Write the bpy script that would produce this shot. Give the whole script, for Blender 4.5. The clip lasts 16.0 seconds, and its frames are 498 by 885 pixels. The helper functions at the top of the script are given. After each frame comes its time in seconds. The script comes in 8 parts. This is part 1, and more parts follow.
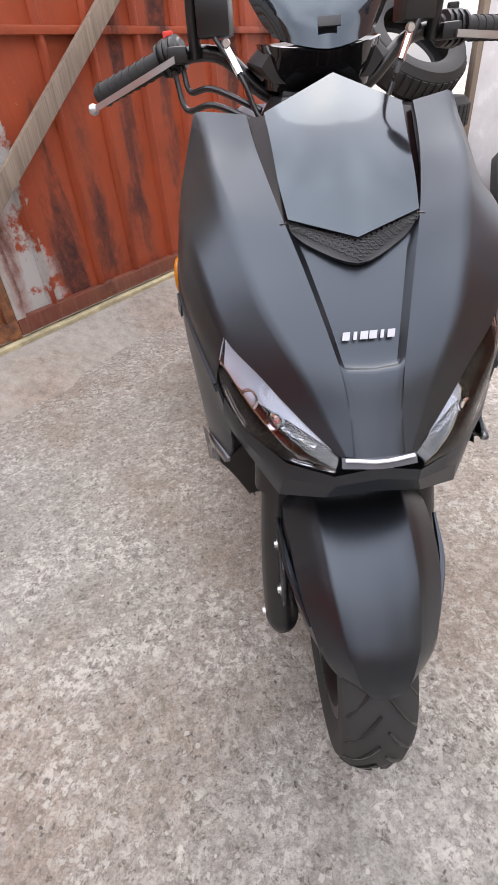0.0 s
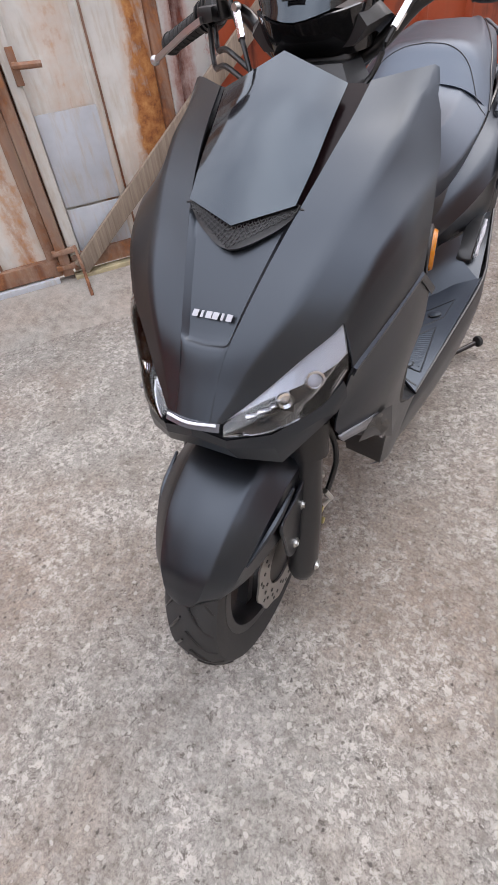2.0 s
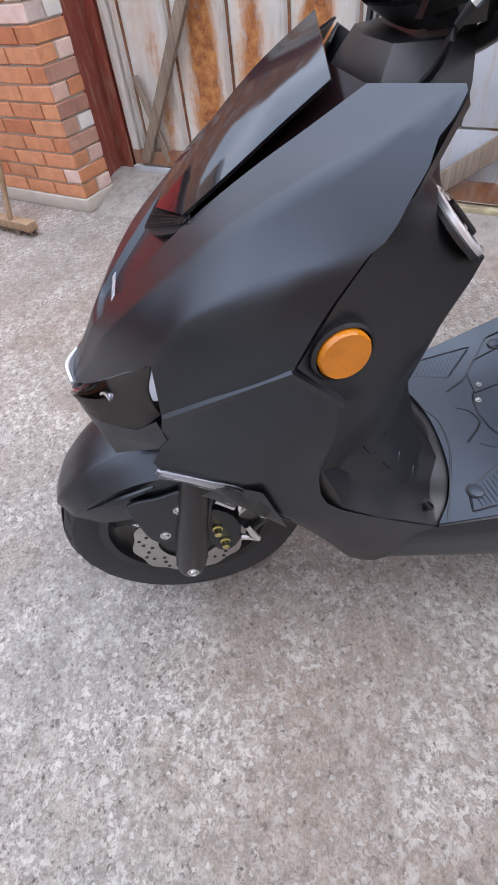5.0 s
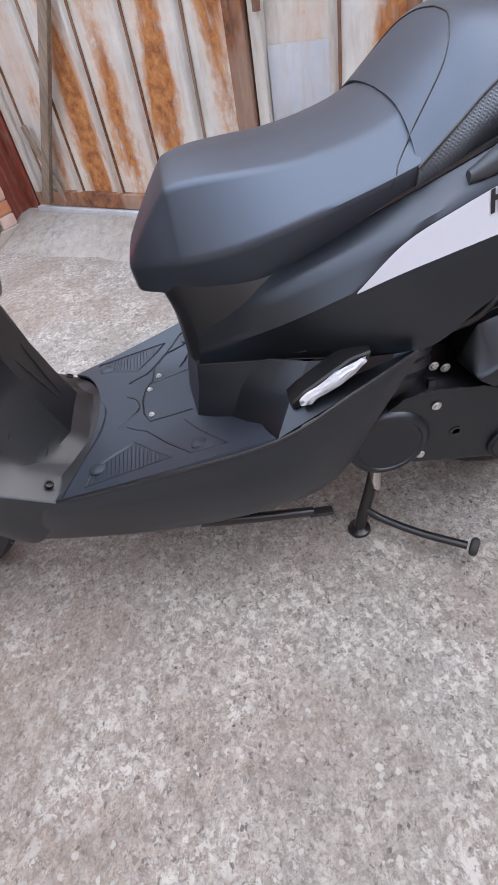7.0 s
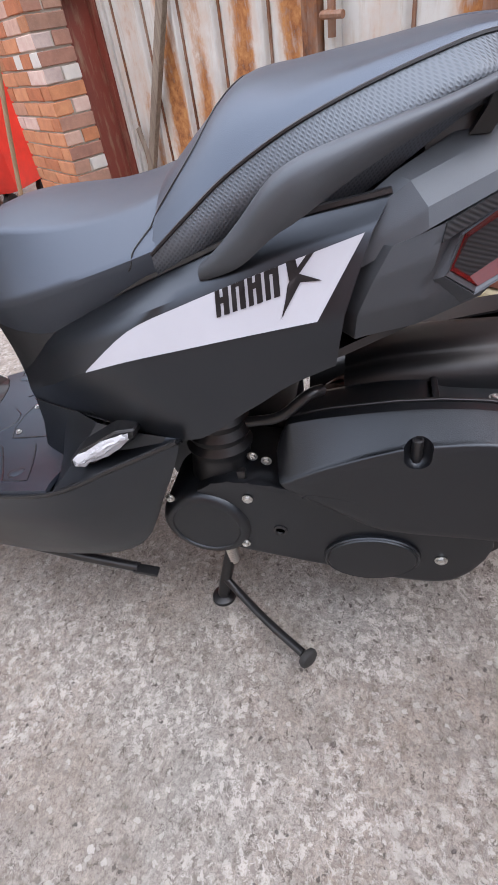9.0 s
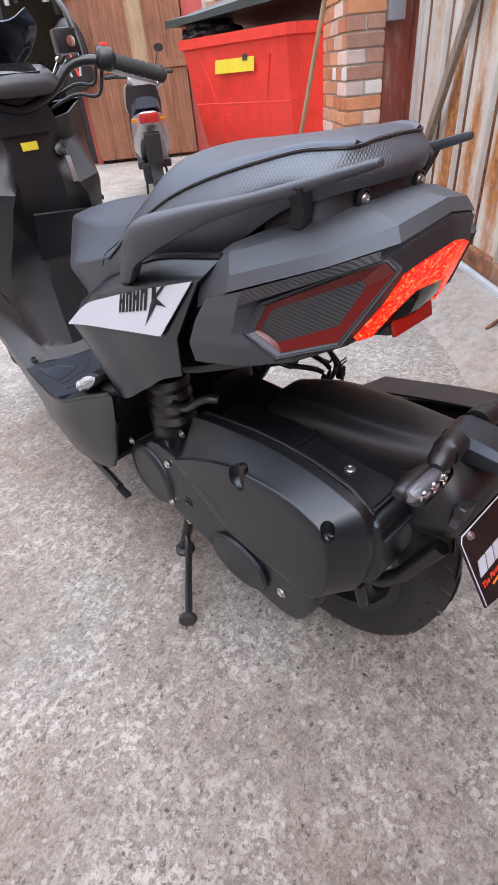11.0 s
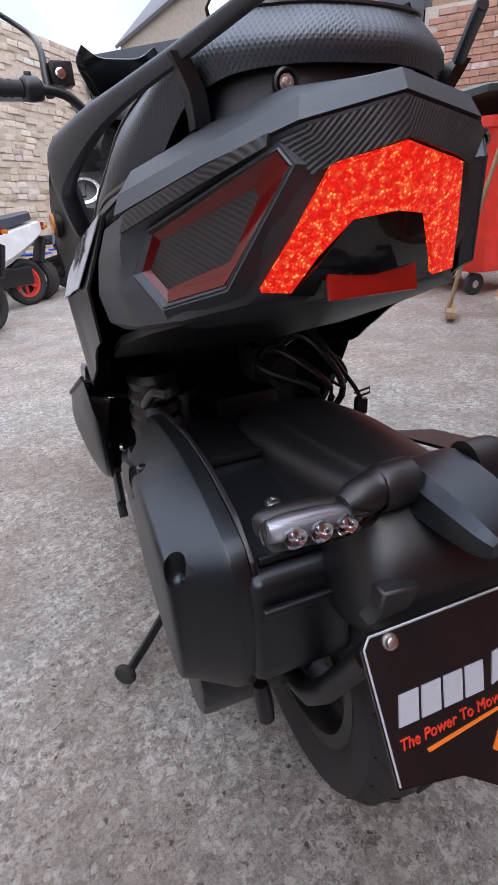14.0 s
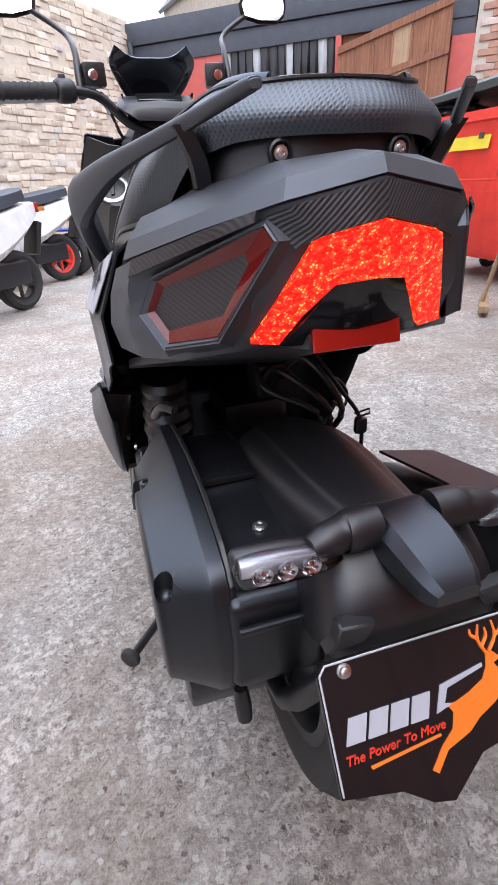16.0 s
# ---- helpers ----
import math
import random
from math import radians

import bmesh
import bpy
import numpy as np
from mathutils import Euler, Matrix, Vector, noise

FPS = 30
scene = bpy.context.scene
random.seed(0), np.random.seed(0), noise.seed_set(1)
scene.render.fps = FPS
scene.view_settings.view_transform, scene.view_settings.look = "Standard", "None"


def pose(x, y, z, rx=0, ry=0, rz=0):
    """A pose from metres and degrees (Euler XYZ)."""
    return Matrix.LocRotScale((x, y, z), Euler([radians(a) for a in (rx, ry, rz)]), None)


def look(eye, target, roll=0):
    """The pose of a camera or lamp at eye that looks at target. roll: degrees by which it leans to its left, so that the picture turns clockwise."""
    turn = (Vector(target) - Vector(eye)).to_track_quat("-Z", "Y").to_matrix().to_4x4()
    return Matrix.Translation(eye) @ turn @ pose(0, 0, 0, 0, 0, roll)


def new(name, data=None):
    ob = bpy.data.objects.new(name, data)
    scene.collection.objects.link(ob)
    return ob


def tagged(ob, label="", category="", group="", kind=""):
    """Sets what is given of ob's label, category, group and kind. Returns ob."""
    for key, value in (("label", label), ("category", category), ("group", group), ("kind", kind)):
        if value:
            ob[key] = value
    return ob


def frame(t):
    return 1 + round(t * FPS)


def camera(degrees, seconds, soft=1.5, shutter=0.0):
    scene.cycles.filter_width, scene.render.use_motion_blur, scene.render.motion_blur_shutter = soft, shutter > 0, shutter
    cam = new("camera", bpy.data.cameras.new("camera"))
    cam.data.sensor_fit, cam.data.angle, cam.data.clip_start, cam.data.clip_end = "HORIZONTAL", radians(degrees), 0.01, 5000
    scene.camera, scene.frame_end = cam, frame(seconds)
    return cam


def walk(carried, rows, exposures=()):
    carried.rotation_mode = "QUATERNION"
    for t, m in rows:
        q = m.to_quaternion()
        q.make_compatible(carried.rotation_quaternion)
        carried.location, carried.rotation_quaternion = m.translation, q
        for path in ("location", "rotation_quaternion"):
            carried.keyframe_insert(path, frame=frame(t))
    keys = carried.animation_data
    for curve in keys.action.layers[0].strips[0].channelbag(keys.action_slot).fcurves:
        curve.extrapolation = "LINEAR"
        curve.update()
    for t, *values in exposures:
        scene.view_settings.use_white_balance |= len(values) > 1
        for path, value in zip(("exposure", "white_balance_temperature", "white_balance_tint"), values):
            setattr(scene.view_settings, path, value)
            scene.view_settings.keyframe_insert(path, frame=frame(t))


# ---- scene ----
cam = camera(53.9, 16.0)
PATH = [
    (0, (-0.148, -0.528, 1.034), (-0.155, 1.067, -0.172), -5.0),
    (0.5, (-0.071, -0.486, 1.033), (-0.271, 0.917, -0.378), -3.8),
    (1, (0.01, -0.468, 1.046), (-0.29, 0.878, -0.402), -5.4),
    (1.5, (0.177, -0.49, 1.074), (-0.386, 0.803, -0.344), -5.6),
    (2, (0.347, -0.492, 1.11), (-0.435, 0.719, -0.277), -8.2),
    (2.5, (0.447, -0.387, 1.098), (-0.616, 0.657, -0.236), -9.0),
    (3, (0.502, -0.28, 1.109), (-0.71, 0.538, -0.256), -9.9),
    (3.2, (0.525, -0.246, 1.133), (-0.747, 0.484, -0.228), -10.6),
    (5.3, (0.63, 0.199, 1.088), (-0.707, 0.168, -0.4), -9.1),
    (5.5, (0.647, 0.26, 1.056), (-0.695, 0.173, -0.424), -10.2),
    (6, (0.716, 0.455, 0.969), (-0.646, 0.309, -0.488), -12.8),
    (6.5, (0.797, 0.651, 0.975), (-0.637, 0.556, -0.416), -14.0),
    (7, (0.821, 0.775, 1.001), (-0.622, 0.794, -0.384), -11.9),
    (7.5, (0.755, 0.929, 0.983), (-0.69, 0.973, -0.398), -11.4),
    (8, (0.704, 1.061, 0.988), (-0.751, 1.016, -0.382), -10.4),
    (8.5, (0.705, 1.206, 0.968), (-0.75, 0.868, -0.361), -10.8),
    (9, (0.71, 1.296, 0.982), (-0.729, 0.844, -0.331), -10.2),
    (9.2, (0.717, 1.329, 0.993), (-0.723, 0.855, -0.311), -9.3),
    (11.3, (0.519, 1.88, 1.016), (-0.393, 0.562, -0.181), -7.9),
    (11.5, (0.485, 1.906, 1.005), (-0.375, 0.542, -0.179), -9.2),
    (12, (0.355, 1.908, 0.96), (-0.364, 0.443, -0.196), -7.7),
    (12.5, (0.251, 1.91, 0.91), (-0.321, 0.344, -0.194), -9.8),
    (13, (0.225, 1.916, 0.864), (-0.334, 0.278, -0.138), -8.5),
    (13.5, (0.241, 1.895, 0.84), (-0.348, 0.211, -0.063), -5.5),
    (14, (0.259, 1.877, 0.802), (-0.333, 0.178, -0.071), -4.2),
    (14.5, (0.274, 1.876, 0.785), (-0.319, 0.167, -0.067), -4.3),
    (15, (0.283, 1.832, 0.78), (-0.319, 0.12, -0.061), -3.9),
    (15.5, (0.26, 1.819, 0.81), (-0.342, 0.113, -0.042), -3.7),
    (16, (0.224, 1.902, 0.868), (-0.248, 0.205, -0.079), -3.0),
]
walk(cam, [(t, look(eye, target, roll)) for t, eye, target, roll in PATH], [(0, -0.16, 7000, 12), (1, -0.26, 7000, 12), (3, -0.40, 6700, 12), (5.5, -0.22, 6300, 12), (7, -0.20, 6400, 12), (9, -0.12, 6550, 12), (11.5, -0.05, 6550, 12), (12.5, -0.05, 6350, 12), (13, -0.30, 6300, 12), (14, -0.56, 6300, 12), (15.3, -0.36, 6300, 12), (16, -0.05, 6300, 12)])

from mathutils.bvhtree import BVHTree

# ---- world and light: a bright overcast afternoon ----
world = bpy.data.worlds.new("overcast_sky")
scene.world = world
world.use_nodes = True
wn = world.node_tree
sky = wn.nodes.new("ShaderNodeTexSky")
sky.sky_type, sky.sun_disc = "NISHITA", False
sky.sun_elevation, sky.sun_rotation = radians(55), radians(12)
sky.air_density, sky.dust_density, sky.ozone_density = 1.0, 3.0, 1.0
back = wn.nodes["Background"]
back.inputs["Strength"].default_value = 0.31
clouds = wn.nodes.new("ShaderNodeTexNoise")
clouds.inputs["Scale"].default_value, clouds.inputs["Detail"].default_value = 2.2, 6
cramp = wn.nodes.new("ShaderNodeValToRGB")
cramp.color_ramp.elements[0].position, cramp.color_ramp.elements[1].position = 0.40, 0.62
cramp.color_ramp.elements[0].color, cramp.color_ramp.elements[1].color = (0.55, 0.55, 0.55, 1), (1, 1, 1, 1)
grey = wn.nodes.new("ShaderNodeMix")
grey.data_type = "RGBA"
grey.inputs[7].default_value = (8.6, 9.0, 10.2, 1)
wtc = wn.nodes.new("ShaderNodeTexCoord")
wn.links.new(wtc.outputs["Generated"], clouds.inputs["Vector"])
wn.links.new(clouds.outputs["Fac"], cramp.inputs["Fac"])
wn.links.new(cramp.outputs["Color"], grey.inputs[0])
wn.links.new(sky.outputs["Color"], grey.inputs[6])
wn.links.new(grey.outputs[2], back.inputs["Color"])
# an overcast sky is brighter overhead than at the horizon
height, rise = wn.nodes.new("ShaderNodeSeparateXYZ"), wn.nodes.new("ShaderNodeMapRange")
rise.inputs["To Min"].default_value, rise.inputs["To Max"].default_value = 0.11, 0.58
wn.links.new(wtc.outputs["Generated"], height.inputs[0])
wn.links.new(height.outputs[2], rise.inputs["Value"])
wn.links.new(rise.outputs["Result"], back.inputs["Strength"])

sun = new("sun", bpy.data.lights.new("sun", "SUN"))
sun.data.energy, sun.data.angle, sun.data.color = 1.0, radians(40), (1.0, 0.985, 0.97)
sun.matrix_world = look((0, 0, 10), (-0.7, -3.2, 5.2))


# ---- materials ----
def ramp(nt, fac, stops):
    r = nt.nodes.new("ShaderNodeValToRGB")
    e = r.color_ramp.elements
    while len(e) < len(stops):
        e.new(0.5)
    for el, (p, c) in zip(e, stops):
        el.position, el.color = p, (*c, 1) if len(c) == 3 else c
    nt.links.new(fac, r.inputs["Fac"])
    return r.outputs["Color"]


def blend(nt, fac, a, b, mode="MIX"):
    m = nt.nodes.new("ShaderNodeMix")
    m.data_type, m.blend_type = "RGBA", mode
    for sock, v in ((m.inputs[0], fac), (m.inputs[6], a), (m.inputs[7], b)):
        if isinstance(v, (int, float)):
            sock.default_value = v
        elif isinstance(v, tuple):
            sock.default_value = (*v, 1)
        else:
            nt.links.new(v, sock)
    return m.outputs[2]


def tex(nt, vec, scale, detail=4, rough=0.6, kind="noise", stretch=None, distort=0.0):
    if stretch:
        mp = nt.nodes.new("ShaderNodeMapping")
        mp.inputs["Scale"].default_value = stretch
        nt.links.new(vec, mp.inputs["Vector"])
        vec = mp.outputs["Vector"]
    if kind == "noise":
        n = nt.nodes.new("ShaderNodeTexNoise")
        n.inputs["Scale"].default_value, n.inputs["Detail"].default_value = scale, detail
        n.inputs["Roughness"].default_value, n.inputs["Distortion"].default_value = rough, distort
        out = n.outputs["Fac"]
    else:
        n = nt.nodes.new("ShaderNodeTexVoronoi")
        n.inputs["Scale"].default_value = scale
        out = n.outputs["Color" if kind == "cells" else "Distance"]
    nt.links.new(vec, n.inputs["Vector"])
    return out


def bump(nt, height, strength, distance, normal=None):
    b = nt.nodes.new("ShaderNodeBump")
    b.inputs["Strength"].default_value, b.inputs["Distance"].default_value = strength, distance
    nt.links.new(height, b.inputs["Height"])
    if normal is not None:
        nt.links.new(normal, b.inputs["Normal"])
    return b.outputs["Normal"]


def base_mat(name):
    m = bpy.data.materials.new(name)
    m.use_nodes = True
    nt = m.node_tree
    tc = nt.nodes.new("ShaderNodeTexCoord")
    return m, nt, nt.nodes["Principled BSDF"], tc.outputs["Object"]


def setp(p, **kw):
    for k, v in kw.items():
        p.inputs[k.replace("_", " ")].default_value = (*v, 1) if isinstance(v, tuple) else v


def plain(name, colour, rough=0.5, metal=0.0, grain=900, depth=0.0002, dust=0.12, spread=0.1, coat=0.0, ior=1.5, sheen=None):
    """Paint, plastic or metal: fine grain in the relief, slow patches in gloss, a little pale dust."""
    m, nt, p, o = base_mat(name)
    slow = tex(nt, o, 9, 5)
    fine = tex(nt, o, grain, 2)
    light = tuple(min(1, c * (1 + spread) + 0.01 * dust) for c in colour)
    dark = tuple(c * (1 - spread) for c in colour)
    col = ramp(nt, slow, [(0.3, dark), (0.7, light)])
    specks = ramp(nt, tex(nt, o, 260, 3), [(0.68, (0, 0, 0)), (0.8, (dust, dust, dust))])
    col = blend(nt, specks, col, (0.32, 0.30, 0.28))
    nt.links.new(col, p.inputs["Base Color"])
    r = nt.nodes.new("ShaderNodeMapRange")
    r.inputs["To Min"].default_value, r.inputs["To Max"].default_value = max(0.02, rough - 0.06), rough + 0.08
    nt.links.new(slow, r.inputs["Value"])
    nt.links.new(r.outputs["Result"], p.inputs["Roughness"])
    setp(p, Metallic=metal, Coat_Weight=coat, IOR=ior)
    if sheen:
        setp(p, Specular_Tint=sheen)
    if depth:
        nt.links.new(bump(nt, fine, 0.5, depth), p.inputs["Normal"])
    return m


MATT = plain("matt_black_paint", (0.0036, 0.0038, 0.0048), 0.33, grain=1500, depth=0.0001, dust=0.012, ior=1.68, sheen=(0.77, 0.87, 1.0))
PLASTIC = plain("black_grained_plastic", (0.0050, 0.0052, 0.0064), 0.42, grain=1100, depth=0.0003, dust=0.05, ior=1.58)
MATTING = plain("footboard_rubber", (0.014, 0.016, 0.024), 0.48, grain=1000, depth=0.0003, dust=0.08, ior=1.8, sheen=(0.72, 0.86, 1.0))
ENGINE = plain("engine_black_paint", (0.0050, 0.0053, 0.0066), 0.36, grain=700, depth=0.0004, dust=0.06, ior=1.6, sheen=(0.84, 0.92, 1.0))
TAILSHELL = plain("satin_black_tail_plastic", (0.034, 0.035, 0.038), 0.50, grain=1100, depth=0.0003, dust=0.04, ior=1.75, sheen=(0.78, 0.88, 1.0))
GLOSS = plain("gloss_black", (0.010, 0.010, 0.011), 0.06, grain=60, depth=0, dust=0.0)
VINYL = plain("seat_vinyl", (0.018, 0.019, 0.0235), 0.44, grain=750, depth=0.0003, dust=0.02, ior=1.9, sheen=(0.66, 0.80, 1.0))
MIRRORED = plain("mirror_black_screen", (0.012, 0.012, 0.014), 0.05, grain=60, depth=0, dust=0.0, ior=1.72, sheen=(0.74, 0.88, 1.0))
RUBBER = plain("tyre_rubber", (0.022, 0.022, 0.022), 0.75, grain=500, depth=0.0006, dust=0.3)
TUBE = plain("black_enamel", (0.012, 0.012, 0.013), 0.3, grain=400, depth=0.0002)
STEEL = plain("zinc_steel", (0.62, 0.62, 0.60), 0.32, metal=1.0, grain=600)
ALLOY = plain("cast_alloy", (0.50, 0.50, 0.51), 0.42, metal=1.0, grain=500)
CHROME = plain("chrome", (0.80, 0.80, 0.82), 0.08, metal=1.0, depth=0)
DISC = plain("brake_disc_steel", (0.48, 0.47, 0.46), 0.34, metal=1.0, grain=300)
WHITE = plain("white_sticker", (0.42, 0.43, 0.47), 0.42, grain=300, depth=0.0001, spread=0.03)
INK = plain("black_print", (0.022, 0.02, 0.022), 0.45, depth=0)
SILVER = plain("silvered_lamp_strip", (0.62, 0.63, 0.66), 0.34, metal=0.6, grain=400, depth=0.0006)
BAG = plain("crumpled_polythene", (0.46, 0.47, 0.50), 0.25, grain=60, depth=0.004)
AMBER = plain("amber_reflector", (0.50, 0.165, 0.004), 0.2, grain=160, depth=0.002, spread=0.25)
YELLOW = plain("yellow_label", (0.75, 0.60, 0.03), 0.5)
ORANGE = plain("orange_print", (0.85, 0.19, 0.02), 0.4, depth=0)


def glassy(name, colour, alpha, rough=0.03):
    m, nt, p, o = base_mat(name)
    setp(p, Base_Color=colour, Roughness=rough, Alpha=alpha, IOR=1.5)
    return m




def clear_lens():
    m, nt, p, o = base_mat("clear_lamp_lens")
    out = nt.nodes["Material Output"]
    tr, gl, mx, fr = (nt.nodes.new("ShaderNode" + k) for k in ("BsdfTransparent", "BsdfGlossy", "MixShader", "Fresnel"))
    tr.inputs["Color"].default_value = (0.93, 0.94, 0.96, 1)
    gl.inputs["Roughness"].default_value, fr.inputs["IOR"].default_value = 0.03, 1.5
    for a, b in ((fr.outputs[0], mx.inputs[0]), (tr.outputs[0], mx.inputs[1]), (gl.outputs[0], mx.inputs[2]), (mx.outputs[0], out.inputs["Surface"])):
        nt.links.new(a, b)
    return m


CLEAR = clear_lens()
SMOKE = plain("smoked_screen", (0.010, 0.0055, 0.006), 0.16, grain=60, depth=0, dust=0.0, ior=1.22)
RUBY = glassy("dark_red_lens", (0.10, 0.005, 0.005), 0.97, 0.10)


def glowing(name, colour, strength, dots):
    """A lit lens: fine prism dots over a row of hot lamps behind it."""
    m, nt, p, o = base_mat(name)
    setp(p, Base_Color=colour, Roughness=0.18)
    cells = tex(nt, o, dots, kind="voronoi")
    fine = ramp(nt, cells, [(0.0, (1, 1, 1)), (0.20, (0.62, 0.62, 0.62)), (0.50, (0.14, 0.14, 0.14))])
    hot = ramp(nt, tex(nt, o, 150, 2, 0.5), [(0.46, (0, 0, 0)), (0.68, (1, 1, 1))])
    glow = blend(nt, blend(nt, 1.0, fine, hot, "MULTIPLY"), (0.80, 0.012, 0.004), (2.2, 0.62, 0.16))
    glow = blend(nt, 0.75, glow, fine, "MULTIPLY")
    nt.links.new(glow, p.inputs["Emission Color"])
    setp(p, Emission_Strength=strength)
    nt.links.new(bump(nt, cells, 0.5, 0.002), p.inputs["Normal"])
    return m


TAILLIGHT = glowing("lit_tail_lamp", (0.35, 0.006, 0.006), 2.8, 330)
REDREF = plain("red_reflector", (0.30, 0.010, 0.006), 0.2, grain=420, depth=0.001, spread=0.2)
RED = plain("red_plastic", (0.78, 0.045, 0.028), 0.4, grain=100, depth=0.0006, dust=0.25, spread=0.12)


def carbon():
    m, nt, p, o = base_mat("carbon_pattern_panel")
    w = nt.nodes.new("ShaderNodeTexWave")
    w.wave_type, w.bands_direction = "BANDS", "DIAGONAL"
    w.inputs["Scale"].default_value, w.inputs["Distortion"].default_value = 150, 0.0
    nt.links.new(o, w.inputs["Vector"])
    nt.links.new(ramp(nt, w.outputs["Fac"], [(0.3, (0.014, 0.014, 0.015)), (0.7, (0.026, 0.027, 0.030))]), p.inputs["Base Color"])
    setp(p, Roughness=0.4)
    nt.links.new(bump(nt, w.outputs["Fac"], 0.4, 0.0008), p.inputs["Normal"])
    return m


CARBON = carbon()


def dimpled():
    m, nt, p, o = base_mat("dimpled_seat_vinyl")
    w = nt.nodes.new("ShaderNodeTexVoronoi")
    w.voronoi_dimensions = "2D"
    w.inputs["Scale"].default_value, w.inputs["Randomness"].default_value = 230, 0.0
    sep, com, turn = (nt.nodes.new("ShaderNode" + k) for k in ("SeparateXYZ", "CombineXYZ", "Mapping"))
    size, along = nt.nodes.new("ShaderNodeMath"), nt.nodes.new("ShaderNodeMath")
    size.operation, along.operation = "ABSOLUTE", "SUBTRACT"
    turn.inputs["Rotation"].default_value = (0, 0, radians(45))
    for a, b in ((o, sep.inputs[0]), (sep.outputs[0], size.inputs[0]), (sep.outputs[1], along.inputs[0]), (size.outputs[0], along.inputs[1]), (along.outputs[0], com.inputs[0]), (sep.outputs[2], com.inputs[1]), (com.outputs[0], turn.inputs[0]), (turn.outputs[0], w.inputs["Vector"])):
        nt.links.new(a, b)
    nt.links.new(ramp(nt, w.outputs["Distance"], [(0.22, (0.009, 0.009, 0.011)), (0.42, (0.032, 0.033, 0.038))]), p.inputs["Base Color"])
    setp(p, Roughness=0.5)
    inv = ramp(nt, w.outputs["Distance"], [(0.15, (0, 0, 0)), (0.45, (1, 1, 1))])
    setp(p, IOR=2.0, Specular_Tint=(0.78, 0.89, 1.0))
    nt.links.new(bump(nt, inv, 0.4, 0.0007), p.inputs["Normal"])
    return m


DIMPLE = dimpled()


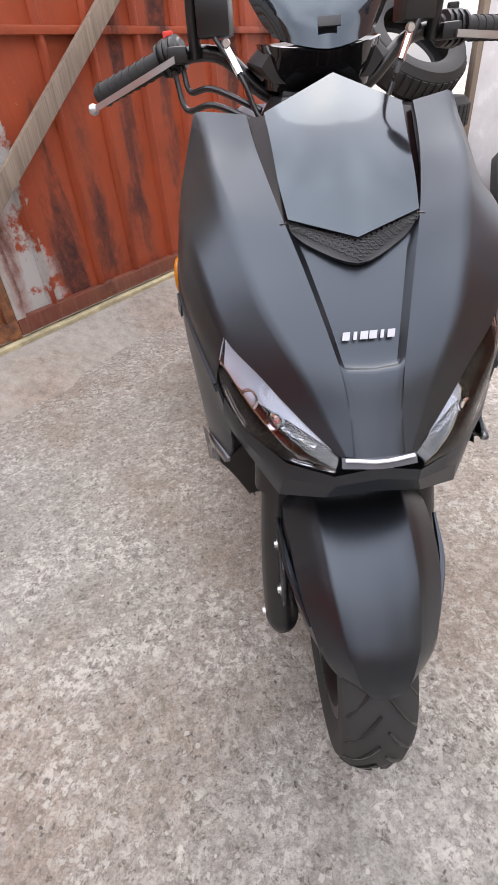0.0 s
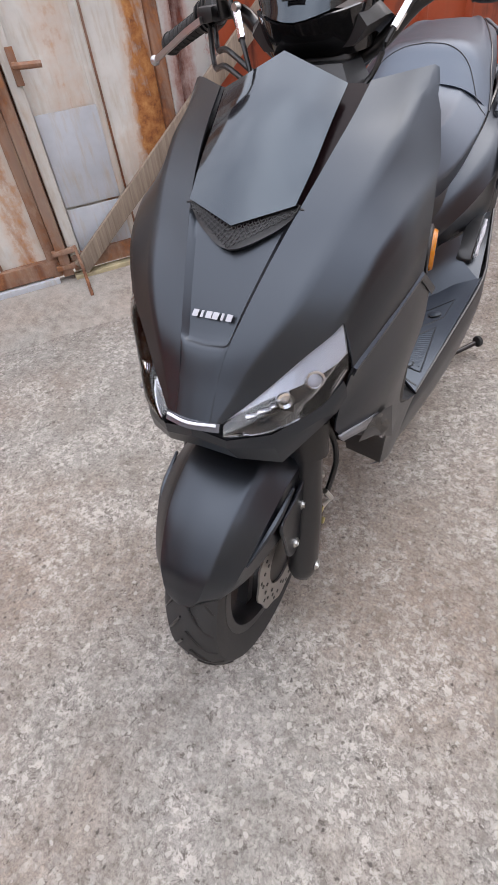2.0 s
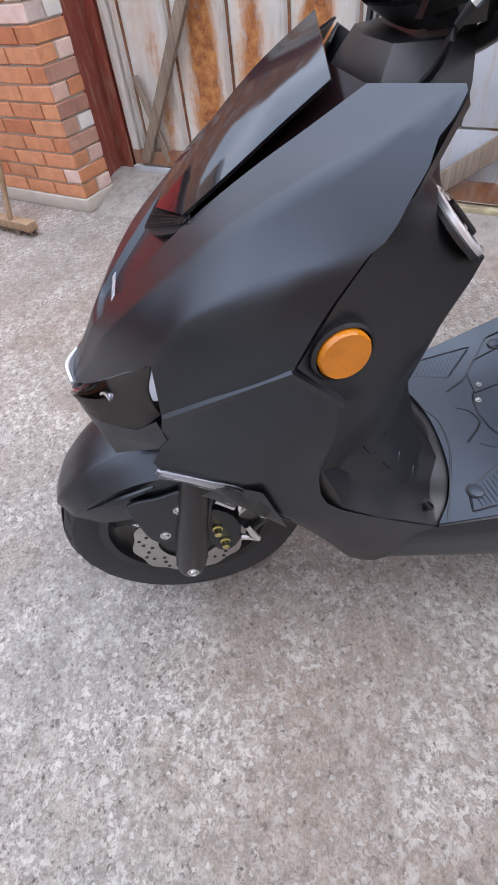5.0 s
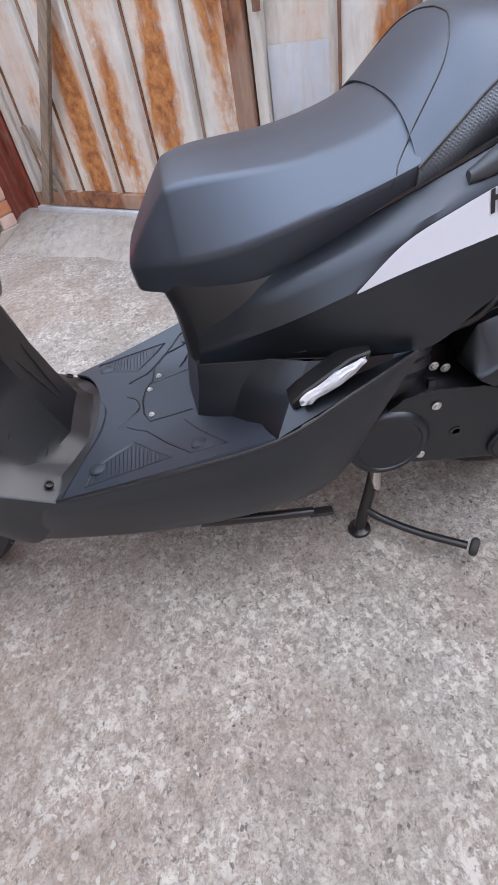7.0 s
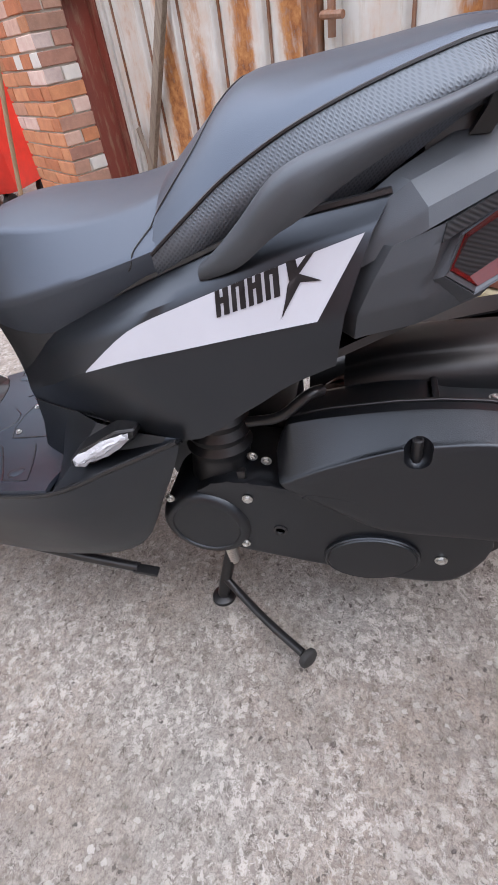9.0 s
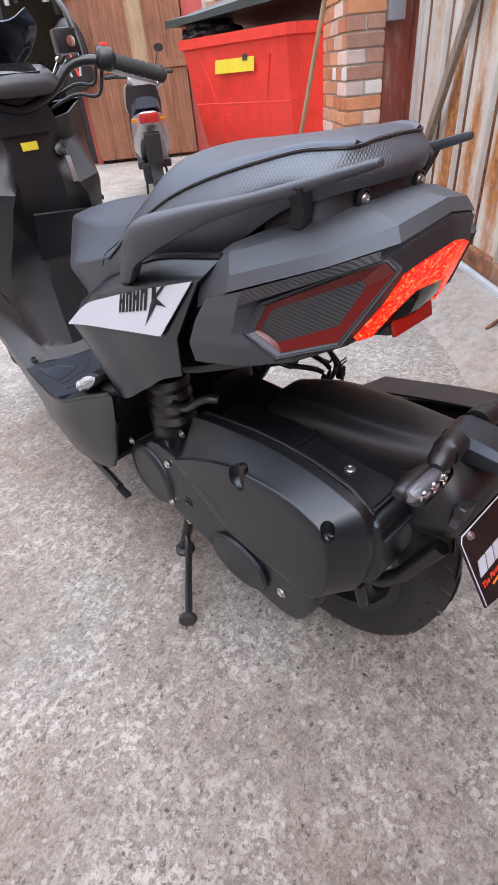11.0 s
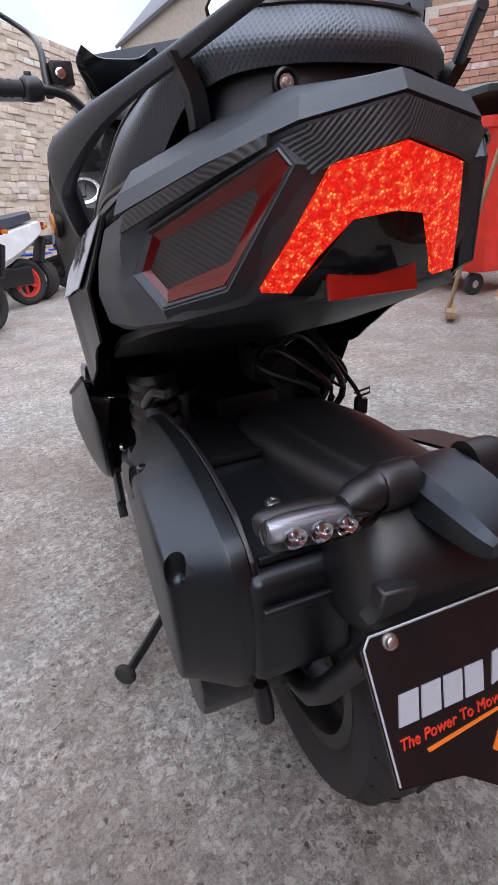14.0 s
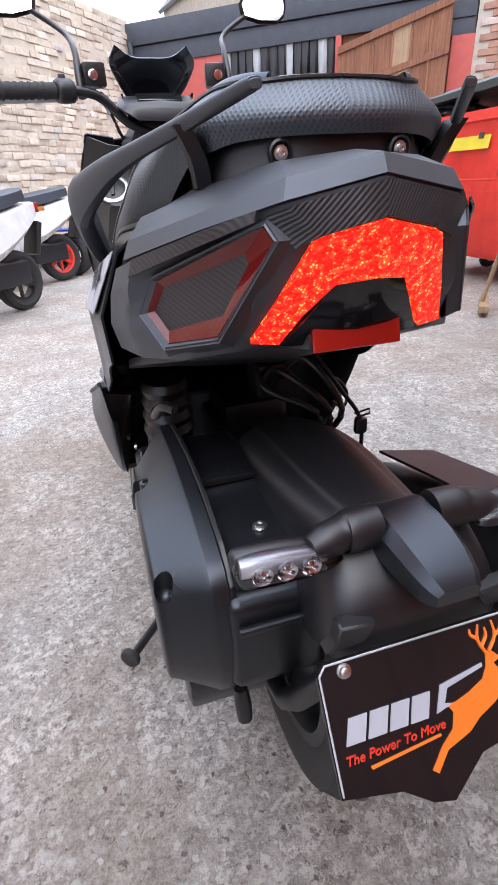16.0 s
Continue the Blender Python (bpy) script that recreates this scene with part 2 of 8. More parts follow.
def concrete(name, rough_agg=True):
    """Worn concrete: warm grey paste, bedded stones, curled pale flecks where it is scuffed, small dark pits."""
    m, nt, p, o = base_mat(name)

    def calc(op, a, b=None):
        n = nt.nodes.new("ShaderNodeMath")
        n.operation = op
        for sock, v in zip(n.inputs, (a, b)):
            if isinstance(v, (int, float)):
                sock.default_value = v
            elif v is not None:
                nt.links.new(v, sock)
        return n.outputs[0]

    wob = nt.nodes.new("ShaderNodeTexNoise")
    wob.inputs["Scale"].default_value, wob.inputs["Detail"].default_value = 95, 3
    nt.links.new(o, wob.inputs["Vector"])
    shift = nt.nodes.new("ShaderNodeVectorMath")
    shift.operation = "MULTIPLY_ADD"
    shift.inputs[1].default_value = (0.013, 0.013, 0.013)
    nt.links.new(wob.outputs["Color"], shift.inputs[0])
    nt.links.new(o, shift.inputs[2])
    bent = shift.outputs[0]
    hue = tex(nt, o, 1.1, 5, 0.6)
    col = ramp(nt, hue, [(0.36, (0.250, 0.202, 0.166)), (0.48, (0.266, 0.232, 0.200)), (0.60, (0.252, 0.241, 0.219)), (0.70, (0.305, 0.289, 0.268))])
    mid = tex(nt, o, 26, 6, 0.7)
    col = blend(nt, 0.75, col, ramp(nt, mid, [(0.30, (0.26, 0.25, 0.24)), (0.5, (0.5, 0.5, 0.5)), (0.70, (0.72, 0.71, 0.70))]), "OVERLAY")
    grain = tex(nt, o, 130, 5, 0.8)
    col = blend(nt, 0.8 if rough_agg else 0.4, col, ramp(nt, grain, [(0.30, (0.16, 0.15, 0.14)), (0.48, (0.49, 0.49, 0.49)), (0.70, (0.82, 0.81, 0.80))]), "OVERLAY")
    if rough_agg:
        # bedded stones, some grey, some pale, each with a dark rim
        peb = nt.nodes.new("ShaderNodeTexVoronoi")
        peb.inputs["Scale"].default_value = 82
        nt.links.new(bent, peb.inputs["Vector"])
        split = nt.nodes.new("ShaderNodeSeparateColor")
        nt.links.new(peb.outputs["Color"], split.inputs[0])
        tone = ramp(nt, split.outputs[0], [(0.0, (0.150, 0.135, 0.120)), (0.35, (0.235, 0.213, 0.19)), (0.7, (0.34, 0.31, 0.277)), (1.0, (0.51, 0.48, 0.447))])
        body = ramp(nt, peb.outputs["Distance"], [(0.40, (1, 1, 1)), (0.50, (0, 0, 0))])
        some = ramp(nt, split.outputs[1], [(0.42, (0, 0, 0)), (0.75, (0.75, 0.75, 0.75))])
        rim = ramp(nt, peb.outputs["Distance"], [(0.42, (0, 0, 0)), (0.50, (0.42, 0.42, 0.42)), (0.62, (0, 0, 0))])
        col = blend(nt, blend(nt, 1.0, rim, some, "MULTIPLY"), col, (0.10, 0.085, 0.072))
        col = blend(nt, blend(nt, 1.0, body, some, "MULTIPLY"), col, tone)
        # pale curled flecks in scuffed patches
        curl = tex(nt, o, 40, 6, 0.68, distort=0.8)
        ridge = ramp(nt, calc("ABSOLUTE", calc("SUBTRACT", curl, 0.5)), [(0.010, (0.42, 0.42, 0.42)), (0.040, (0, 0, 0))])
        ragged = ramp(nt, tex(nt, bent, 60, 6, 0.72, distort=0.3), [(0.515, (0, 0, 0)), (0.565, (0.9, 0.9, 0.9))])
        ridge = blend(nt, 1.0, ridge, ragged, "LIGHTEN")
        patch = ramp(nt, tex(nt, o, 4.2, 5, 0.66), [(0.42, (0.16, 0.16, 0.16)), (0.58, (0.95, 0.95, 0.95))])
        col = blend(nt, blend(nt, 1.0, ridge, patch, "MULTIPLY"), col, (0.545, 0.512, 0.472))
        # crevices and pits
        gap = tex(nt, bent, 70, 6, 0.74, distort=0.4)
        col = blend(nt, ramp(nt, gap, [(0.365, (0.8, 0.8, 0.8)), (0.425, (0, 0, 0))]), col, (0.085, 0.070, 0.060))
        pit = nt.nodes.new("ShaderNodeTexVoronoi")
        pit.inputs["Scale"].default_value = 46
        nt.links.new(bent, pit.inputs["Vector"])
        pick = nt.nodes.new("ShaderNodeSeparateColor")
        nt.links.new(pit.outputs["Color"], pick.inputs[0])
        dot = blend(nt, 1.0, ramp(nt, pit.outputs["Distance"], [(0.11, (1, 1, 1)), (0.20, (0, 0, 0))]), ramp(nt, pick.outputs[0], [(0.74, (0, 0, 0)), (0.90, (0.85, 0.85, 0.85))]), "MULTIPLY")
        col = blend(nt, dot, col, (0.065, 0.056, 0.050))
        stain = tex(nt, o, 0.8, 5, 0.62)
        col = blend(nt, ramp(nt, stain, [(0.34, (0.42, 0.42, 0.42)), (0.50, (0, 0, 0))]), col, (0.20, 0.165, 0.135))
        h = blend(nt, 0.45, gap, grain)
        h = blend(nt, dot, h, (0.1, 0.1, 0.1))
        nt.links.new(bump(nt, h, 1.0, 0.011), p.inputs["Normal"])
    else:
        specks = tex(nt, o, 70, 6, 0.74)
        col = blend(nt, ramp(nt, specks, [(0.34, (0.6, 0.6, 0.6)), (0.41, (0, 0, 0))]), col, (0.12, 0.10, 0.085))
        col = blend(nt, ramp(nt, tex(nt, o, 2.4, 5), [(0.42, (0, 0, 0)), (0.66, (0.6, 0.6, 0.6))]), col, (0.385, 0.358, 0.322))
        nt.links.new(bump(nt, blend(nt, 0.5, grain, mid), 0.6, 0.006), p.inputs["Normal"])
    nt.links.new(col, p.inputs["Base Color"])
    setp(p, Roughness=0.85)
    return m


GROUND = concrete("worn_aggregate_concrete")
APRON = concrete("smooth_dusty_concrete", False)


def rusty(name, paint, rust_at, rust=((0.13, 0.045, 0.018), (0.35, 0.135, 0.042), (0.52, 0.25, 0.085)), bay=None, faded=0.55, old=None, size=2.0):
    """Sheet iron: old paint, rust in vertical runs and patches, chips at two scales. bay: rust gathers midway between ribs
    of that spacing and start; old: remains of a paler coat near the hinged edge."""
    m, nt, p, o = base_mat(name)
    runs = tex(nt, o, size, 6, 0.62, stretch=(1.5, 1.5, 0.42), distort=0.3)
    chips = tex(nt, o, 22, 6, 0.7)
    fine = tex(nt, o, 120, 4, 0.7)
    sep = nt.nodes.new("ShaderNodeSeparateXYZ")
    nt.links.new(o, sep.inputs[0])
    pc = blend(nt, ramp(nt, tex(nt, o, 5, 5), [(0.35, (0, 0, 0)), (0.7, (1, 1, 1))]), paint, tuple(c * 0.78 + 0.02 * faded for c in paint))
    pc = blend(nt, ramp(nt, tex(nt, o, 14, 5, stretch=(3, 3, 0.5)), [(0.5, (0, 0, 0)), (0.75, (faded, faded, faded))]), pc, (0.42, 0.33, 0.22))
    rc = ramp(nt, chips, [(0.3, rust[0]), (0.48, rust[1]), (0.68, rust[2])])

    def mul_add(v, k, add):
        n = nt.nodes.new("ShaderNodeMath")
        n.operation = "MULTIPLY_ADD"
        for sock, w in zip(n.inputs, (v, k, add)):
            if isinstance(w, (int, float)):
                sock.default_value = w
            else:
                nt.links.new(w, sock)
        return n.outputs[0]

    at = mul_add(chips, 0.22, runs)
    if bay:
        turn = mul_add(sep.outputs[0], 2 * math.pi / bay[0], -2 * math.pi * bay[1] / bay[0])
        c = nt.nodes.new("ShaderNodeMath")
        c.operation = "COSINE"
        nt.links.new(turn, c.inputs[0])
        at = mul_add(c.outputs[0], -0.095, at)
    if old:
        keep = mul_add(tex(nt, o, 4.5, 5, 0.62), 0.9, sep.outputs[0])
        was = ramp(nt, keep, [(0.66, (1, 1, 1)), (0.70, (0, 0, 0))])
        pc = blend(nt, was, pc, old)
    mask = ramp(nt, at, [(rust_at, (0, 0, 0)), (rust_at + 0.10, (1, 1, 1))])
    halo = ramp(nt, at, [(rust_at - 0.10, (0, 0, 0)), (rust_at + 0.02, (0.55, 0.55, 0.55))])
    pc = blend(nt, halo, pc, tuple(0.6 * a + 0.4 * b for a, b in zip(rust[2], paint)))
    col = blend(nt, mask, pc, rc)
    nt.links.new(col, p.inputs["Base Color"])
    nt.links.new(ramp(nt, mask, [(0, (0.42, 0.42, 0.42)), (1, (0.85, 0.85, 0.85))]), p.inputs["Roughness"])
    nt.links.new(bump(nt, blend(nt, 0.5, fine, chips), 0.5, 0.003), p.inputs["Normal"])
    return m


RUSTWHITE = rusty("rusted_white_sheet_iron", (0.66, 0.65, 0.61), 0.655, bay=(0.305, 0.07))
RUSTRED = rusty("red_oxide_sheet_iron", (0.375, 0.070, 0.026), 0.665, ((0.030, 0.012, 0.010), (0.085, 0.024, 0.016), (0.19, 0.046, 0.022)), bay=(0.285, 0.22), faded=0.06, old=(0.46, 0.45, 0.43), size=2.6)
RUSTBAR = rusty("rusted_steel_bar", (0.30, 0.21, 0.165), 0.56, ((0.05, 0.022, 0.014), (0.17, 0.068, 0.032), (0.32, 0.135, 0.055)))
DARKRAIL = rusty("dark_red_rail", (0.17, 0.048, 0.030), 0.70, ((0.05, 0.022, 0.014), (0.12, 0.04, 0.025), (0.22, 0.09, 0.045)), faded=0.2)
PATCH = rusty("grey_primed_patch", (0.50, 0.53, 0.57), 0.86)
REDPOST = rusty("red_oxide_post", (0.26, 0.062, 0.042), 0.80)


def masonry(name, low, high, pale=0.0, grain=60, odd=0.72):
    """Brick or stone: each piece its own tone, with mottling and pits."""
    m, nt, p, o = base_mat(name)
    info = nt.nodes.new("ShaderNodeObjectInfo")
    geo = nt.nodes.new("ShaderNodeNewGeometry")
    add = nt.nodes.new("ShaderNodeMath")
    add.operation = "ADD"
    nt.links.new(info.outputs["Random"], add.inputs[0])
    nt.links.new(geo.outputs["Random Per Island"], add.inputs[1])
    fr = nt.nodes.new("ShaderNodeMath")
    fr.operation = "FRACT"
    nt.links.new(add.outputs[0], fr.inputs[0])
    col = ramp(nt, fr.outputs[0], [(0.0, low), (0.55, high), (0.85, tuple(c * odd for c in high)), (0.95, tuple(0.5 * c + 0.5 * pale for c in high))])
    world_o = nt.nodes.new("ShaderNodeNewGeometry").outputs["Position"]
    mott = tex(nt, world_o, 16, 5, 0.65)
    col = blend(nt, 0.55, col, ramp(nt, mott, [(0.3, (0.32, 0.30, 0.30)), (0.7, (0.66, 0.64, 0.62))]), "OVERLAY")
    fine = tex(nt, world_o, grain * 3, 4, 0.7)
    col = blend(nt, ramp(nt, fine, [(0.62, (0, 0, 0)), (0.74, (0.5, 0.5, 0.5))]), col, (0.55, 0.50, 0.45))
    nt.links.new(col, p.inputs["Base Color"])
    setp(p, Roughness=0.88)
    nt.links.new(bump(nt, blend(nt, 0.5, fine, mott), 0.6, 0.004), p.inputs["Normal"])
    return m


BRICK = masonry("red_brick", (0.44, 0.16, 0.075), (0.60, 0.28, 0.145), 0.8)
DULLBRICK = masonry("dull_purple_brick", (0.33, 0.17, 0.125), (0.44, 0.26, 0.19), 0.6)
STONE = masonry("limewashed_stone", (0.57, 0.495, 0.395), (0.62, 0.55, 0.45), 0.68, 30, 0.96)
LIMEMORTAR = plain("limewashed_joint", (0.58, 0.51, 0.41), 0.9, grain=120, depth=0.003, dust=0.2)
MORTAR = plain("lime_mortar", (0.46, 0.42, 0.36), 0.9, grain=200, depth=0.002, dust=0.2)
LIMEWASHED = plain("whitewashed_brick_face", (0.66, 0.63, 0.58), 0.85, grain=150, depth=0.002)


def timber(name, a, b, rough=0.75):
    m, nt, p, o = base_mat(name)
    g = tex(nt, o, 18, 6, 0.7, stretch=(3, 3, 0.12), distort=0.5)
    s = tex(nt, o, 3, 4)
    col = ramp(nt, g, [(0.3, a), (0.7, b)])
    col = blend(nt, 0.35, col, ramp(nt, s, [(0.3, (0.3, 0.3, 0.3)), (0.7, (0.7, 0.7, 0.7))]), "OVERLAY")
    nt.links.new(col, p.inputs["Base Color"])
    setp(p, Roughness=rough)
    nt.links.new(bump(nt, g, 0.5, 0.003), p.inputs["Normal"])
    return m


BROWNWOOD = timber("brown_stained_boards", (0.12, 0.045, 0.024), (0.30, 0.130, 0.068))
PALEWOOD = timber("pale_worn_wood", (0.22, 0.14, 0.08), (0.40, 0.28, 0.17))
GREYWOOD = timber("weathered_grey_timber", (0.16, 0.12, 0.09), (0.32, 0.26, 0.20))
BLACKPAINT = plain("peeling_black_paint", (0.050, 0.056, 0.072), 0.6, grain=30, depth=0.003, dust=0.6)
REDPAINT = plain("faded_red_render", (0.40, 0.075, 0.06), 0.7, grain=60, depth=0.002, dust=0.3)
CURTAIN = plain("black_plastic_sheet", (0.018, 0.018, 0.020), 0.35, grain=40, depth=0.002)
# plaster darkened in its colour for the shade inside the workshop
DARKROOM = plain("shade_toned_interior_plaster", (0.10, 0.09, 0.085), 0.9, grain=40, depth=0.002)
BLUE = plain("blue_plastic", (0.02, 0.12, 0.62), 0.35)
PALEBODY = plain("white_gloss_body", (0.68, 0.69, 0.70), 0.25)
ROOFSLATE = plain("grey_slate", (0.14, 0.14, 0.15), 0.7, grain=30, depth=0.003)


# ---- building helpers ----
def thing(name, label, category, at=(0, 0, 0), rz=0, group="", kind=""):
    ob = new(name)
    ob.empty_display_size = 0.05
    ob.matrix_world = pose(*at, 0, 0, rz)
    return tagged(ob, label, category, group, kind)


def part(name, bm, material, parent=None, label="", m=None, sharp=38, kind=""):
    """One bmesh as one mesh object under a thing or under a part; its coordinates are those of the parent thing."""
    if m is not None:
        bm.transform(m)
    bmesh.ops.recalc_face_normals(bm, faces=bm.faces)
    limit = radians(sharp)
    for fc in bm.faces:
        fc.smooth = True
    for e in bm.edges:
        e.smooth = len(e.link_faces) == 2 and e.calc_face_angle(0) < limit
    me = bpy.data.meshes.new(name)
    bm.to_mesh(me)
    bm.free()
    me.materials.append(material)
    ob = new(name, me)
    ob.parent = parent
    if material in (MATT, VINYL, ENGINE, TAILSHELL):
        ob.modifiers.new("even_shading", "WEIGHTED_NORMAL").keep_sharp = True
    return tagged(ob, label, kind=kind)


def spline(pts, n):
    """n points between each two of pts, on a smooth curve through them."""
    p = [Vector(q) for q in pts]
    if n <= 1 or len(p) < 3:
        out = []
        for a, b in zip(p, p[1:]):
            out += [a.lerp(b, k / max(n, 1)) for k in range(max(n, 1))]
        return out + [p[-1]]
    ext = [2 * p[0] - p[1]] + p + [2 * p[-1] - p[-2]]
    out = []
    for i in range(1, len(ext) - 2):
        a, b, c, d = ext[i - 1 : i + 3]
        for k in range(n):
            t = k / n
            out.append(0.5 * (2 * b + (c - a) * t + (2 * a - 5 * b + 4 * c - d) * t * t + (3 * b - a - 3 * c + d) * t**3))
    return out + [p[-1]]


def line(pts, n):
    p = [Vector(q) for q in pts]
    out = []
    for a, b in zip(p, p[1:]):
        out += [a.lerp(b, k / n) for k in range(n)]
    return out + [p[-1]]


def sheet(rows, nu=3, nv=4, hard_u=False, hard_v=False, th=0.003, inner=(0, 0.6, 0.55), side=1, both=False):
    """A panel through a grid of points. both: mirrored across x = 0 in one piece (rows then begin on the centre line)."""
    if both:
        rows = [[(-x, y, z) for x, y, z in reversed(r) if x > 1e-6] + [tuple(q) for q in r] for r in rows]
    grid = [(line if hard_u else spline)(r, nu) for r in rows]
    cols = [(line if hard_v else spline)([g[k] for g in grid], nv) for k in range(len(grid[0]))]
    bm = bmesh.new()
    vs = [[bm.verts.new((q.x * side, q.y, q.z)) for q in col] for col in cols]
    for a, b in zip(vs, vs[1:]):
        for k in range(len(a) - 1):
            try:
                bm.faces.new((a[k], b[k], b[k + 1], a[k + 1]))
            except ValueError:
                pass
    bmesh.ops.remove_doubles(bm, verts=bm.verts, dist=1e-5)
    bmesh.ops.recalc_face_normals(bm, faces=bm.faces)
    bm.normal_update()
    c = Vector((inner[0] * side, inner[1], inner[2]))
    if sum((f.calc_center_median() - c).dot(f.normal) * f.calc_area() for f in bm.faces) < 0:
        bmesh.ops.reverse_faces(bm, faces=bm.faces)
    if th:
        bmesh.ops.solidify(bm, geom=bm.faces[:], thickness=th)
    return bm


def loft(sections, n_around=1, n_along=1, cap=True, hard_around=False):
    """A closed body through closed rings of points, all with the same count."""
    rings = []
    for s in sections:
        if hard_around:
            pts = line(list(s) + [s[0]], n_around)[:-1]
        else:
            k = len(s)
            long = spline([s[-1]] + list(s) + [s[0], s[1]], n_around)
            pts = long[n_around : n_around * (k + 1)]
        rings.append(pts)
    cols = [spline([r[k] for r in rings], n_along) for k in range(len(rings[0]))]
    bm = bmesh.new()
    vs = [[bm.verts.new(q) for q in c] for c in cols]
    for k in range(len(vs)):
        a, b = vs[k], vs[(k + 1) % len(vs)]
        for j in range(len(a) - 1):
            bm.faces.new((a[j], b[j], b[j + 1], a[j + 1]))
    if cap:
        bm.faces.new([c[0] for c in vs])
        bm.faces.new([c[-1] for c in reversed(vs)])
    return bm


def tube(pts, r, seg=10, n=4, flat=1.0):
    """A round bar along a smooth path; r one radius or one for each point."""
    radii = r if isinstance(r, (list, tuple)) else [r] * len(pts)
    path = spline(pts, n)
    rad = [q.x for q in spline([(v, 0, 0) for v in radii], n)]
    up = Vector((0.13, 0.21, 0.97))
    rings = []
    for i, q in enumerate(path):
        d = (path[min(i + 1, len(path) - 1)] - path[max(i - 1, 0)]).normalized()
        if abs(d.dot(up)) > 0.97:
            up = Vector((0.97, 0.13, 0.2))
        a = d.cross(up).normalized()
        b = a.cross(d)
        rings.append([q + rad[i] * (a * math.cos(t) + flat * b * math.sin(t)) for t in [2 * math.pi * k / seg for k in range(seg)]])
    bm = bmesh.new()
    vs = [[bm.verts.new(p) for p in ring] for ring in rings]
    for a, b in zip(vs, vs[1:]):
        for k in range(seg):
            bm.faces.new((a[k], a[(k + 1) % seg], b[(k + 1) % seg], b[k]))
    bm.faces.new(list(reversed(vs[0])))
    bm.faces.new(vs[-1])
    return bm


def box(sx, sy, sz, bevel=0.0, at=(0, 0, 0), rot=(0, 0, 0), seg=2):
    bm = bmesh.new()
    bmesh.ops.create_cube(bm, size=1)
    bmesh.ops.scale(bm, vec=(sx, sy, sz), verts=bm.verts)
    if bevel:
        bmesh.ops.bevel(bm, geom=bm.edges[:], offset=bevel, segments=seg, affect="EDGES", profile=0.6)
    bm.transform(pose(*at, *rot))
    return bm


def prism(poly, a, b, axis="x", bevel=0.0, seg=2):
    """A polygon in the plane across axis, as thick as from a to b along it, with rounded edges."""
    put = {"x": lambda u, v, w: (w, u, v), "y": lambda u, v, w: (u, w, v), "z": lambda u, v, w: (u, v, w)}[axis]
    bm = bmesh.new()
    lo = [bm.verts.new(put(u, v, a)) for u, v in poly]
    hi = [bm.verts.new(put(u, v, b)) for u, v in poly]
    bm.faces.new(lo)
    bm.faces.new(list(reversed(hi)))
    for k in range(len(poly)):
        bm.faces.new((lo[k], hi[k], hi[(k + 1) % len(poly)], lo[(k + 1) % len(poly)]))
    bmesh.ops.recalc_face_normals(bm, faces=bm.faces)
    if bevel:
        bmesh.ops.bevel(bm, geom=bm.edges[:], offset=bevel, segments=seg, affect="EDGES", profile=0.6)
    return bm


def round_poly(poly, n=5):
    """A smooth closed outline through the given corners."""
    k = len(poly)
    p = [(*q, 0) for q in poly]
    s = spline([p[-1]] + p + [p[0], p[1]], n)
    return [(q.x, q.y) for q in s[n : n * (k + 1)]]


def lathe(profile, seg=32, axis="x", at=(0, 0, 0), closed=False):
    """Turned round an axis: profile of (distance along the axis, radius)."""
    bm = bmesh.new()
    rings = []
    for h, r in profile:
        ring = []
        for k in range(seg):
            c, s = r * math.cos(2 * math.pi * k / seg), r * math.sin(2 * math.pi * k / seg)
            v = {"x": (h, c, s), "y": (c, h, s), "z": (c, s, h)}[axis]
            ring.append(bm.verts.new(v))
        rings.append(ring)
    pairs = list(zip(rings, rings[1:])) + ([(rings[-1], rings[0])] if closed else [])
    for a, b in pairs:
        for k in range(seg):
            bm.faces.new((a[k], a[(k + 1) % seg], b[(k + 1) % seg], b[k]))
    if not closed:
        bm.faces.new(list(reversed(rings[0])))
        bm.faces.new(rings[-1])
    bmesh.ops.remove_doubles(bm, verts=bm.verts, dist=1e-6)
    bm.transform(Matrix.Translation(at))
    return bm


def join(*bms):
    out = bmesh.new()
    for b in bms:
        tmp = bpy.data.meshes.new("tmp")
        b.to_mesh(tmp)
        b.free()
        out.from_mesh(tmp)
        bpy.data.meshes.remove(tmp)
    return out


def bolt(parent, at, r=0.006, axis="x", material=None, name="bolt", sgn=1):
    prof = [(0, r * 1.5), (0.0015 * sgn, r * 1.5), (0.0016 * sgn, r), (0.005 * sgn, r * 0.95), (0.0055 * sgn, r * 0.5), (0.004 * sgn, r * 0.45)]
    return part(name, lathe(prof, 10, axis, at), material or STEEL, parent)


def lettering(body, size, shear=0.0, depth=0.0006):
    cu = bpy.data.curves.new("lettering", "FONT")
    cu.body, cu.size, cu.shear, cu.extrude = body, size, shear, depth
    cu.align_x, cu.align_y = "CENTER", "CENTER"
    ob = bpy.data.objects.new("lettering", cu)
    scene.collection.objects.link(ob)
    bpy.context.view_layer.update()
    me = bpy.data.meshes.new_from_object(ob.evaluated_get(bpy.context.evaluated_depsgraph_get()))
    bm = bmesh.new()
    bm.from_mesh(me)
    bpy.data.objects.remove(ob)
    bpy.data.meshes.remove(me)
    bpy.data.curves.remove(cu)
    return bm


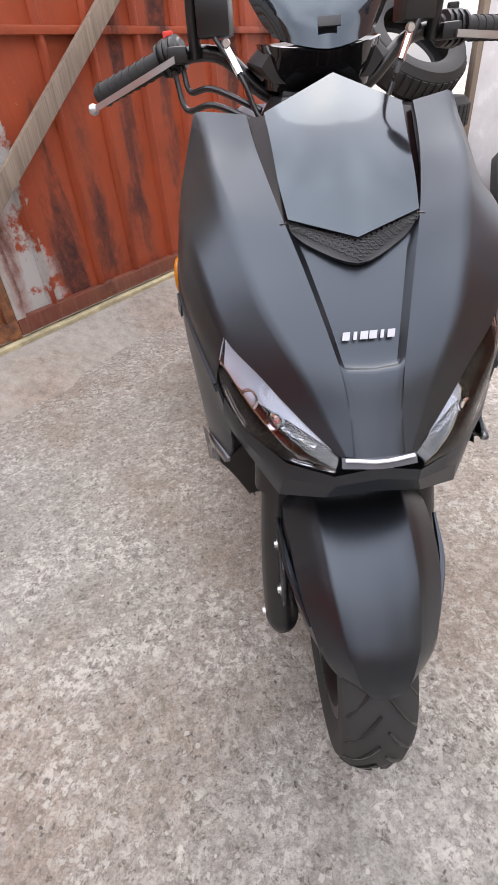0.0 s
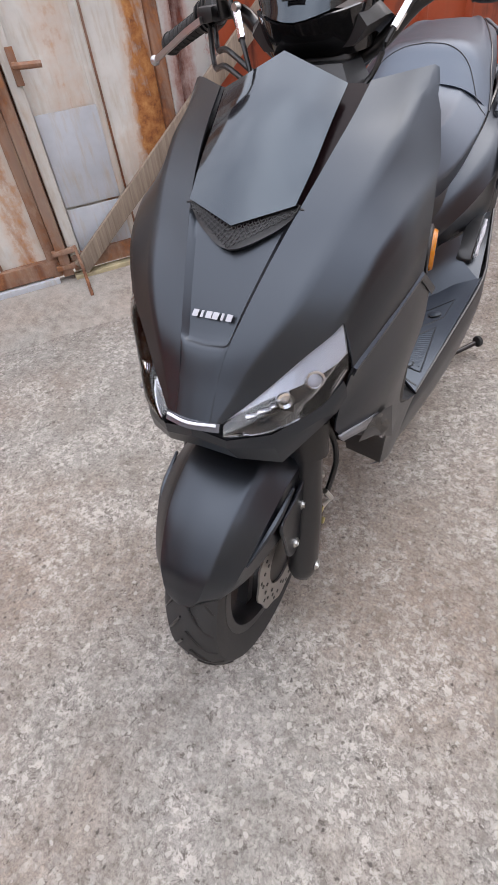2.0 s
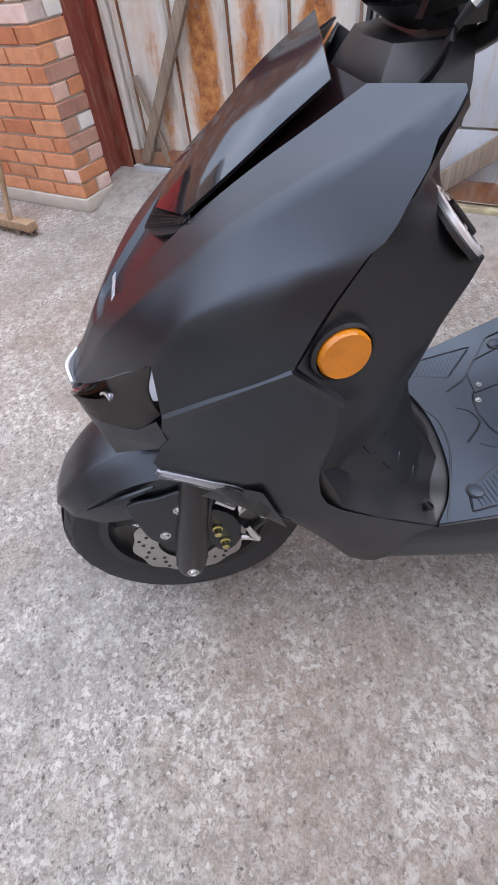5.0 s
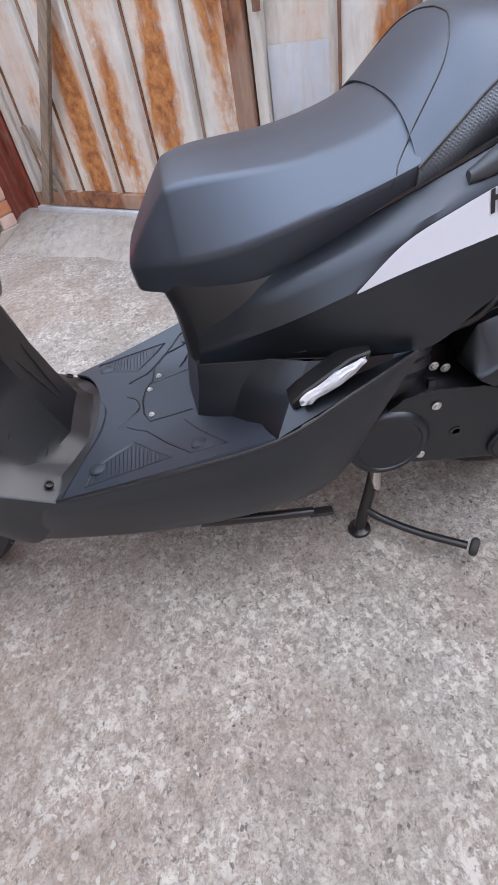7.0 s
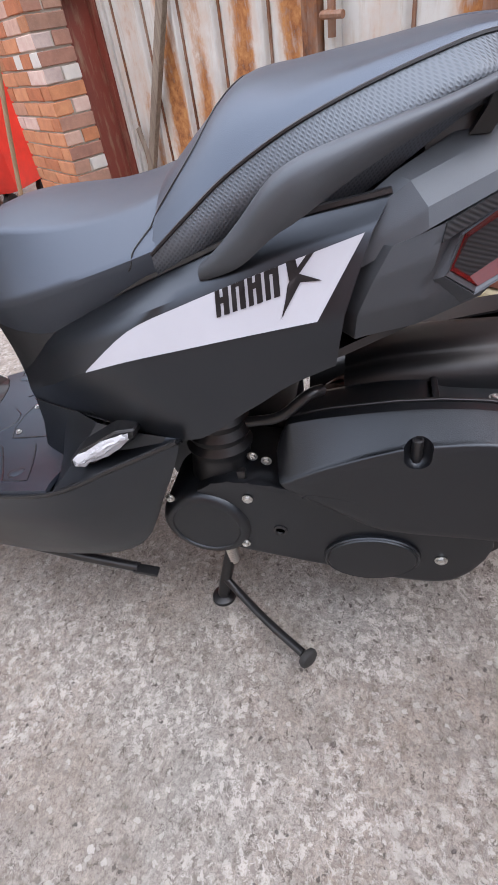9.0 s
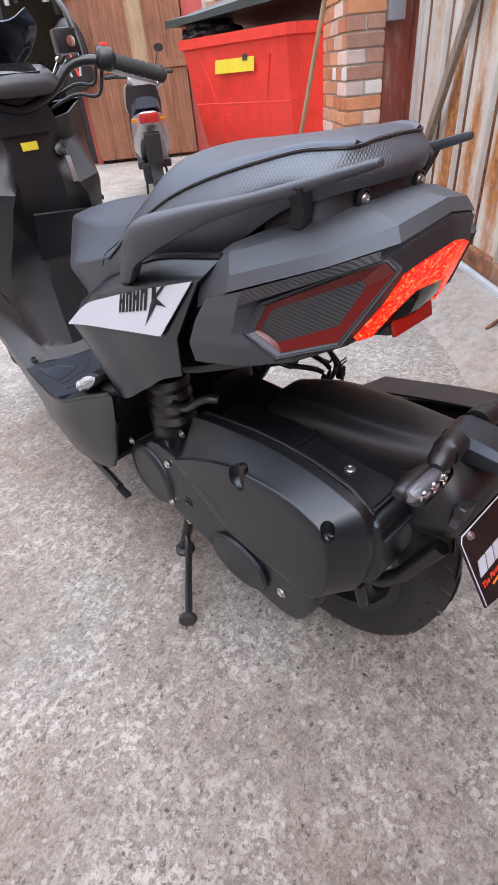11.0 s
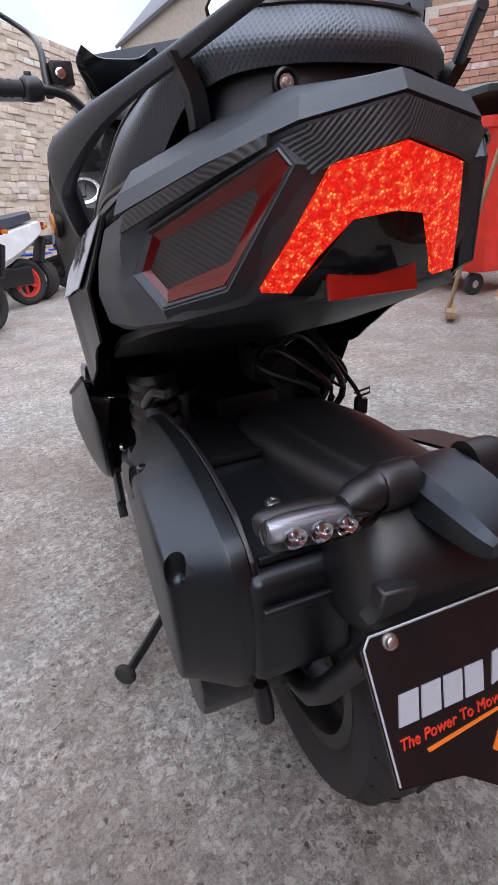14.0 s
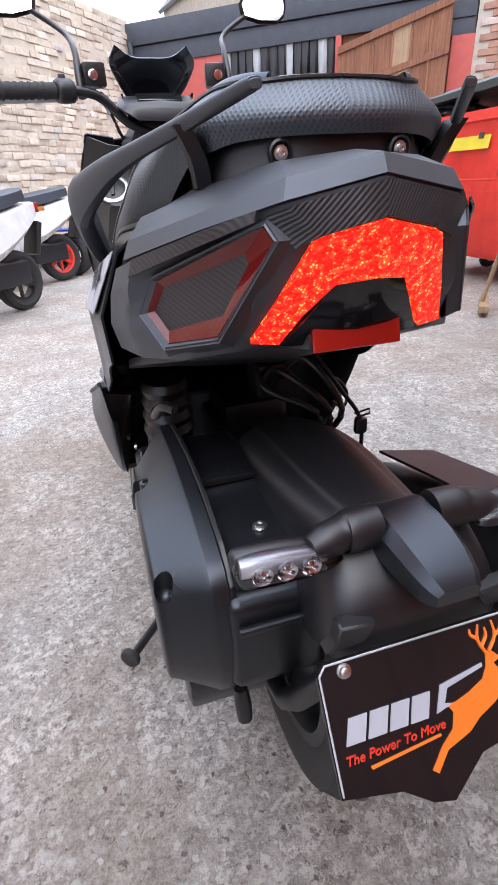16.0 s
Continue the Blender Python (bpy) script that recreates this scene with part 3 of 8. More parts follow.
def on_plane(origin, right, up):
    """The pose of a flat thing that lies with its x along right and its y along up."""
    x = Vector(right).normalized()
    z = x.cross(Vector(up)).normalized()
    y = z.cross(x)
    m = Matrix((x, y, z)).transposed().to_4x4()
    m.translation = origin
    return m


def carve(bm, *cutters):
    """bm with the cutters taken away from it."""
    obs = []
    for b in (bm,) + cutters:
        bmesh.ops.recalc_face_normals(b, faces=b.faces)
        me = bpy.data.meshes.new("tmp")
        b.to_mesh(me)
        b.free()
        ob = bpy.data.objects.new("tmp", me)
        scene.collection.objects.link(ob)
        obs.append(ob)
    for c in obs[1:]:
        md = obs[0].modifiers.new("cut", "BOOLEAN")
        md.operation, md.object, md.solver = "DIFFERENCE", c, "EXACT"
    bpy.context.view_layer.update()
    me = bpy.data.meshes.new_from_object(obs[0].evaluated_get(bpy.context.evaluated_depsgraph_get()))
    out = bmesh.new()
    out.from_mesh(me)
    bpy.data.meshes.remove(me)
    for ob in obs:
        old = ob.data
        bpy.data.objects.remove(ob)
        bpy.data.meshes.remove(old)
    return out


def settle(pts, bm, lift=0.0008):
    """The points moved on to the nearest places of a surface, and a little above it."""
    tree = BVHTree.FromBMesh(bm)
    out = []
    for q in pts:
        loc, nor, _, _ = tree.find_nearest(Vector(q))
        out.append(tuple(loc + nor * lift))
    return out


def facing(poly):
    """The middle of a flat outline and its normal, turned away from the mid-plane."""
    c = sum((Vector(q) for q in poly), Vector()) / len(poly)
    n = Vector()
    for a, b in zip(poly, poly[1:] + poly[:1]):
        n += (Vector(a) - c).cross(Vector(b) - c)
    n.normalize()
    return c, n if n.x > 0 else -n


def press(bm, poly, depth, full=1.15, fade=1.45):
    """Points of bm over a convex outline are brought down to a plane below it, less so outside it."""
    c, n = facing(poly)
    edges = []
    for a, b in zip(poly, poly[1:] + poly[:1]):
        out = (Vector(b) - Vector(a)).cross(n).normalized()
        far = (Vector(a) - c).dot(out)
        edges.append((out, far) if far > 0 else (-out, -far))
    for v in bm.verts:
        d = (v.co - c).dot(n)
        k = max((v.co - c).dot(out) / far for out, far in edges)
        if k < fade and -depth < d < 0.05:
            v.co -= n * (d + depth) * min(1.0, (fade - k) / (fade - full))
    return bm


# ---- ground ----
def make_ground():
    bm = bmesh.new()
    vs = [bm.verts.new(p) for p in ((-60, -60, 0), (60, -60, 0), (60, 60, 0), (-60, 60, 0))]
    bm.faces.new(vs)
    g = part("ground", bm, GROUND)
    tagged(g, "worn grey concrete yard with exposed pebbly aggregate", "ground", kind="structure")


make_ground()

# The gate line: along GD, yard side GN.
G0, GD, GN = Vector((-2.62, -0.148, 0)), Vector((0.626, 0.78, 0)).normalized(), Vector((0.78, -0.626, 0)).normalized()
GANG = math.degrees(math.atan2(GD.y, GD.x))


def gate_at(s, z, off=0.0):
    return G0 + GD * s + GN * off + Vector((0, 0, z))


def make_apron():
    prof = [(0.0, 0.105), (0.10, 0.10), (0.22, 0.060), (0.36, 0.008), (0.40, -0.02), (0.0, -0.02)]
    bm = bmesh.new()
    n = 90
    rings = []
    for k in range(n + 1):
        s = -0.35 + 6.4 * k / n
        wob = 0.10 * noise.noise((s * 1.7, 0, 3)) + 0.05 * noise.noise((s * 6.1, 2, 3))
        rings.append([bm.verts.new(gate_at(s, z, o + (wob if 0.2 < o else 0))) for o, z in prof])
    for a, b in zip(rings, rings[1:]):
        for k in range(len(prof)):
            j = (k + 1) % len(prof)
            bm.faces.new((a[k], a[j], b[j], b[k]))
    bm.faces.new(rings[0]), bm.faces.new(list(reversed(rings[-1])))
    ap = part("pavement_apron", bm, APRON)
    tagged(ap, "smooth dusty concrete ramp running up to the iron gates", "pavement", kind="structure")


make_apron()


def leaf(name, s0, s1, ribs, material, label, rail_z, z0=0.125, z1=2.6):
    """One gate leaf of sheet iron: sheet, folded ribs, bottom and middle rails, edge frames."""
    g = thing(name, label, "gate", tuple(gate_at(s0, 0)), GANG, kind="structure")
    w = s1 - s0
    part("sheet", box(w, 0.006, z1 - z0, 0, (w / 2, 0.012, (z0 + z1) / 2)), material, g)
    for s in ribs:
        part("rib", prism([(-0.02, 0.010), (-0.009, -0.022), (0.009, -0.022), (0.02, 0.010)], z0 + 0.06, z1, "z", 0.003, 1), material, g, m=pose(s - s0, 0, 0))
        # rust edge and shadow line beside the rib, both put into one brown strip
        if material is RUSTWHITE:
            part("rusted_lap", box(0.011, 0.010, z1 - z0 - 0.06, 0.002, (s - s0 + 0.021, 0.004, (z0 + z1) / 2 + 0.03)), RUSTBAR, g)
    part("bottom_rail", box(w, 0.045, 0.075, 0.006, (w / 2, -0.012, z0 + 0.045)), DARKRAIL if material is RUSTRED else RUSTBAR, g)
    for z in rail_z:
        part("rail", box(w, 0.03, 0.03, 0.004, (w / 2, -0.012, z)), material, g)
    for s in (0.025, w - 0.025):
        part("edge_frame", box(0.05, 0.04, z1 - z0, 0.005, (s, -0.012, (z0 + z1) / 2)), RUSTBAR if s > 0.1 and material is RUSTWHITE else material, g)
    return g


def bar_on(g, s_base, a, b, wide, deep, material, name, proud=-0.045):
    """A flat bar on a gate, from (s, z) to (s, z)."""
    (sa, za), (sb, zb) = a, b
    length, ang = math.hypot(sb - sa, zb - za), math.degrees(math.atan2(zb - za, sb - sa))
    return part(name, box(length, deep, wide, 0.004, ((sa + sb) / 2 - s_base, proud, (za + zb) / 2), (0, -ang, 0)), material, g)


left = leaf("gate_1", 0.03, 1.60, [0.10, 0.40, 0.71, 1.01, 1.32], RUSTWHITE, "closed sheet-iron gate leaf, white paint eaten by orange rust runs", [])
bar_on(left, 0.03, (0.13, 0.16), (1.35, 2.15), 0.055, 0.03, GREYWOOD, "brace")
bar_on(left, 0.03, (0.28, 0.155), (0.16, 0.55), 0.03, 0.02, GREYWOOD, "strut", -0.03)
right = leaf("gate_2", 1.66, 2.30, [1.985], RUSTWHITE, "rusted white sheet-iron wicket door with a grey patch and iron handle", [])
part("patch", box(0.27, 0.006, 0.36, 0.002, (0.19, -0.004, 0.585)), PATCH, right, "grey primed sheet patch")
part("patch", box(0.27, 0.006, 0.19, 0.002, (0.19, -0.004, 0.30)), PATCH, right, "grey primed sheet patch")
part("latch_plate", box(0.03, 0.012, 0.12, 0.003, (0.045, -0.04, 0.93)), RUSTBAR, right)
part("handle", tube([(0.045, -0.045, 0.935), (0.045, -0.085, 0.935), (0.075, -0.09, 0.933), (0.14, -0.09, 0.93)], 0.012, 8), RUSTBAR, right, "brown rusty lever handle")
for zz in (0.17, 0.24):
    part("hinge", box(0.12, 0.03, 0.022, 0.004, (-0.02, -0.05, zz)), RUSTBAR, right)
part("drop_rod", tube([(0.03, -0.06, 0.26), (0.035, -0.09, 0.16), (0.03, -0.20, 0.065)], 0.008, 8), RUSTBAR, right)
far = leaf("gate_3", 2.30, 5.6, [2.52, 2.82, 3.07, 3.35, 3.62, 3.9, 4.2, 4.5, 4.8, 5.1, 5.4], RUSTRED, "closed sheet-iron gate leaf painted red oxide with dark rust stains", [1.22, 2.2])
bar_on(far, 2.30, (1.69, 0.15), (4.4, 2.29), 0.075, 0.03, GREYWOOD, "brace", -0.06)
part("jamb", box(0.12, 0.012, 2.475, 0.002, (1.63 - 0.03, 0.024, 1.3625)), RUSTBAR, left)
part("stop_strip", box(0.05, 0.05, 2.45, 0.006, (1.625 - 0.03, -0.03, 1.35)), RUSTBAR, left)


def make_threshold():
    t = thing("trim_threshold", "worn timber threshold strip with flaking yellow paint under the gates", "threshold", tuple(gate_at(0, 0)), GANG, kind="structure")
    part("threshold_board", box(1.55, 0.05, 0.03, 0.004, (0.80, -0.03, 0.112)), PATCH, t)
    part("threshold_board", box(3.9, 0.06, 0.022, 0.004, (3.6, -0.035, 0.11)), plain("flaking_yellow_paint", (0.42, 0.36, 0.22), 0.85, spread=0.4, dust=0.9), t)


make_threshold()


# ---- brick gate pier, its steel post, the side wall ----
PC = Vector((-2.33, -0.44, 0))


def brick_mesh(l, d, h, seed):
    """One brick with chipped, slightly uneven edges, its face towards -y."""
    rnd = random.Random(seed)
    bm = bmesh.new()
    bmesh.ops.create_cube(bm, size=1)
    bmesh.ops.scale(bm, vec=(l, d, h), verts=bm.verts)
    bmesh.ops.bevel(bm, geom=bm.edges[:], offset=0.0035, segments=1, affect="EDGES")
    for v in bm.verts:
        v.co += Vector((rnd.uniform(-1, 1), rnd.uniform(-1, 1), rnd.uniform(-1, 1))) * 0.0018
    me = bpy.data.meshes.new("brick")
    bm.to_mesh(me), bm.free()
    return me


def put_piece(name, me, parent, at, rz, rnd, material):
    ob = new(name, me)
    if not me.materials:
        me.materials.append(material)
    ob.parent = parent
    ob.matrix_local = pose(at[0], at[1], at[2], rnd.uniform(-0.4, 0.4), rnd.uniform(-0.5, 0.5), rz + rnd.uniform(-0.4, 0.4))
    return ob


def variants(count, l, d, h, material, seed):
    out = []
    for k in range(count):
        me = brick_mesh(l, d, h, seed + k)
        me.materials.append(material)
        out.append(me)
    return out


def make_pier():
    """Local x runs along the wall face away from the gate, local y into the wall; the corner is at 0, 0."""
    rnd = random.Random(11)
    ang = math.degrees(math.atan2(-GD.y, -GD.x))
    pier = thing("wall_gate_pier", "red brick gate pier with a few whitewashed and purple bricks", "brick pier", tuple(PC), ang, kind="structure")
    # local +y must point away from the yard: -GN
    inv = -1 if (Vector((-math.sin(radians(ang)), math.cos(radians(ang)), 0))).dot(-GN) < 0 else 1
    W, D = 0.665, 0.222
    part("mortar_core", box(W - 0.016, D - 0.016, 2.65, 0, (W / 2, inv * D / 2, 1.335)), MORTAR, pier)
    part("plinth", box(W + 0.03, D + 0.03, 0.07, 0.008, (W / 2, inv * D / 2, 0.035)), MORTAR, pier)
    whole = variants(3, 0.215, 0.102, 0.065, BRICK, 1)
    dull = variants(2, 0.215, 0.102, 0.065, DULLBRICK, 20)
    white = variants(2, 0.102, 0.102, 0.065, LIMEWASHED, 30)
    half = variants(2, 0.102, 0.102, 0.065, BRICK, 40)
    halfd = variants(2, 0.102, 0.102, 0.065, DULLBRICK, 50)
    for c in range(34):
        z = 0.105 + 0.075 * c
        j = inv * 0.0
        purple = 10 <= c <= 14
        # face along x
        if c % 2 == 0:
            xs = [(0.108, whole), (0.333, whole), (0.558, whole)]
        else:
            xs = [(0.051, half), (0.22, whole), (0.445, whole), (0.614, half)]
        for x, kind in xs:
            me = kind[rnd.randrange(len(kind))]
            if kind is half and (c, x) in ((11, 0.051),):
                me = white[0]
            put_piece("brick", me, pier, (x, inv * (0.051 - 0.003), z), 0, rnd, BRICK)
        if c == 11:
            put_piece("brick", white[1], pier, (0.30, inv * 0.046, z), 0, rnd, BRICK)
        # reveal along y: the rest of the depth behind the face bricks
        if c % 2:
            me = (dull if purple or rnd.random() < 0.3 else whole)[rnd.randrange(2)]
            put_piece("brick", me, pier, (0.048, inv * (0.108 + 0.004), z), 90, rnd, BRICK)
        else:
            a = halfd if purple or rnd.random() < 0.3 else half
            put_piece("brick", a[rnd.randrange(2)], pier, (0.048, inv * 0.056, z), 90, rnd, BRICK)
            b = white if c in (4, 10) else a
            put_piece("brick", b[rnd.randrange(2)], pier, (0.048, inv * 0.170, z), 90, rnd, BRICK)
    return ang, inv


pier_ang, pier_inv = make_pier()


def make_post():
    p = thing("trim_gate_post", "red oxide painted steel channel post beside the gate", "gate post", tuple(PC - GN * 0.225), math.degrees(math.atan2(-GN.y, -GN.x)), kind="structure")
    part("web", box(0.16, 0.012, 2.7, 0.002, (0.085, 0.05, 1.35)), REDPOST, p)
    part("flange", box(0.012, 0.09, 2.7, 0.002, (0.168, 0.0, 1.35)), REDPOST, p)
    part("post", box(0.085, 0.09, 2.7, 0.006, (0.225, -0.045, 1.35)), REDPOST, p)
    part("hinge_box", box(0.10, 0.07, 0.20, 0.01, (0.045, -0.005, 1.25)), plain("galvanised_box", (0.30, 0.32, 0.35), 0.5, metal=0.6), p)
    part("footing", lathe([(0, 0.13), (0.05, 0.12), (0.09, 0.08), (0.10, 0.0)], 14, "z", (0.19, -0.06, 0)), MORTAR, p)


make_post()


def brick_wall(name, label, a, b, h, pieces, near=260, seed=5, lm=0.225, hm=0.075, materials=None, thick=0.22, jitter=0.004, skip=None, z0=0.0):
    """A wall from a to b with courses of separate pieces on the face at its left hand; the nearest stay single, the rest are joined."""
    rnd = random.Random(seed)
    a, b = Vector((*a, 0)), Vector((*b, 0))
    length, ang = (b - a).length, math.degrees(math.atan2(b.y - a.y, b.x - a.x))
    wall = thing(name, label, "wall", tuple(a), ang, kind="structure")
    part("core", box(length, thick, h, 0, (length / 2, -thick / 2 - (0.004 if materials is STONE else 0.012), z0 + h / 2)), LIMEMORTAR if materials is STONE else MORTAR, wall)
    sizes = [(lm - 0.010) * k for k in (0.75, 0.9, 1.0, 1.15)] if jitter > 0.005 else [lm - 0.010]
    sets = []
    for k, l in enumerate(sizes):
        for v in range(2):
            me = brick_mesh(l, 0.06, hm - 0.010, seed * 50 + 2 * k + v)
            me.materials.append(materials)
            sets.append((l, me))
    rest, count = bmesh.new(), 0
    for c in range(int(h / hm)):
        x = -0.5 * lm * (c % 2) if jitter <= 0.005 else -rnd.uniform(0, lm)
        while x < length:
            l, me = sets[rnd.randrange(len(sets))]
            cx = x + l / 2
            x += l + 0.010
            if cx - l / 2 < 0 or cx + l / 2 > length or (skip and skip(cx, z0 + hm * (c + 0.5))):
                continue
            at = (cx, -0.022 + rnd.uniform(-jitter, jitter), z0 + hm * (c + 0.5) + rnd.uniform(-jitter, jitter) * 0.6)
            if cx < near and count < 300:
                put_piece(pieces, me, wall, at, 0, rnd, materials)
                count += 1
            else:
                k0 = len(rest.verts)
                rest.from_mesh(me)
                rest.verts.ensure_lookup_table()
                for v in rest.verts[k0:]:
                    v.co += Vector(at)
    if len(rest.verts):
        part(pieces + "_rest", rest, materials, wall, kind="stuff")
    else:
        rest.free()
    return wall


# Far corner of the yard; the black-painted frontage runs from it along FU, the limewashed wall along GD.
F0, FU = Vector((-0.95, -8.4, 0)), Vector((-0.78, 0.626, 0)).normalized()
FANG = math.degrees(math.atan2(FU.y, FU.x))


def on_front(u, z, off=0.0):
    return F0 + FU * u + GD * off + Vector((0, 0, z))


wb = F0 + GD * 9.5
brick_wall("wall_limewashed", "tall limewashed rubble stone wall, yellowed and patchy", (F0.x, F0.y), (wb.x, wb.y), 3.2, "stone", near=99, seed=7, lm=0.21, hm=0.082, materials=STONE, thick=0.4, jitter=0.016)


def frontage():
    f = thing("wall_frontage", "black-painted workshop frontage with red panels over a wide open doorway", "workshop front", tuple(F0), FANG, kind="structure")
    put = lambda u0, u1, z0, z1, off, th, name, mat, label="": part(name, box(u1 - u0, th, z1 - z0, 0.006, ((u0 + u1) / 2, th / 2 - off, (z0 + z1) / 2)), mat, f, label)
    # local -y points into the yard
    put(0.0, 5.3, 2.86, 3.15, 0.06, 0.20, "fascia", BLACKPAINT)
    put(0.0, 5.3, 2.60, 2.85, 0.02, 0.18, "fascia", BLACKPAINT)
    put(0.0, 0.30, 0.0, 2.6, 0.0, 0.2, "pier", BLACKPAINT)
    put(0.30, 1.66, 0.0, 2.6, 0.0, 0.16, "red_panel", REDPAINT)
    put(5.03, 5.32, 0.0, 2.42, 0.02, 0.2, "red_pier", REDPAINT)
    put(3.46, 3.54, 0.0, 2.6, 0.05, 0.1, "red_jamb", REDPAINT)
    put(3.54, 5.03, 0.0, 2.6, -0.05, 0.1, "back_board", BROWNWOOD)
    put(4.9, 5.3, 2.42, 2.6, 0.0, 0.15, "infill", BLACKPAINT)
    part("downpipe", tube([(0.08, -0.10, 0.0), (0.08, -0.10, 2.9)], 0.04, 10, 1), BLACKPAINT, f)
    # an unlit room behind the doorway; its shade is also put into the plaster colour
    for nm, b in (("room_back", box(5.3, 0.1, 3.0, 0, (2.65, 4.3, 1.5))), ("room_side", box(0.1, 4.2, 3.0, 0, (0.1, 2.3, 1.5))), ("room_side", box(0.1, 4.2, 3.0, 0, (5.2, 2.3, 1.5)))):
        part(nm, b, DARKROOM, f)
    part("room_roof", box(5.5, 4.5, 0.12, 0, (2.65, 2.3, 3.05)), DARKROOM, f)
    return f


frontage()


def brown_door():
    d = thing("door_brown_boarded", "brown boarded sliding door with a sloping top rail", "door", tuple(on_front(3.52, 0, 0.10)), FANG, kind="structure")
    n = 6
    w = 1.50 / n
    for k in range(n):
        top0, top1 = 2.44 + 0.37 * k / n, 2.44 + 0.37 * (k + 1) / n
        bm = prism([(k * w + 0.004, 0.05), ((k + 1) * w - 0.004, 0.05), ((k + 1) * w - 0.004, top1 - 0.05), (k * w + 0.004, top0 - 0.05)], -0.03, 0.0, "y", 0.003, 1)
        part("board", bm, PALEWOOD if k == 3 else BROWNWOOD, d, "paler replaced board" if k == 3 else "")
    part("top_rail", prism([(0, 2.36), (1.5, 2.73), (1.5, 2.82), (0, 2.45)], -0.06, -0.03, "y", 0.004, 1), BROWNWOOD, d)
    part("mid_rail", prism([(0, 1.90), (1.5, 2.22), (1.5, 2.30), (0, 1.98)], -0.055, -0.03, "y", 0.004, 1), BROWNWOOD, d)
    part("low_rail", prism([(0, 1.10), (1.5, 1.10), (1.5, 1.18), (0, 1.18)], -0.055, -0.03, "y", 0.004, 1), BROWNWOOD, d)
    for k in range(1, n):
        part("batten", prism([(k * w - 0.015, 0.1), (k * w + 0.015, 0.1), (k * w + 0.015, 2.3 + 0.37 * k / n), (k * w - 0.015, 2.3 + 0.37 * k / n)], -0.05, -0.03, "y", 0.003, 1), BROWNWOOD, d)


brown_door()


def curtain():
    c = thing("strip_curtain", "black plastic curtain gathered up under the doorway lintel", "curtain", tuple(on_front(1.66, 0, 0.0)), FANG)
    rnd = random.Random(4)
    for k in range(14):
        u = 0.06 + 0.128 * k
        low = 1.72 + 0.35 * abs(math.sin(0.45 * k)) + rnd.uniform(-0.1, 0.1)
        ring = lambda z, w, dd: [(u + w * math.cos(a) + 0.012 * math.cos(3 * a + k), 0.04 + dd * math.sin(a), z) for a in [2 * math.pi * j / 10 for j in range(10)]]
        part("fold", loft([ring(2.60, 0.066, 0.03), ring(2.35, 0.058, 0.05), ring(low + 0.2, 0.045, 0.05), ring(low, 0.03, 0.03)], 1, 3), CURTAIN if k % 4 else plain("pale_plastic_strip", (0.35, 0.36, 0.38), 0.3), c)


curtain()
e1 = on_front(5.32, 0)
e2 = on_front(7.6, 0)
brick_wall("wall_end_brick", "weathered red brick end wall of the yard", (e2.x, e2.y), (e1.x, e1.y), 3.0, "brick", near=99, seed=9, lm=0.235, hm=0.08, materials=DULLBRICK)
s1 = PC - GD * 0.68 - GN * 1.15
s2 = s1 - GD * 5.6
brick_wall("wall_side_brick", "weathered red brick side wall behind the waste bin", (s1.x, s1.y), (s2.x, s2.y), 2.9, "brick", near=1.4, seed=13, lm=0.235, hm=0.08, materials=BRICK)


def add_shading_building():
    """An unseen, taller brick building added past the limewashed wall: closes the yard across from the gates and shades
    the scooter's side.
    """
    a = F0 + GD * 9.5
    b = thing("wall_opposite", "unseen dull red brick building, added to close the yard and shade the scooter's side", "wall", tuple(a), GANG, kind="structure")
    part("brickwork", box(9.0, 0.4, 6.6, 0.01, (4.5, -0.2, 3.3)), DULLBRICK, b)
    part("eaves_board", box(9.1, 0.10, 0.18, 0.008, (4.5, 0.05, 6.5)), BLACKPAINT, b)


add_shading_building()


# ---- beyond the yard: roofs against the sky ----
def far_house(name, label, at, rz, w, d, h, ridge, mat, window):
    hs = thing(name, label, "house", at, rz)
    part("wall", prism([(-w / 2, 0), (w / 2, 0), (w / 2, h), (0, h + ridge), (-w / 2, h)], 0, d, "y"), mat, hs)
    for s in (1, -1):
        L = math.hypot(w / 2 + 0.15, ridge + 0.05)
        part("roof", box(L, d + 0.2, 0.08, 0.01, (s * (w / 4 + 0.05), d / 2, h + ridge / 2 + 0.03), (0, s * math.degrees(math.atan2(ridge, w / 2)), 0)), ROOFSLATE, hs)
    if window:
        x, z, ww, wh = window
        wd = part("window", box(ww, 0.06, wh, 0.01, (x, -0.02, z)), PALEBODY, hs)
        for k in (-1, 1):
            part("pane", box(ww * 0.42, 0.02, wh * 0.84, 0, (x + k * ww * 0.23, -0.06, z)), GLOSS, wd)
    part("chimney", join(box(0.6, 0.5, 0.9, 0.02, (w * 0.3, d * 0.6, h + ridge)), box(0.68, 0.58, 0.08, 0.01, (w * 0.3, d * 0.6, h + ridge + 0.45))), mat, hs)


HOUSEBRICK = masonry("far_house_brick", (0.30, 0.17, 0.11), (0.40, 0.25, 0.17), 0.5, 8)
HOUSESTONE = masonry("far_house_stone", (0.30, 0.25, 0.20), (0.38, 0.33, 0.27), 0.5, 8)
far_house("stone_outhouse", "stone gable of a house beyond the yard", (-4.0, -15.2, 0), 12, 2.6, 6, 4.9, 1.15, HOUSESTONE, None)
far_house("brick_house", "red brick house with a white sash window beyond the yard", (-10.2, -13.6, 0), 38, 6.5, 6, 6.3, 2.0, HOUSEBRICK, (0.9, 5.3, 1.1, 1.5))


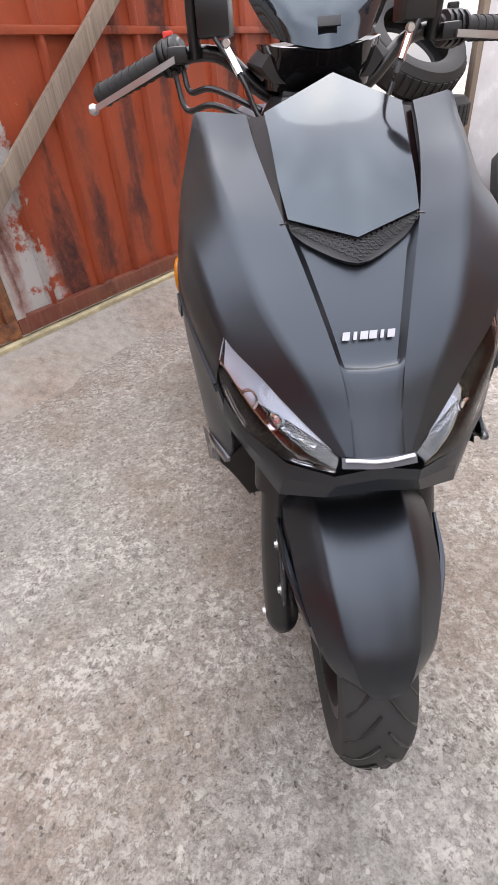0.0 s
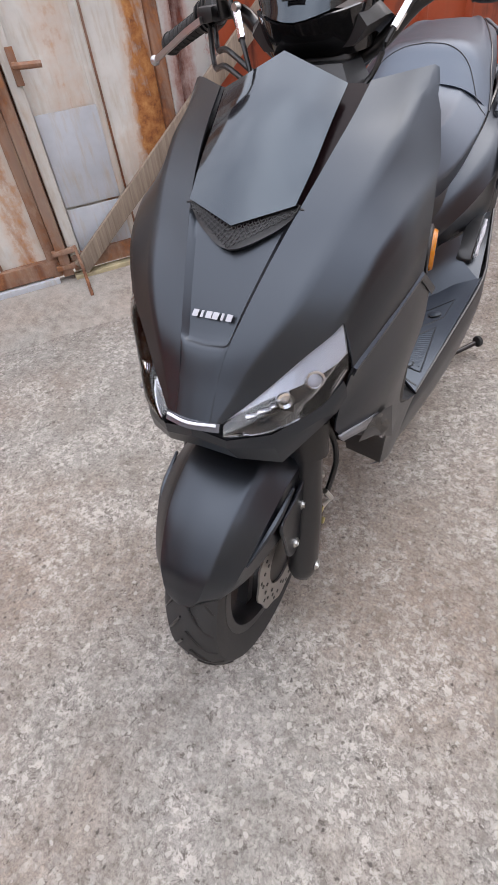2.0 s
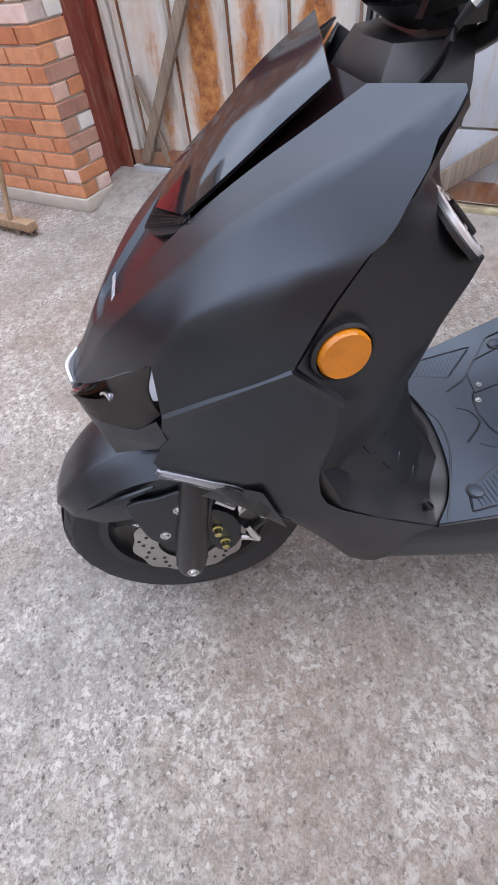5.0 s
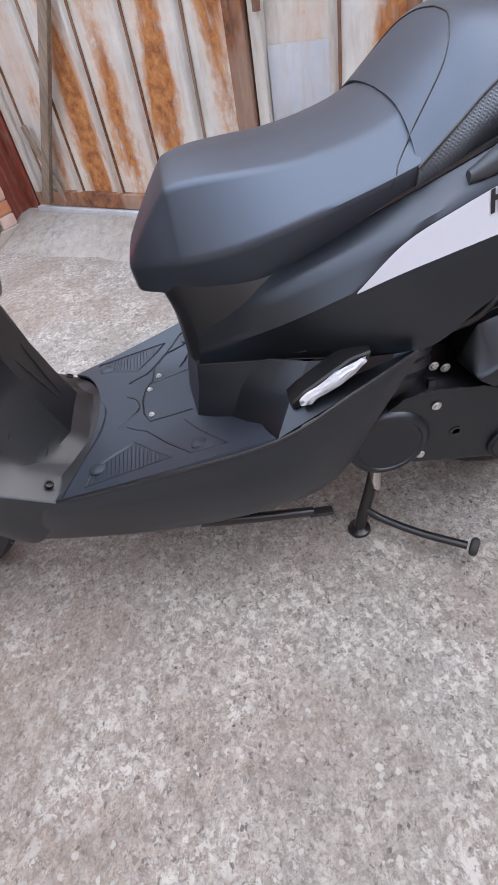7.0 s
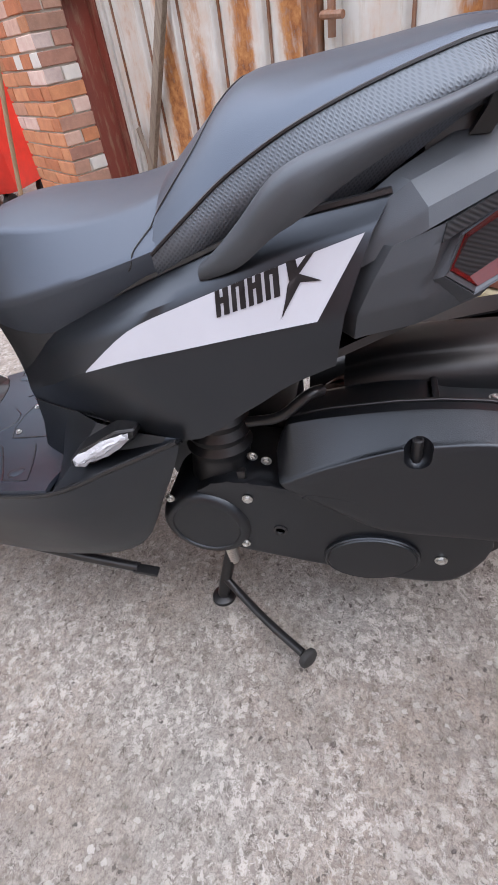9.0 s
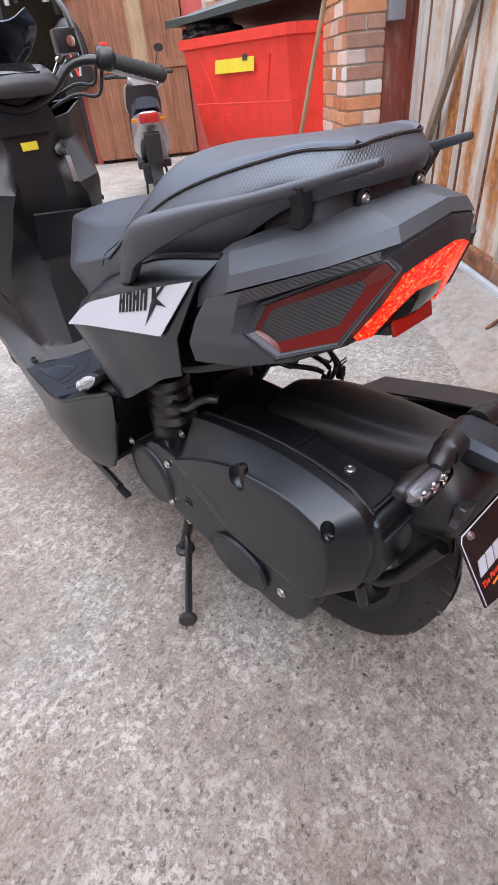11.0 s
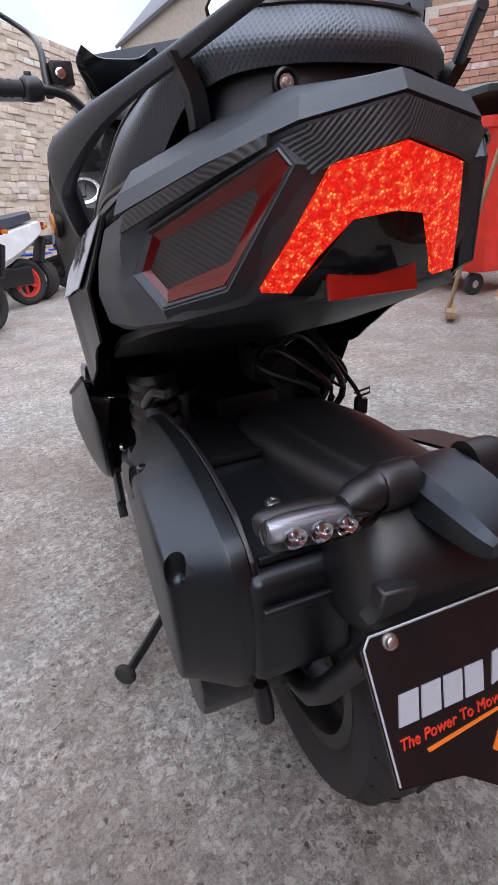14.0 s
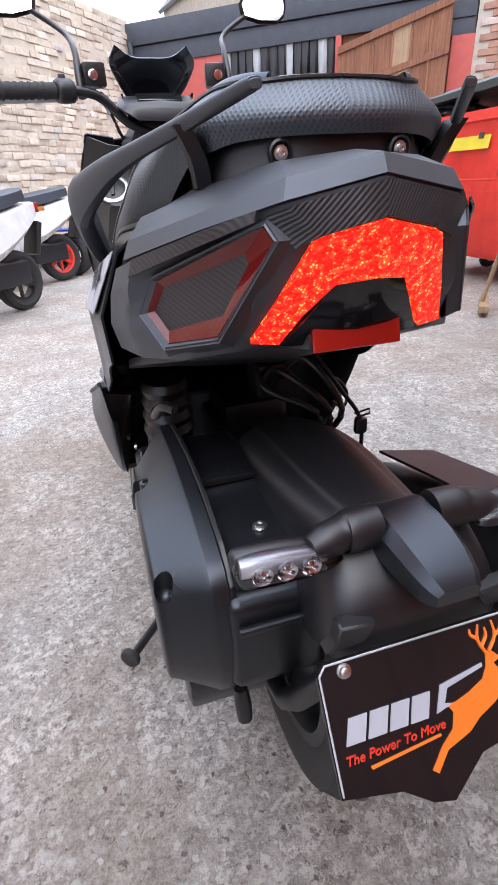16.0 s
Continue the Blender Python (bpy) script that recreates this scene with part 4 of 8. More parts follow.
# ---- waste bin, broom ----
def waste_bin():
    b = thing("waste_bin", "large red wheeled plastic waste bin, dark lid propped on bags", "waste bin", (-2.68, -1.86, 0), 90)
    # local x along the front, local y into the bin
    ring = lambda z, hw, y0, y1: [(-hw, y0 + 0.05, z), (-hw + 0.05, y0, z), (hw - 0.05, y0, z), (hw, y0 + 0.05, z), (hw, y1, z), (-hw, y1, z)]
    body = loft([ring(0.19, 0.56, 0.20, 0.88), ring(0.24, 0.58, 0.17, 0.90), ring(0.70, 0.62, 0.09, 0.95), ring(1.16, 0.655, 0.02, 1.0), ring(1.17, 0.675, -0.01, 1.02), ring(1.235, 0.675, -0.01, 1.02), ring(1.235, 0.62, 0.05, 0.96), ring(1.12, 0.60, 0.08, 0.93)], 1, 1, hard_around=True)
    part("body", body, RED, b, "faded red plastic body")
    slope = lambda z: 0.20 - 0.185 * (z - 0.19) / 0.98
    for z, hw in ((0.42, 0.55), (0.60, 0.56), (0.78, 0.57)):
        part("moulded_rib", tube([(-hw, slope(z) - 0.004, z), (hw, slope(z) - 0.004, z)], 0.010, 8, 1), RED, b)
    pts = [(-0.38, 1.08), (-0.27, 0.70), (0.28, 0.70), (0.42, 1.08)]
    part("moulded_rib", tube([(x, slope(z) - 0.004, z) for x, z in pts], 0.011, 8, 1), RED, b)
    lab = part("warning_label", box(0.46, 0.004, 0.15, 0.001, (0.02, slope(1.06) - 0.004, 1.06), (-10.5, 0, 0)), YELLOW, b, "yellow label with dark bars")
    part("label_bar", box(0.42, 0.003, 0.022, 0, (0.02, slope(1.006) - 0.0075, 1.006), (-10.5, 0, 0)), INK, lab)
    part("label_bar", box(0.05, 0.003, 0.04, 0, (0.15, slope(1.075) - 0.0075, 1.075), (-10.5, 0, 0)), INK, lab)
    lid = part("lid", loft([[(-0.70, y, z), (0.70, y, z + 0.04), (0.70, y, z + 0.08), (0.3, y, z + 0.08 + hump), (-0.3, y, z + 0.05 + hump), (-0.70, y, z + 0.05)] for y, z, hump in ((-0.06, 1.32, 0.0), (0.02, 1.325, 0.03), (0.45, 1.32, 0.10), (0.9, 1.29, 0.06), (1.04, 1.25, 0.0))], 1, 2, hard_around=True), plain("dark_green_lid", (0.030, 0.042, 0.042), 0.4), b, "dark green-black lid, ajar")
    bag = bmesh.new()
    bmesh.ops.create_icosphere(bag, subdivisions=4, radius=0.2)
    for v in bag.verts:
        v.co += v.normal * 0.05 * noise.noise(v.co * 14) + v.normal * 0.02 * noise.noise(v.co * 40)
        v.co = Vector((v.co.x * 1.6, v.co.y, v.co.z * 0.55))
    part("rubbish_bag", bag, CURTAIN, b, "black bin bag", m=pose(-0.42, 0.20, 1.24), sharp=20)
    for x in (-0.42, 0.44):
        for y in (0.28, 0.78):
            wh = part("castor", lathe([(-0.022, 0.07), (-0.02, 0.085), (0.02, 0.085), (0.022, 0.07)], 20, "x", (x, y, 0.086)), RUBBER, b)
            part("fork", prism([(y - 0.04, 0.20), (y + 0.04, 0.20), (y + 0.015, 0.07), (y - 0.015, 0.07)], x - 0.035, x - 0.027, "x"), STEEL, wh)
            part("hub", lathe([(-0.025, 0.03), (0.025, 0.03)], 12, "x", (x, y, 0.086)), STEEL, wh)
    return b


waste_bin()


def broom():
    b = thing("yard_broom", "worn wooden yard broom leaning on the brick pier", "broom", (-2.20, -0.84, 0))
    part("handle", tube([(0, 0, 0.06), (-0.020, 0.13, 0.62), (-0.052, 0.345, 1.42)], 0.0135, 10, 3), PALEWOOD, b)
    part("head", box(0.36, 0.06, 0.045, 0.008, (-0.03, -0.01, 0.055), (0, 0, 50)), PALEWOOD, b)
    br = bmesh.new()
    rnd = random.Random(2)
    for k in range(160):
        u, v = rnd.uniform(-0.17, 0.17), rnd.uniform(-0.024, 0.024)
        x0, y0 = u * math.cos(radians(50)) - v * math.sin(radians(50)) - 0.03, u * math.sin(radians(50)) + v * math.cos(radians(50)) - 0.01
        t = tube([(x0, y0, 0.045), (x0 + rnd.uniform(-0.012, 0.012), y0 + rnd.uniform(-0.012, 0.012), 0.002)], 0.0016, 3, 1)
        tmp = bpy.data.meshes.new("tmp")
        t.to_mesh(tmp), t.free()
        br.from_mesh(tmp)
        bpy.data.meshes.remove(tmp)
    part("bristles", br, GREYWOOD, b, kind="stuff")


broom()


# ---- other machines standing about ----
def small_wheel(parent, c, r, w, rim_mat):
    t = part("tyre", lathe([(-w * 0.7, r * 0.66), (-w, r * 0.82), (-w * 0.8, r * 0.95), (0, r), (w * 0.8, r * 0.95), (w, r * 0.82), (w * 0.7, r * 0.66)], 36, "x", c, closed=True), RUBBER, parent)
    part("rim", lathe([(-w * 0.7, r * 0.67), (-w * 0.6, r * 0.58), (w * 0.6, r * 0.58), (w * 0.7, r * 0.67)], 32, "x", c, closed=True), rim_mat, t)
    part("hub", lathe([(-w * 0.8, r * 0.16), (w * 0.8, r * 0.16)], 14, "x", c), rim_mat, t)
    for k in range(6):
        part("spoke", box(w * 0.5, 0.022, r * 0.5, 0.004, (0, 0, r * 0.36)), rim_mat, t, m=pose(*c, 60 * k, 0, 0))
    return t


def parked_scooter(name, label, at, rz, body_mat, rim_mat, plate=False):
    """A smaller plain scooter, front towards -y of its own axes."""
    s = thing(name, label, "scooter", at, rz, group="parked scooters")
    small_wheel(s, (0, -0.62, 0.23), 0.23, 0.05, rim_mat)
    small_wheel(s, (0, 0.62, 0.23), 0.23, 0.055, rim_mat)
    leg = [[(0, -0.66, 0.62), (0.10, -0.60, 0.62), (0.13, -0.50, 0.60)], [(0, -0.60, 0.80), (0.15, -0.52, 0.80), (0.19, -0.40, 0.78)], [(0, -0.46, 0.98), (0.13, -0.40, 0.98), (0.16, -0.32, 0.96)]]
    part("leg_shield", sheet(leg, 3, 4, both=True, th=0.01, inner=(0, 0.2, 0.7)), body_mat, s)
    part("inner_shield", sheet([[(0, -0.30, 0.96), (0.15, -0.31, 0.96)], [(0, -0.33, 0.6), (0.18, -0.36, 0.6)], [(0, -0.22, 0.33), (0.17, -0.26, 0.33)]], 3, 3, both=True, th=0.01), PLASTIC, s)
    part("footboard", box(0.34, 0.42, 0.07, 0.02, (0, -0.05, 0.31)), PLASTIC, s)
    part("front_mudguard", loft([[(0.06 * math.cos(a), -0.62 + 0.26 * math.cos(b) + 0.02 * math.sin(a) * math.cos(b), 0.23 + (0.26 + 0.03 * math.sin(a)) * math.sin(b)) for a in [2 * math.pi * j / 8 for j in range(8)]] for b in (0.3, 1.0, 1.7, 2.4, 2.9)], 1, 2), body_mat, s)
    part("body", loft([[(w * c, y, z + h * d) for c, d in ((-1, -0.6), (-0.7, -1), (0.7, -1), (1, -0.6), (0.9, 0.8), (0.5, 1), (-0.5, 1), (-0.9, 0.8))] for y, z, w, h in ((0.12, 0.52, 0.14, 0.18), (0.35, 0.56, 0.17, 0.16), (0.62, 0.64, 0.16, 0.12), (0.86, 0.72, 0.10, 0.07), (0.93, 0.75, 0.05, 0.03))], 1, 3, hard_around=True), body_mat, s)
    part("seat", loft([[(w * c, y, z + h * d) for c, d in ((-1, -1), (1, -1), (0.9, 0.6), (0.5, 1), (-0.5, 1), (-0.9, 0.6))] for y, z, w, h in ((0.08, 0.74, 0.09, 0.03), (0.25, 0.77, 0.13, 0.05), (0.55, 0.81, 0.13, 0.05), (0.80, 0.85, 0.09, 0.04))], 1, 3, hard_around=True), VINYL, s)
    part("tail_lamp", box(0.16, 0.03, 0.07, 0.01, (0, 0.93, 0.745)), REDREF, s)
    for k in (1, -1):
        part("tail_indicator", box(0.05, 0.03, 0.03, 0.008, (k * 0.12, 0.92, 0.735)), AMBER, s)
        part("grip", tube([(k * 0.20, -0.34, 1.05), (k * 0.34, -0.30, 1.045)], 0.018, 10, 1), RUBBER, s)
        part("mirror", loft([[(k * (0.24 + 0.05 * math.cos(a) * q), -0.36 + yy, 1.24 + 0.035 * math.sin(a) * q) for a in [2 * math.pi * j / 10 for j in range(10)]] for q, yy in ((0.6, -0.02), (1, 0), (1, 0.01))], 1, 1), TUBE, s)
        part("mirror_stem", tube([(k * 0.17, -0.36, 1.06), (k * 0.22, -0.37, 1.2)], 0.006, 8, 2), TUBE, s)
        part("fork", tube([(k * 0.07, -0.62, 0.23), (k * 0.07, -0.52, 0.60)], 0.02, 8, 1), ALLOY, s)
    part("handlebar", tube([(-0.3, -0.31, 1.045), (0, -0.38, 1.03), (0.3, -0.31, 1.045)], 0.014, 8, 4), TUBE, s)
    part("head_cowl", loft([[(w * math.cos(a), y, 1.0 + h * math.sin(a)) for a in [2 * math.pi * j / 12 for j in range(12)]] for y, w, h in ((-0.50, 0.05, 0.04), (-0.44, 0.12, 0.075), (-0.34, 0.13, 0.07), (-0.30, 0.09, 0.05))], 1, 2), body_mat, s)
    part("rear_mudguard", box(0.14, 0.05, 0.26, 0.01, (0, 0.88, 0.52), (-22, 0, 0)), PLASTIC, s)
    if plate:
        pl = part("number_plate", box(0.20, 0.006, 0.15, 0.004, (0, 0.945, 0.50), (-18, 0, 0)), YELLOW, s, "yellow number plate with dark bars")
        part("plate_bar", box(0.15, 0.004, 0.035, 0, (0, 0.963, 0.53), (-18, 0, 0)), INK, pl)
        part("plate_bar", box(0.15, 0.004, 0.035, 0, (0, 0.944, 0.475), (-18, 0, 0)), INK, pl)
    part("engine", box(0.16, 0.40, 0.18, 0.03, (0.05, 0.45, 0.30)), ENGINE, s)
    for k in (1, -1):
        part("stand_leg", tube([(k * 0.10, 0.25, 0.3), (k * 0.13, 0.2, 0.012)], 0.012, 8, 1), TUBE, s)
    return s


parked_scooter("parked_scooter", "silver scooter with a red tail lamp parked beside the waste bin", (-2.66, -3.15, 0), -32, ALLOY, TUBE)
parked_scooter("parked_scooter", "white scooter with black front wheel parked near the stone wall", (1.22, -2.10, 0), 142, PALEBODY, TUBE)
parked_scooter("parked_scooter", "white scooter with a bright red front wheel rim", (1.05, -3.55, 0), 128, PALEBODY, RED)
for u, off, r in ((2.2, -1.2, 150), (2.9, -1.7, 170), (2.5, -2.6, 200)):
    q = on_front(u, 0, off)
    parked_scooter("parked_scooter", "dark scooter stored inside the unlit workshop", tuple(q), r + FANG, GLOSS, TUBE)


def quad_bike():
    q = thing("quad_bike", "small blue and black quad bike with fat knobbly tyres", "quad bike", (0.62, -4.75, 0), 60)
    for x in (-0.36, 0.36):
        for y, r in ((-0.42, 0.20), (0.42, 0.22)):
            small_wheel(q, (x, y, r), r, 0.09, TUBE)
    part("frame", join(tube([(-0.3, -0.42, 0.22), (0, -0.2, 0.3), (0.3, -0.42, 0.22)], 0.02, 8, 3), tube([(-0.3, 0.42, 0.24), (0, 0.2, 0.3), (0.3, 0.42, 0.24)], 0.02, 8, 3), tube([(0, -0.5, 0.35), (0, 0, 0.3), (0, 0.5, 0.4)], 0.03, 8, 3)), TUBE, q)
    part("fairing", loft([[(w * c, y, z + h * d) for c, d in ((-1, -1), (1, -1), (0.8, 1), (-0.8, 1))] for y, z, w, h in ((-0.62, 0.42, 0.08, 0.04), (-0.40, 0.52, 0.26, 0.06), (-0.1, 0.50, 0.14, 0.08), (0.05, 0.5, 0.1, 0.06))], 1, 3, hard_around=True), BLUE, q, "bright blue front fairing")
    part("seat", box(0.22, 0.5, 0.08, 0.03, (0, 0.25, 0.58), (6, 0, 0)), VINYL, q)
    part("rear_rack", join(box(0.5, 0.24, 0.02, 0.006, (0, 0.55, 0.56)), tube([(-0.3, 0.62, 0.58), (0.3, 0.62, 0.58)], 0.012, 8, 1)), TUBE, q)
    for x in (-1, 1):
        part("shock", tube([(x * 0.28, -0.40, 0.26), (x * 0.12, -0.34, 0.52)], 0.024, 10, 1), ALLOY, q)
        part("fender", box(0.2, 0.34, 0.02, 0.008, (x * 0.36, 0.42, 0.47)), BLUE, q)
    part("handlebar", tube([(-0.34, -0.12, 0.76), (0, -0.22, 0.74), (0.34, -0.12, 0.76)], 0.012, 8, 3), TUBE, q)


quad_bike()


def wheelie_bin():
    w = thing("wheelie_bin", "narrow black wheelie bin standing by the open doorway", "waste bin", (-3.86, -6.35, 0), 25)
    ring = lambda z, a, b: [(-a, -b, z), (a, -b, z), (a, b, z), (-a, b, z)]
    part("body", loft([ring(0.02, 0.19, 0.20), ring(0.5, 0.22, 0.24), ring(0.98, 0.25, 0.28), ring(1.0, 0.27, 0.30), ring(1.03, 0.27, 0.30)], 1, 1, hard_around=True), CURTAIN, w)
    part("lid", box(0.56, 0.62, 0.05, 0.015, (0, 0, 1.055)), CURTAIN, w)
    for x in (-1, 1):
        part("wheel", lathe([(-0.025, 0.08), (0.025, 0.08)], 18, "x", (x * 0.2, 0.22, 0.082)), RUBBER, w)


wheelie_bin()


def sports_bag():
    b = thing("sports_bag", "black sports bag with white and red stripes, hung up", "bag", tuple(on_front(3.50, 0, 0.14)), FANG)
    ring = lambda z, w, d: [(w * math.cos(a), -0.10 + d * math.sin(a), z) for a in [2 * math.pi * j / 12 for j in range(12)]]
    part("sack", loft([ring(0.95, 0.10, 0.06), ring(1.05, 0.20, 0.12), ring(1.35, 0.22, 0.13), ring(1.62, 0.16, 0.10), ring(1.72, 0.05, 0.04)], 1, 3), CURTAIN, b)
    for k, mtl in ((-0.10, WHITE), (0.0, RED), (0.10, WHITE)):
        part("stripe", box(0.03, 0.02, 0.40, 0.004, (k, -0.225, 1.30), (0, 12 * (1 if k > 0 else -1), 0)), mtl, b)
    part("strap", tube([(0, -0.08, 1.70), (0.02, -0.02, 1.95), (0.0, 0.0, 2.02)], 0.012, 8, 3), TUBE, b)
    part("hook", tube([(0, 0.0, 2.02), (0.0, 0.06, 2.03)], 0.008, 8, 1), STEEL, b)


sports_bag()


# ---- behind the scooter's tail at the start: a heap of tyres and a white board ----
def loose_tyre(label, m, r=0.30, w=0.085):
    t = thing("loose_tyre", label, "tyre", group="tyre heap")
    t.matrix_world = m
    ty = part("carcass", lathe([(-w * 0.75, r * 0.62), (-w, r * 0.75), (-w * 0.95, r * 0.92), (-w * 0.6, r), (w * 0.6, r), (w * 0.95, r * 0.92), (w, r * 0.75), (w * 0.75, r * 0.62), (w * 0.6, r * 0.66), (w * 0.8, r * 0.78), (w * 0.7, r * 0.90), (-w * 0.7, r * 0.90), (-w * 0.8, r * 0.78), (-w * 0.6, r * 0.66)], 44, "z", closed=True), RUBBER, t)
    for k in range(44):
        part("tread_block", box(0.012, 0.03, w * 1.1, 0.002, (r + 0.001, 0, 0)), RUBBER, t, m=pose(0, 0, 0, 0, 0, 360 * k / 44))
    return t


TY = (0.86, 2.62)
for k in range(5):
    loose_tyre("worn black car tyre lying in a heap of tyres", pose(TY[0] + 0.03 * (-1) ** k, TY[1] + 0.02 * k, 0.086 + 0.171 * k, 0, 0, 40 * k))
loose_tyre("worn black car tyre tilted on top of the heap", pose(TY[0] - 0.02, TY[1] + 0.05, 1.075, 38, 14, 10))
loose_tyre("worn black car tyre leaning against the heap", pose(1.42, 2.42, 0.302, 78, 0, 65))


def white_board():
    b = thing("white_sheet_board", "plain white board standing on edge by the tyres", "board", (1.38, 2.75, 0), 20)
    part("sheet", box(0.9, 0.03, 1.25, 0.006, (0.25, 0, 0.625), (0, 0, 0)), PALEBODY, b)
    part("edge_frame", join(box(0.9, 0.045, 0.04, 0.006, (0.25, 0, 0.02)), box(0.04, 0.045, 1.25, 0.006, (-0.19, 0, 0.625))), GREYWOOD, b)


white_board()


# ---- the scooter: front wheel axle over y = 0, tail towards +y, mid-plane x = 0 ----
HOUSING = plain("lamp_housing", (0.045, 0.047, 0.053), 0.20, metal=0.6, depth=0)
DRLWHITE = plain("pale_running_light", (0.70, 0.73, 0.80), 0.22, depth=0, spread=0.03)
scooter = thing("motor_scooter", "matt black motor scooter standing upright on its centre stand", "scooter")
AXF, AXR, WR = (0, -0.004, 0.250), (0, 1.385, 0.262), 0.248


def panel(name, rows, material, label="", **kw):
    """The same panel on both flanks of the scooter."""
    made = []
    for s in (1, -1):
        made.append(part(name, sheet(rows, side=s, **kw), material, scooter, label))
    return made


def make_front():
    shield = [
        [(0.030, -0.090, 0.668), (0.038, -0.088, 0.668), (0.046, -0.085, 0.666)],
        [(0.031, -0.062, 0.708), (0.060, -0.055, 0.707), (0.088, -0.044, 0.698)],
        [(0.037, -0.033, 0.749), (0.088, -0.018, 0.759), (0.130, -0.001, 0.735)],
        [(0.052, 0.015, 0.797), (0.119, 0.034, 0.811), (0.171, 0.043, 0.772)],
        [(0.068, 0.065, 0.842), (0.138, 0.096, 0.858), (0.192, 0.090, 0.826)],
        [(0.085, 0.118, 0.885), (0.156, 0.152, 0.898), (0.212, 0.166, 0.862)],
        [(0.100, 0.180, 0.926), (0.172, 0.220, 0.934), (0.222, 0.264, 0.884)],
        [(0.110, 0.235, 0.957), (0.178, 0.284, 0.961), (0.210, 0.305, 0.931)],
        [(0.116, 0.288, 0.986), (0.184, 0.344, 0.992), (0.191, 0.343, 0.989)],
    ]
    flank = [
        [(0.171, 0.043, 0.772), (0.192, 0.090, 0.826), (0.212, 0.166, 0.862), (0.222, 0.264, 0.884)],
        [(0.180, 0.042, 0.742), (0.205, 0.095, 0.780), (0.224, 0.155, 0.812), (0.230, 0.224, 0.836)],
        [(0.187, 0.040, 0.707), (0.206, 0.095, 0.734), (0.223, 0.147, 0.760), (0.235, 0.190, 0.780)],
    ]
    for s in (1, -1):
        bm = join(sheet(shield, 6, 4, hard_u=True, side=s, th=0), sheet(flank, 4, 3, side=s, th=0))
        bmesh.ops.remove_doubles(bm, verts=[v for v in bm.verts if abs(v.co.x) > 0.165 and v.co.y > 0.03], dist=0.005)
        bmesh.ops.recalc_face_normals(bm, faces=bm.faces)
        bm.normal_update()
        if sum((f.calc_center_median() - Vector((0, 0.6, 0.55))).dot(f.normal) for f in bm.faces) < 0:
            bmesh.ops.reverse_faces(bm, faces=bm.faces)
        bmesh.ops.solidify(bm, geom=bm.faces[:], thickness=0.003)
        part("front_shield", bm, MATT, scooter, sharp=65)
    nose = [
        [(0, -0.094, 0.668), (0.020, -0.093, 0.668), (0.030, -0.090, 0.668), (0.042, -0.080, 0.662)],
        [(0, -0.066, 0.706), (0.020, -0.064, 0.707), (0.031, -0.062, 0.708), (0.043, -0.052, 0.702)],
        [(0, -0.038, 0.745), (0.028, -0.036, 0.747), (0.037, -0.033, 0.749), (0.049, -0.023, 0.743)],
        [(0, -0.020, 0.752), (0.032, -0.018, 0.753), (0.041, -0.019, 0.763), (0.053, -0.009, 0.757)],
        [(0, 0.018, 0.789), (0.043, 0.019, 0.790), (0.052, 0.015, 0.797), (0.064, 0.025, 0.791)],
        [(0, 0.066, 0.832), (0.058, 0.068, 0.834), (0.068, 0.065, 0.842), (0.080, 0.075, 0.836)],
        [(0, 0.100, 0.862), (0.072, 0.116, 0.874), (0.085, 0.118, 0.885), (0.097, 0.128, 0.879)],
    ]
    part("nose_panel", sheet(nose, 3, 4, hard_u=True, both=True), MATT, scooter)
    # the brand's six slanted white blocks
    m = on_plane((0.0005, 0.0015, 0.7765), (1, 0, 0), (0, 0.64, 0.77))
    for k in range(6):
        x = -0.0265 + 0.0106 * k
        wide = (0.0085, 0.004, 0.009, 0.009, 0.004, 0.0085)[k]
        bm = prism([(-wide / 2 - 0.001, -0.0048), (wide / 2 - 0.001, -0.0048), (wide / 2 + 0.001, 0.0048), (-wide / 2 + 0.001, 0.0048)], 0.0025, 0.0035, "z")
        part("badge_block", bm, WHITE, scooter, m=m @ pose(x, 0, 0))
    # dark glossy screen with a ridge, on a smoked bed
    bed = [
        [(0, 0.082, 0.862), (0.088, 0.120, 0.880)],
        [(0, 0.175, 0.926), (0.104, 0.193, 0.917)],
        [(0, 0.268, 0.992), (0.117, 0.298, 0.980)],
    ]
    part("screen_bed", sheet(bed, 4, 6, both=True, th=0.004), SMOKE, scooter, "smoked dark red-black screen surround")
    glass = [
        [(0, 0.077, 0.868), (0.080, 0.108, 0.887)],
        [(0, 0.138, 0.931), (0.086, 0.158, 0.920)],
        [(0, 0.204, 0.985), (0.089, 0.214, 0.957)],
        [(0, 0.270, 1.025), (0.093, 0.262, 0.988)],
    ]
    part("screen", sheet(glass, 1, 5, hard_u=True, both=True, th=0.004), MIRRORED, scooter, "gloss black ridged screen")
    part("screen_clip", box(0.012, 0.02, 0.008, 0.002, (0.084, 0.122, 0.878)), PLASTIC, scooter)
    part("screen_clip", box(0.012, 0.02, 0.008, 0.002, (-0.084, 0.122, 0.878)), PLASTIC, scooter)
    grille = [[(0, 0.062, 0.842), (0.055, 0.088, 0.858), (0.082, 0.112, 0.876)], [(0, 0.083, 0.862), (0.05, 0.098, 0.872), (0.084, 0.120, 0.882)]]
    part("grille", sheet(grille, 4, 2, both=True, th=0.006), PLASTIC, scooter)
    cell = lathe([(0, 0.0036), (0.0015, 0.0036), (0.0016, 0.0027), (0, 0.0026)], 6, "z", closed=True)
    me = bpy.data.meshes.new("grille_cell")
    cell.to_mesh(me), cell.free()
    me.materials.append(TUBE)
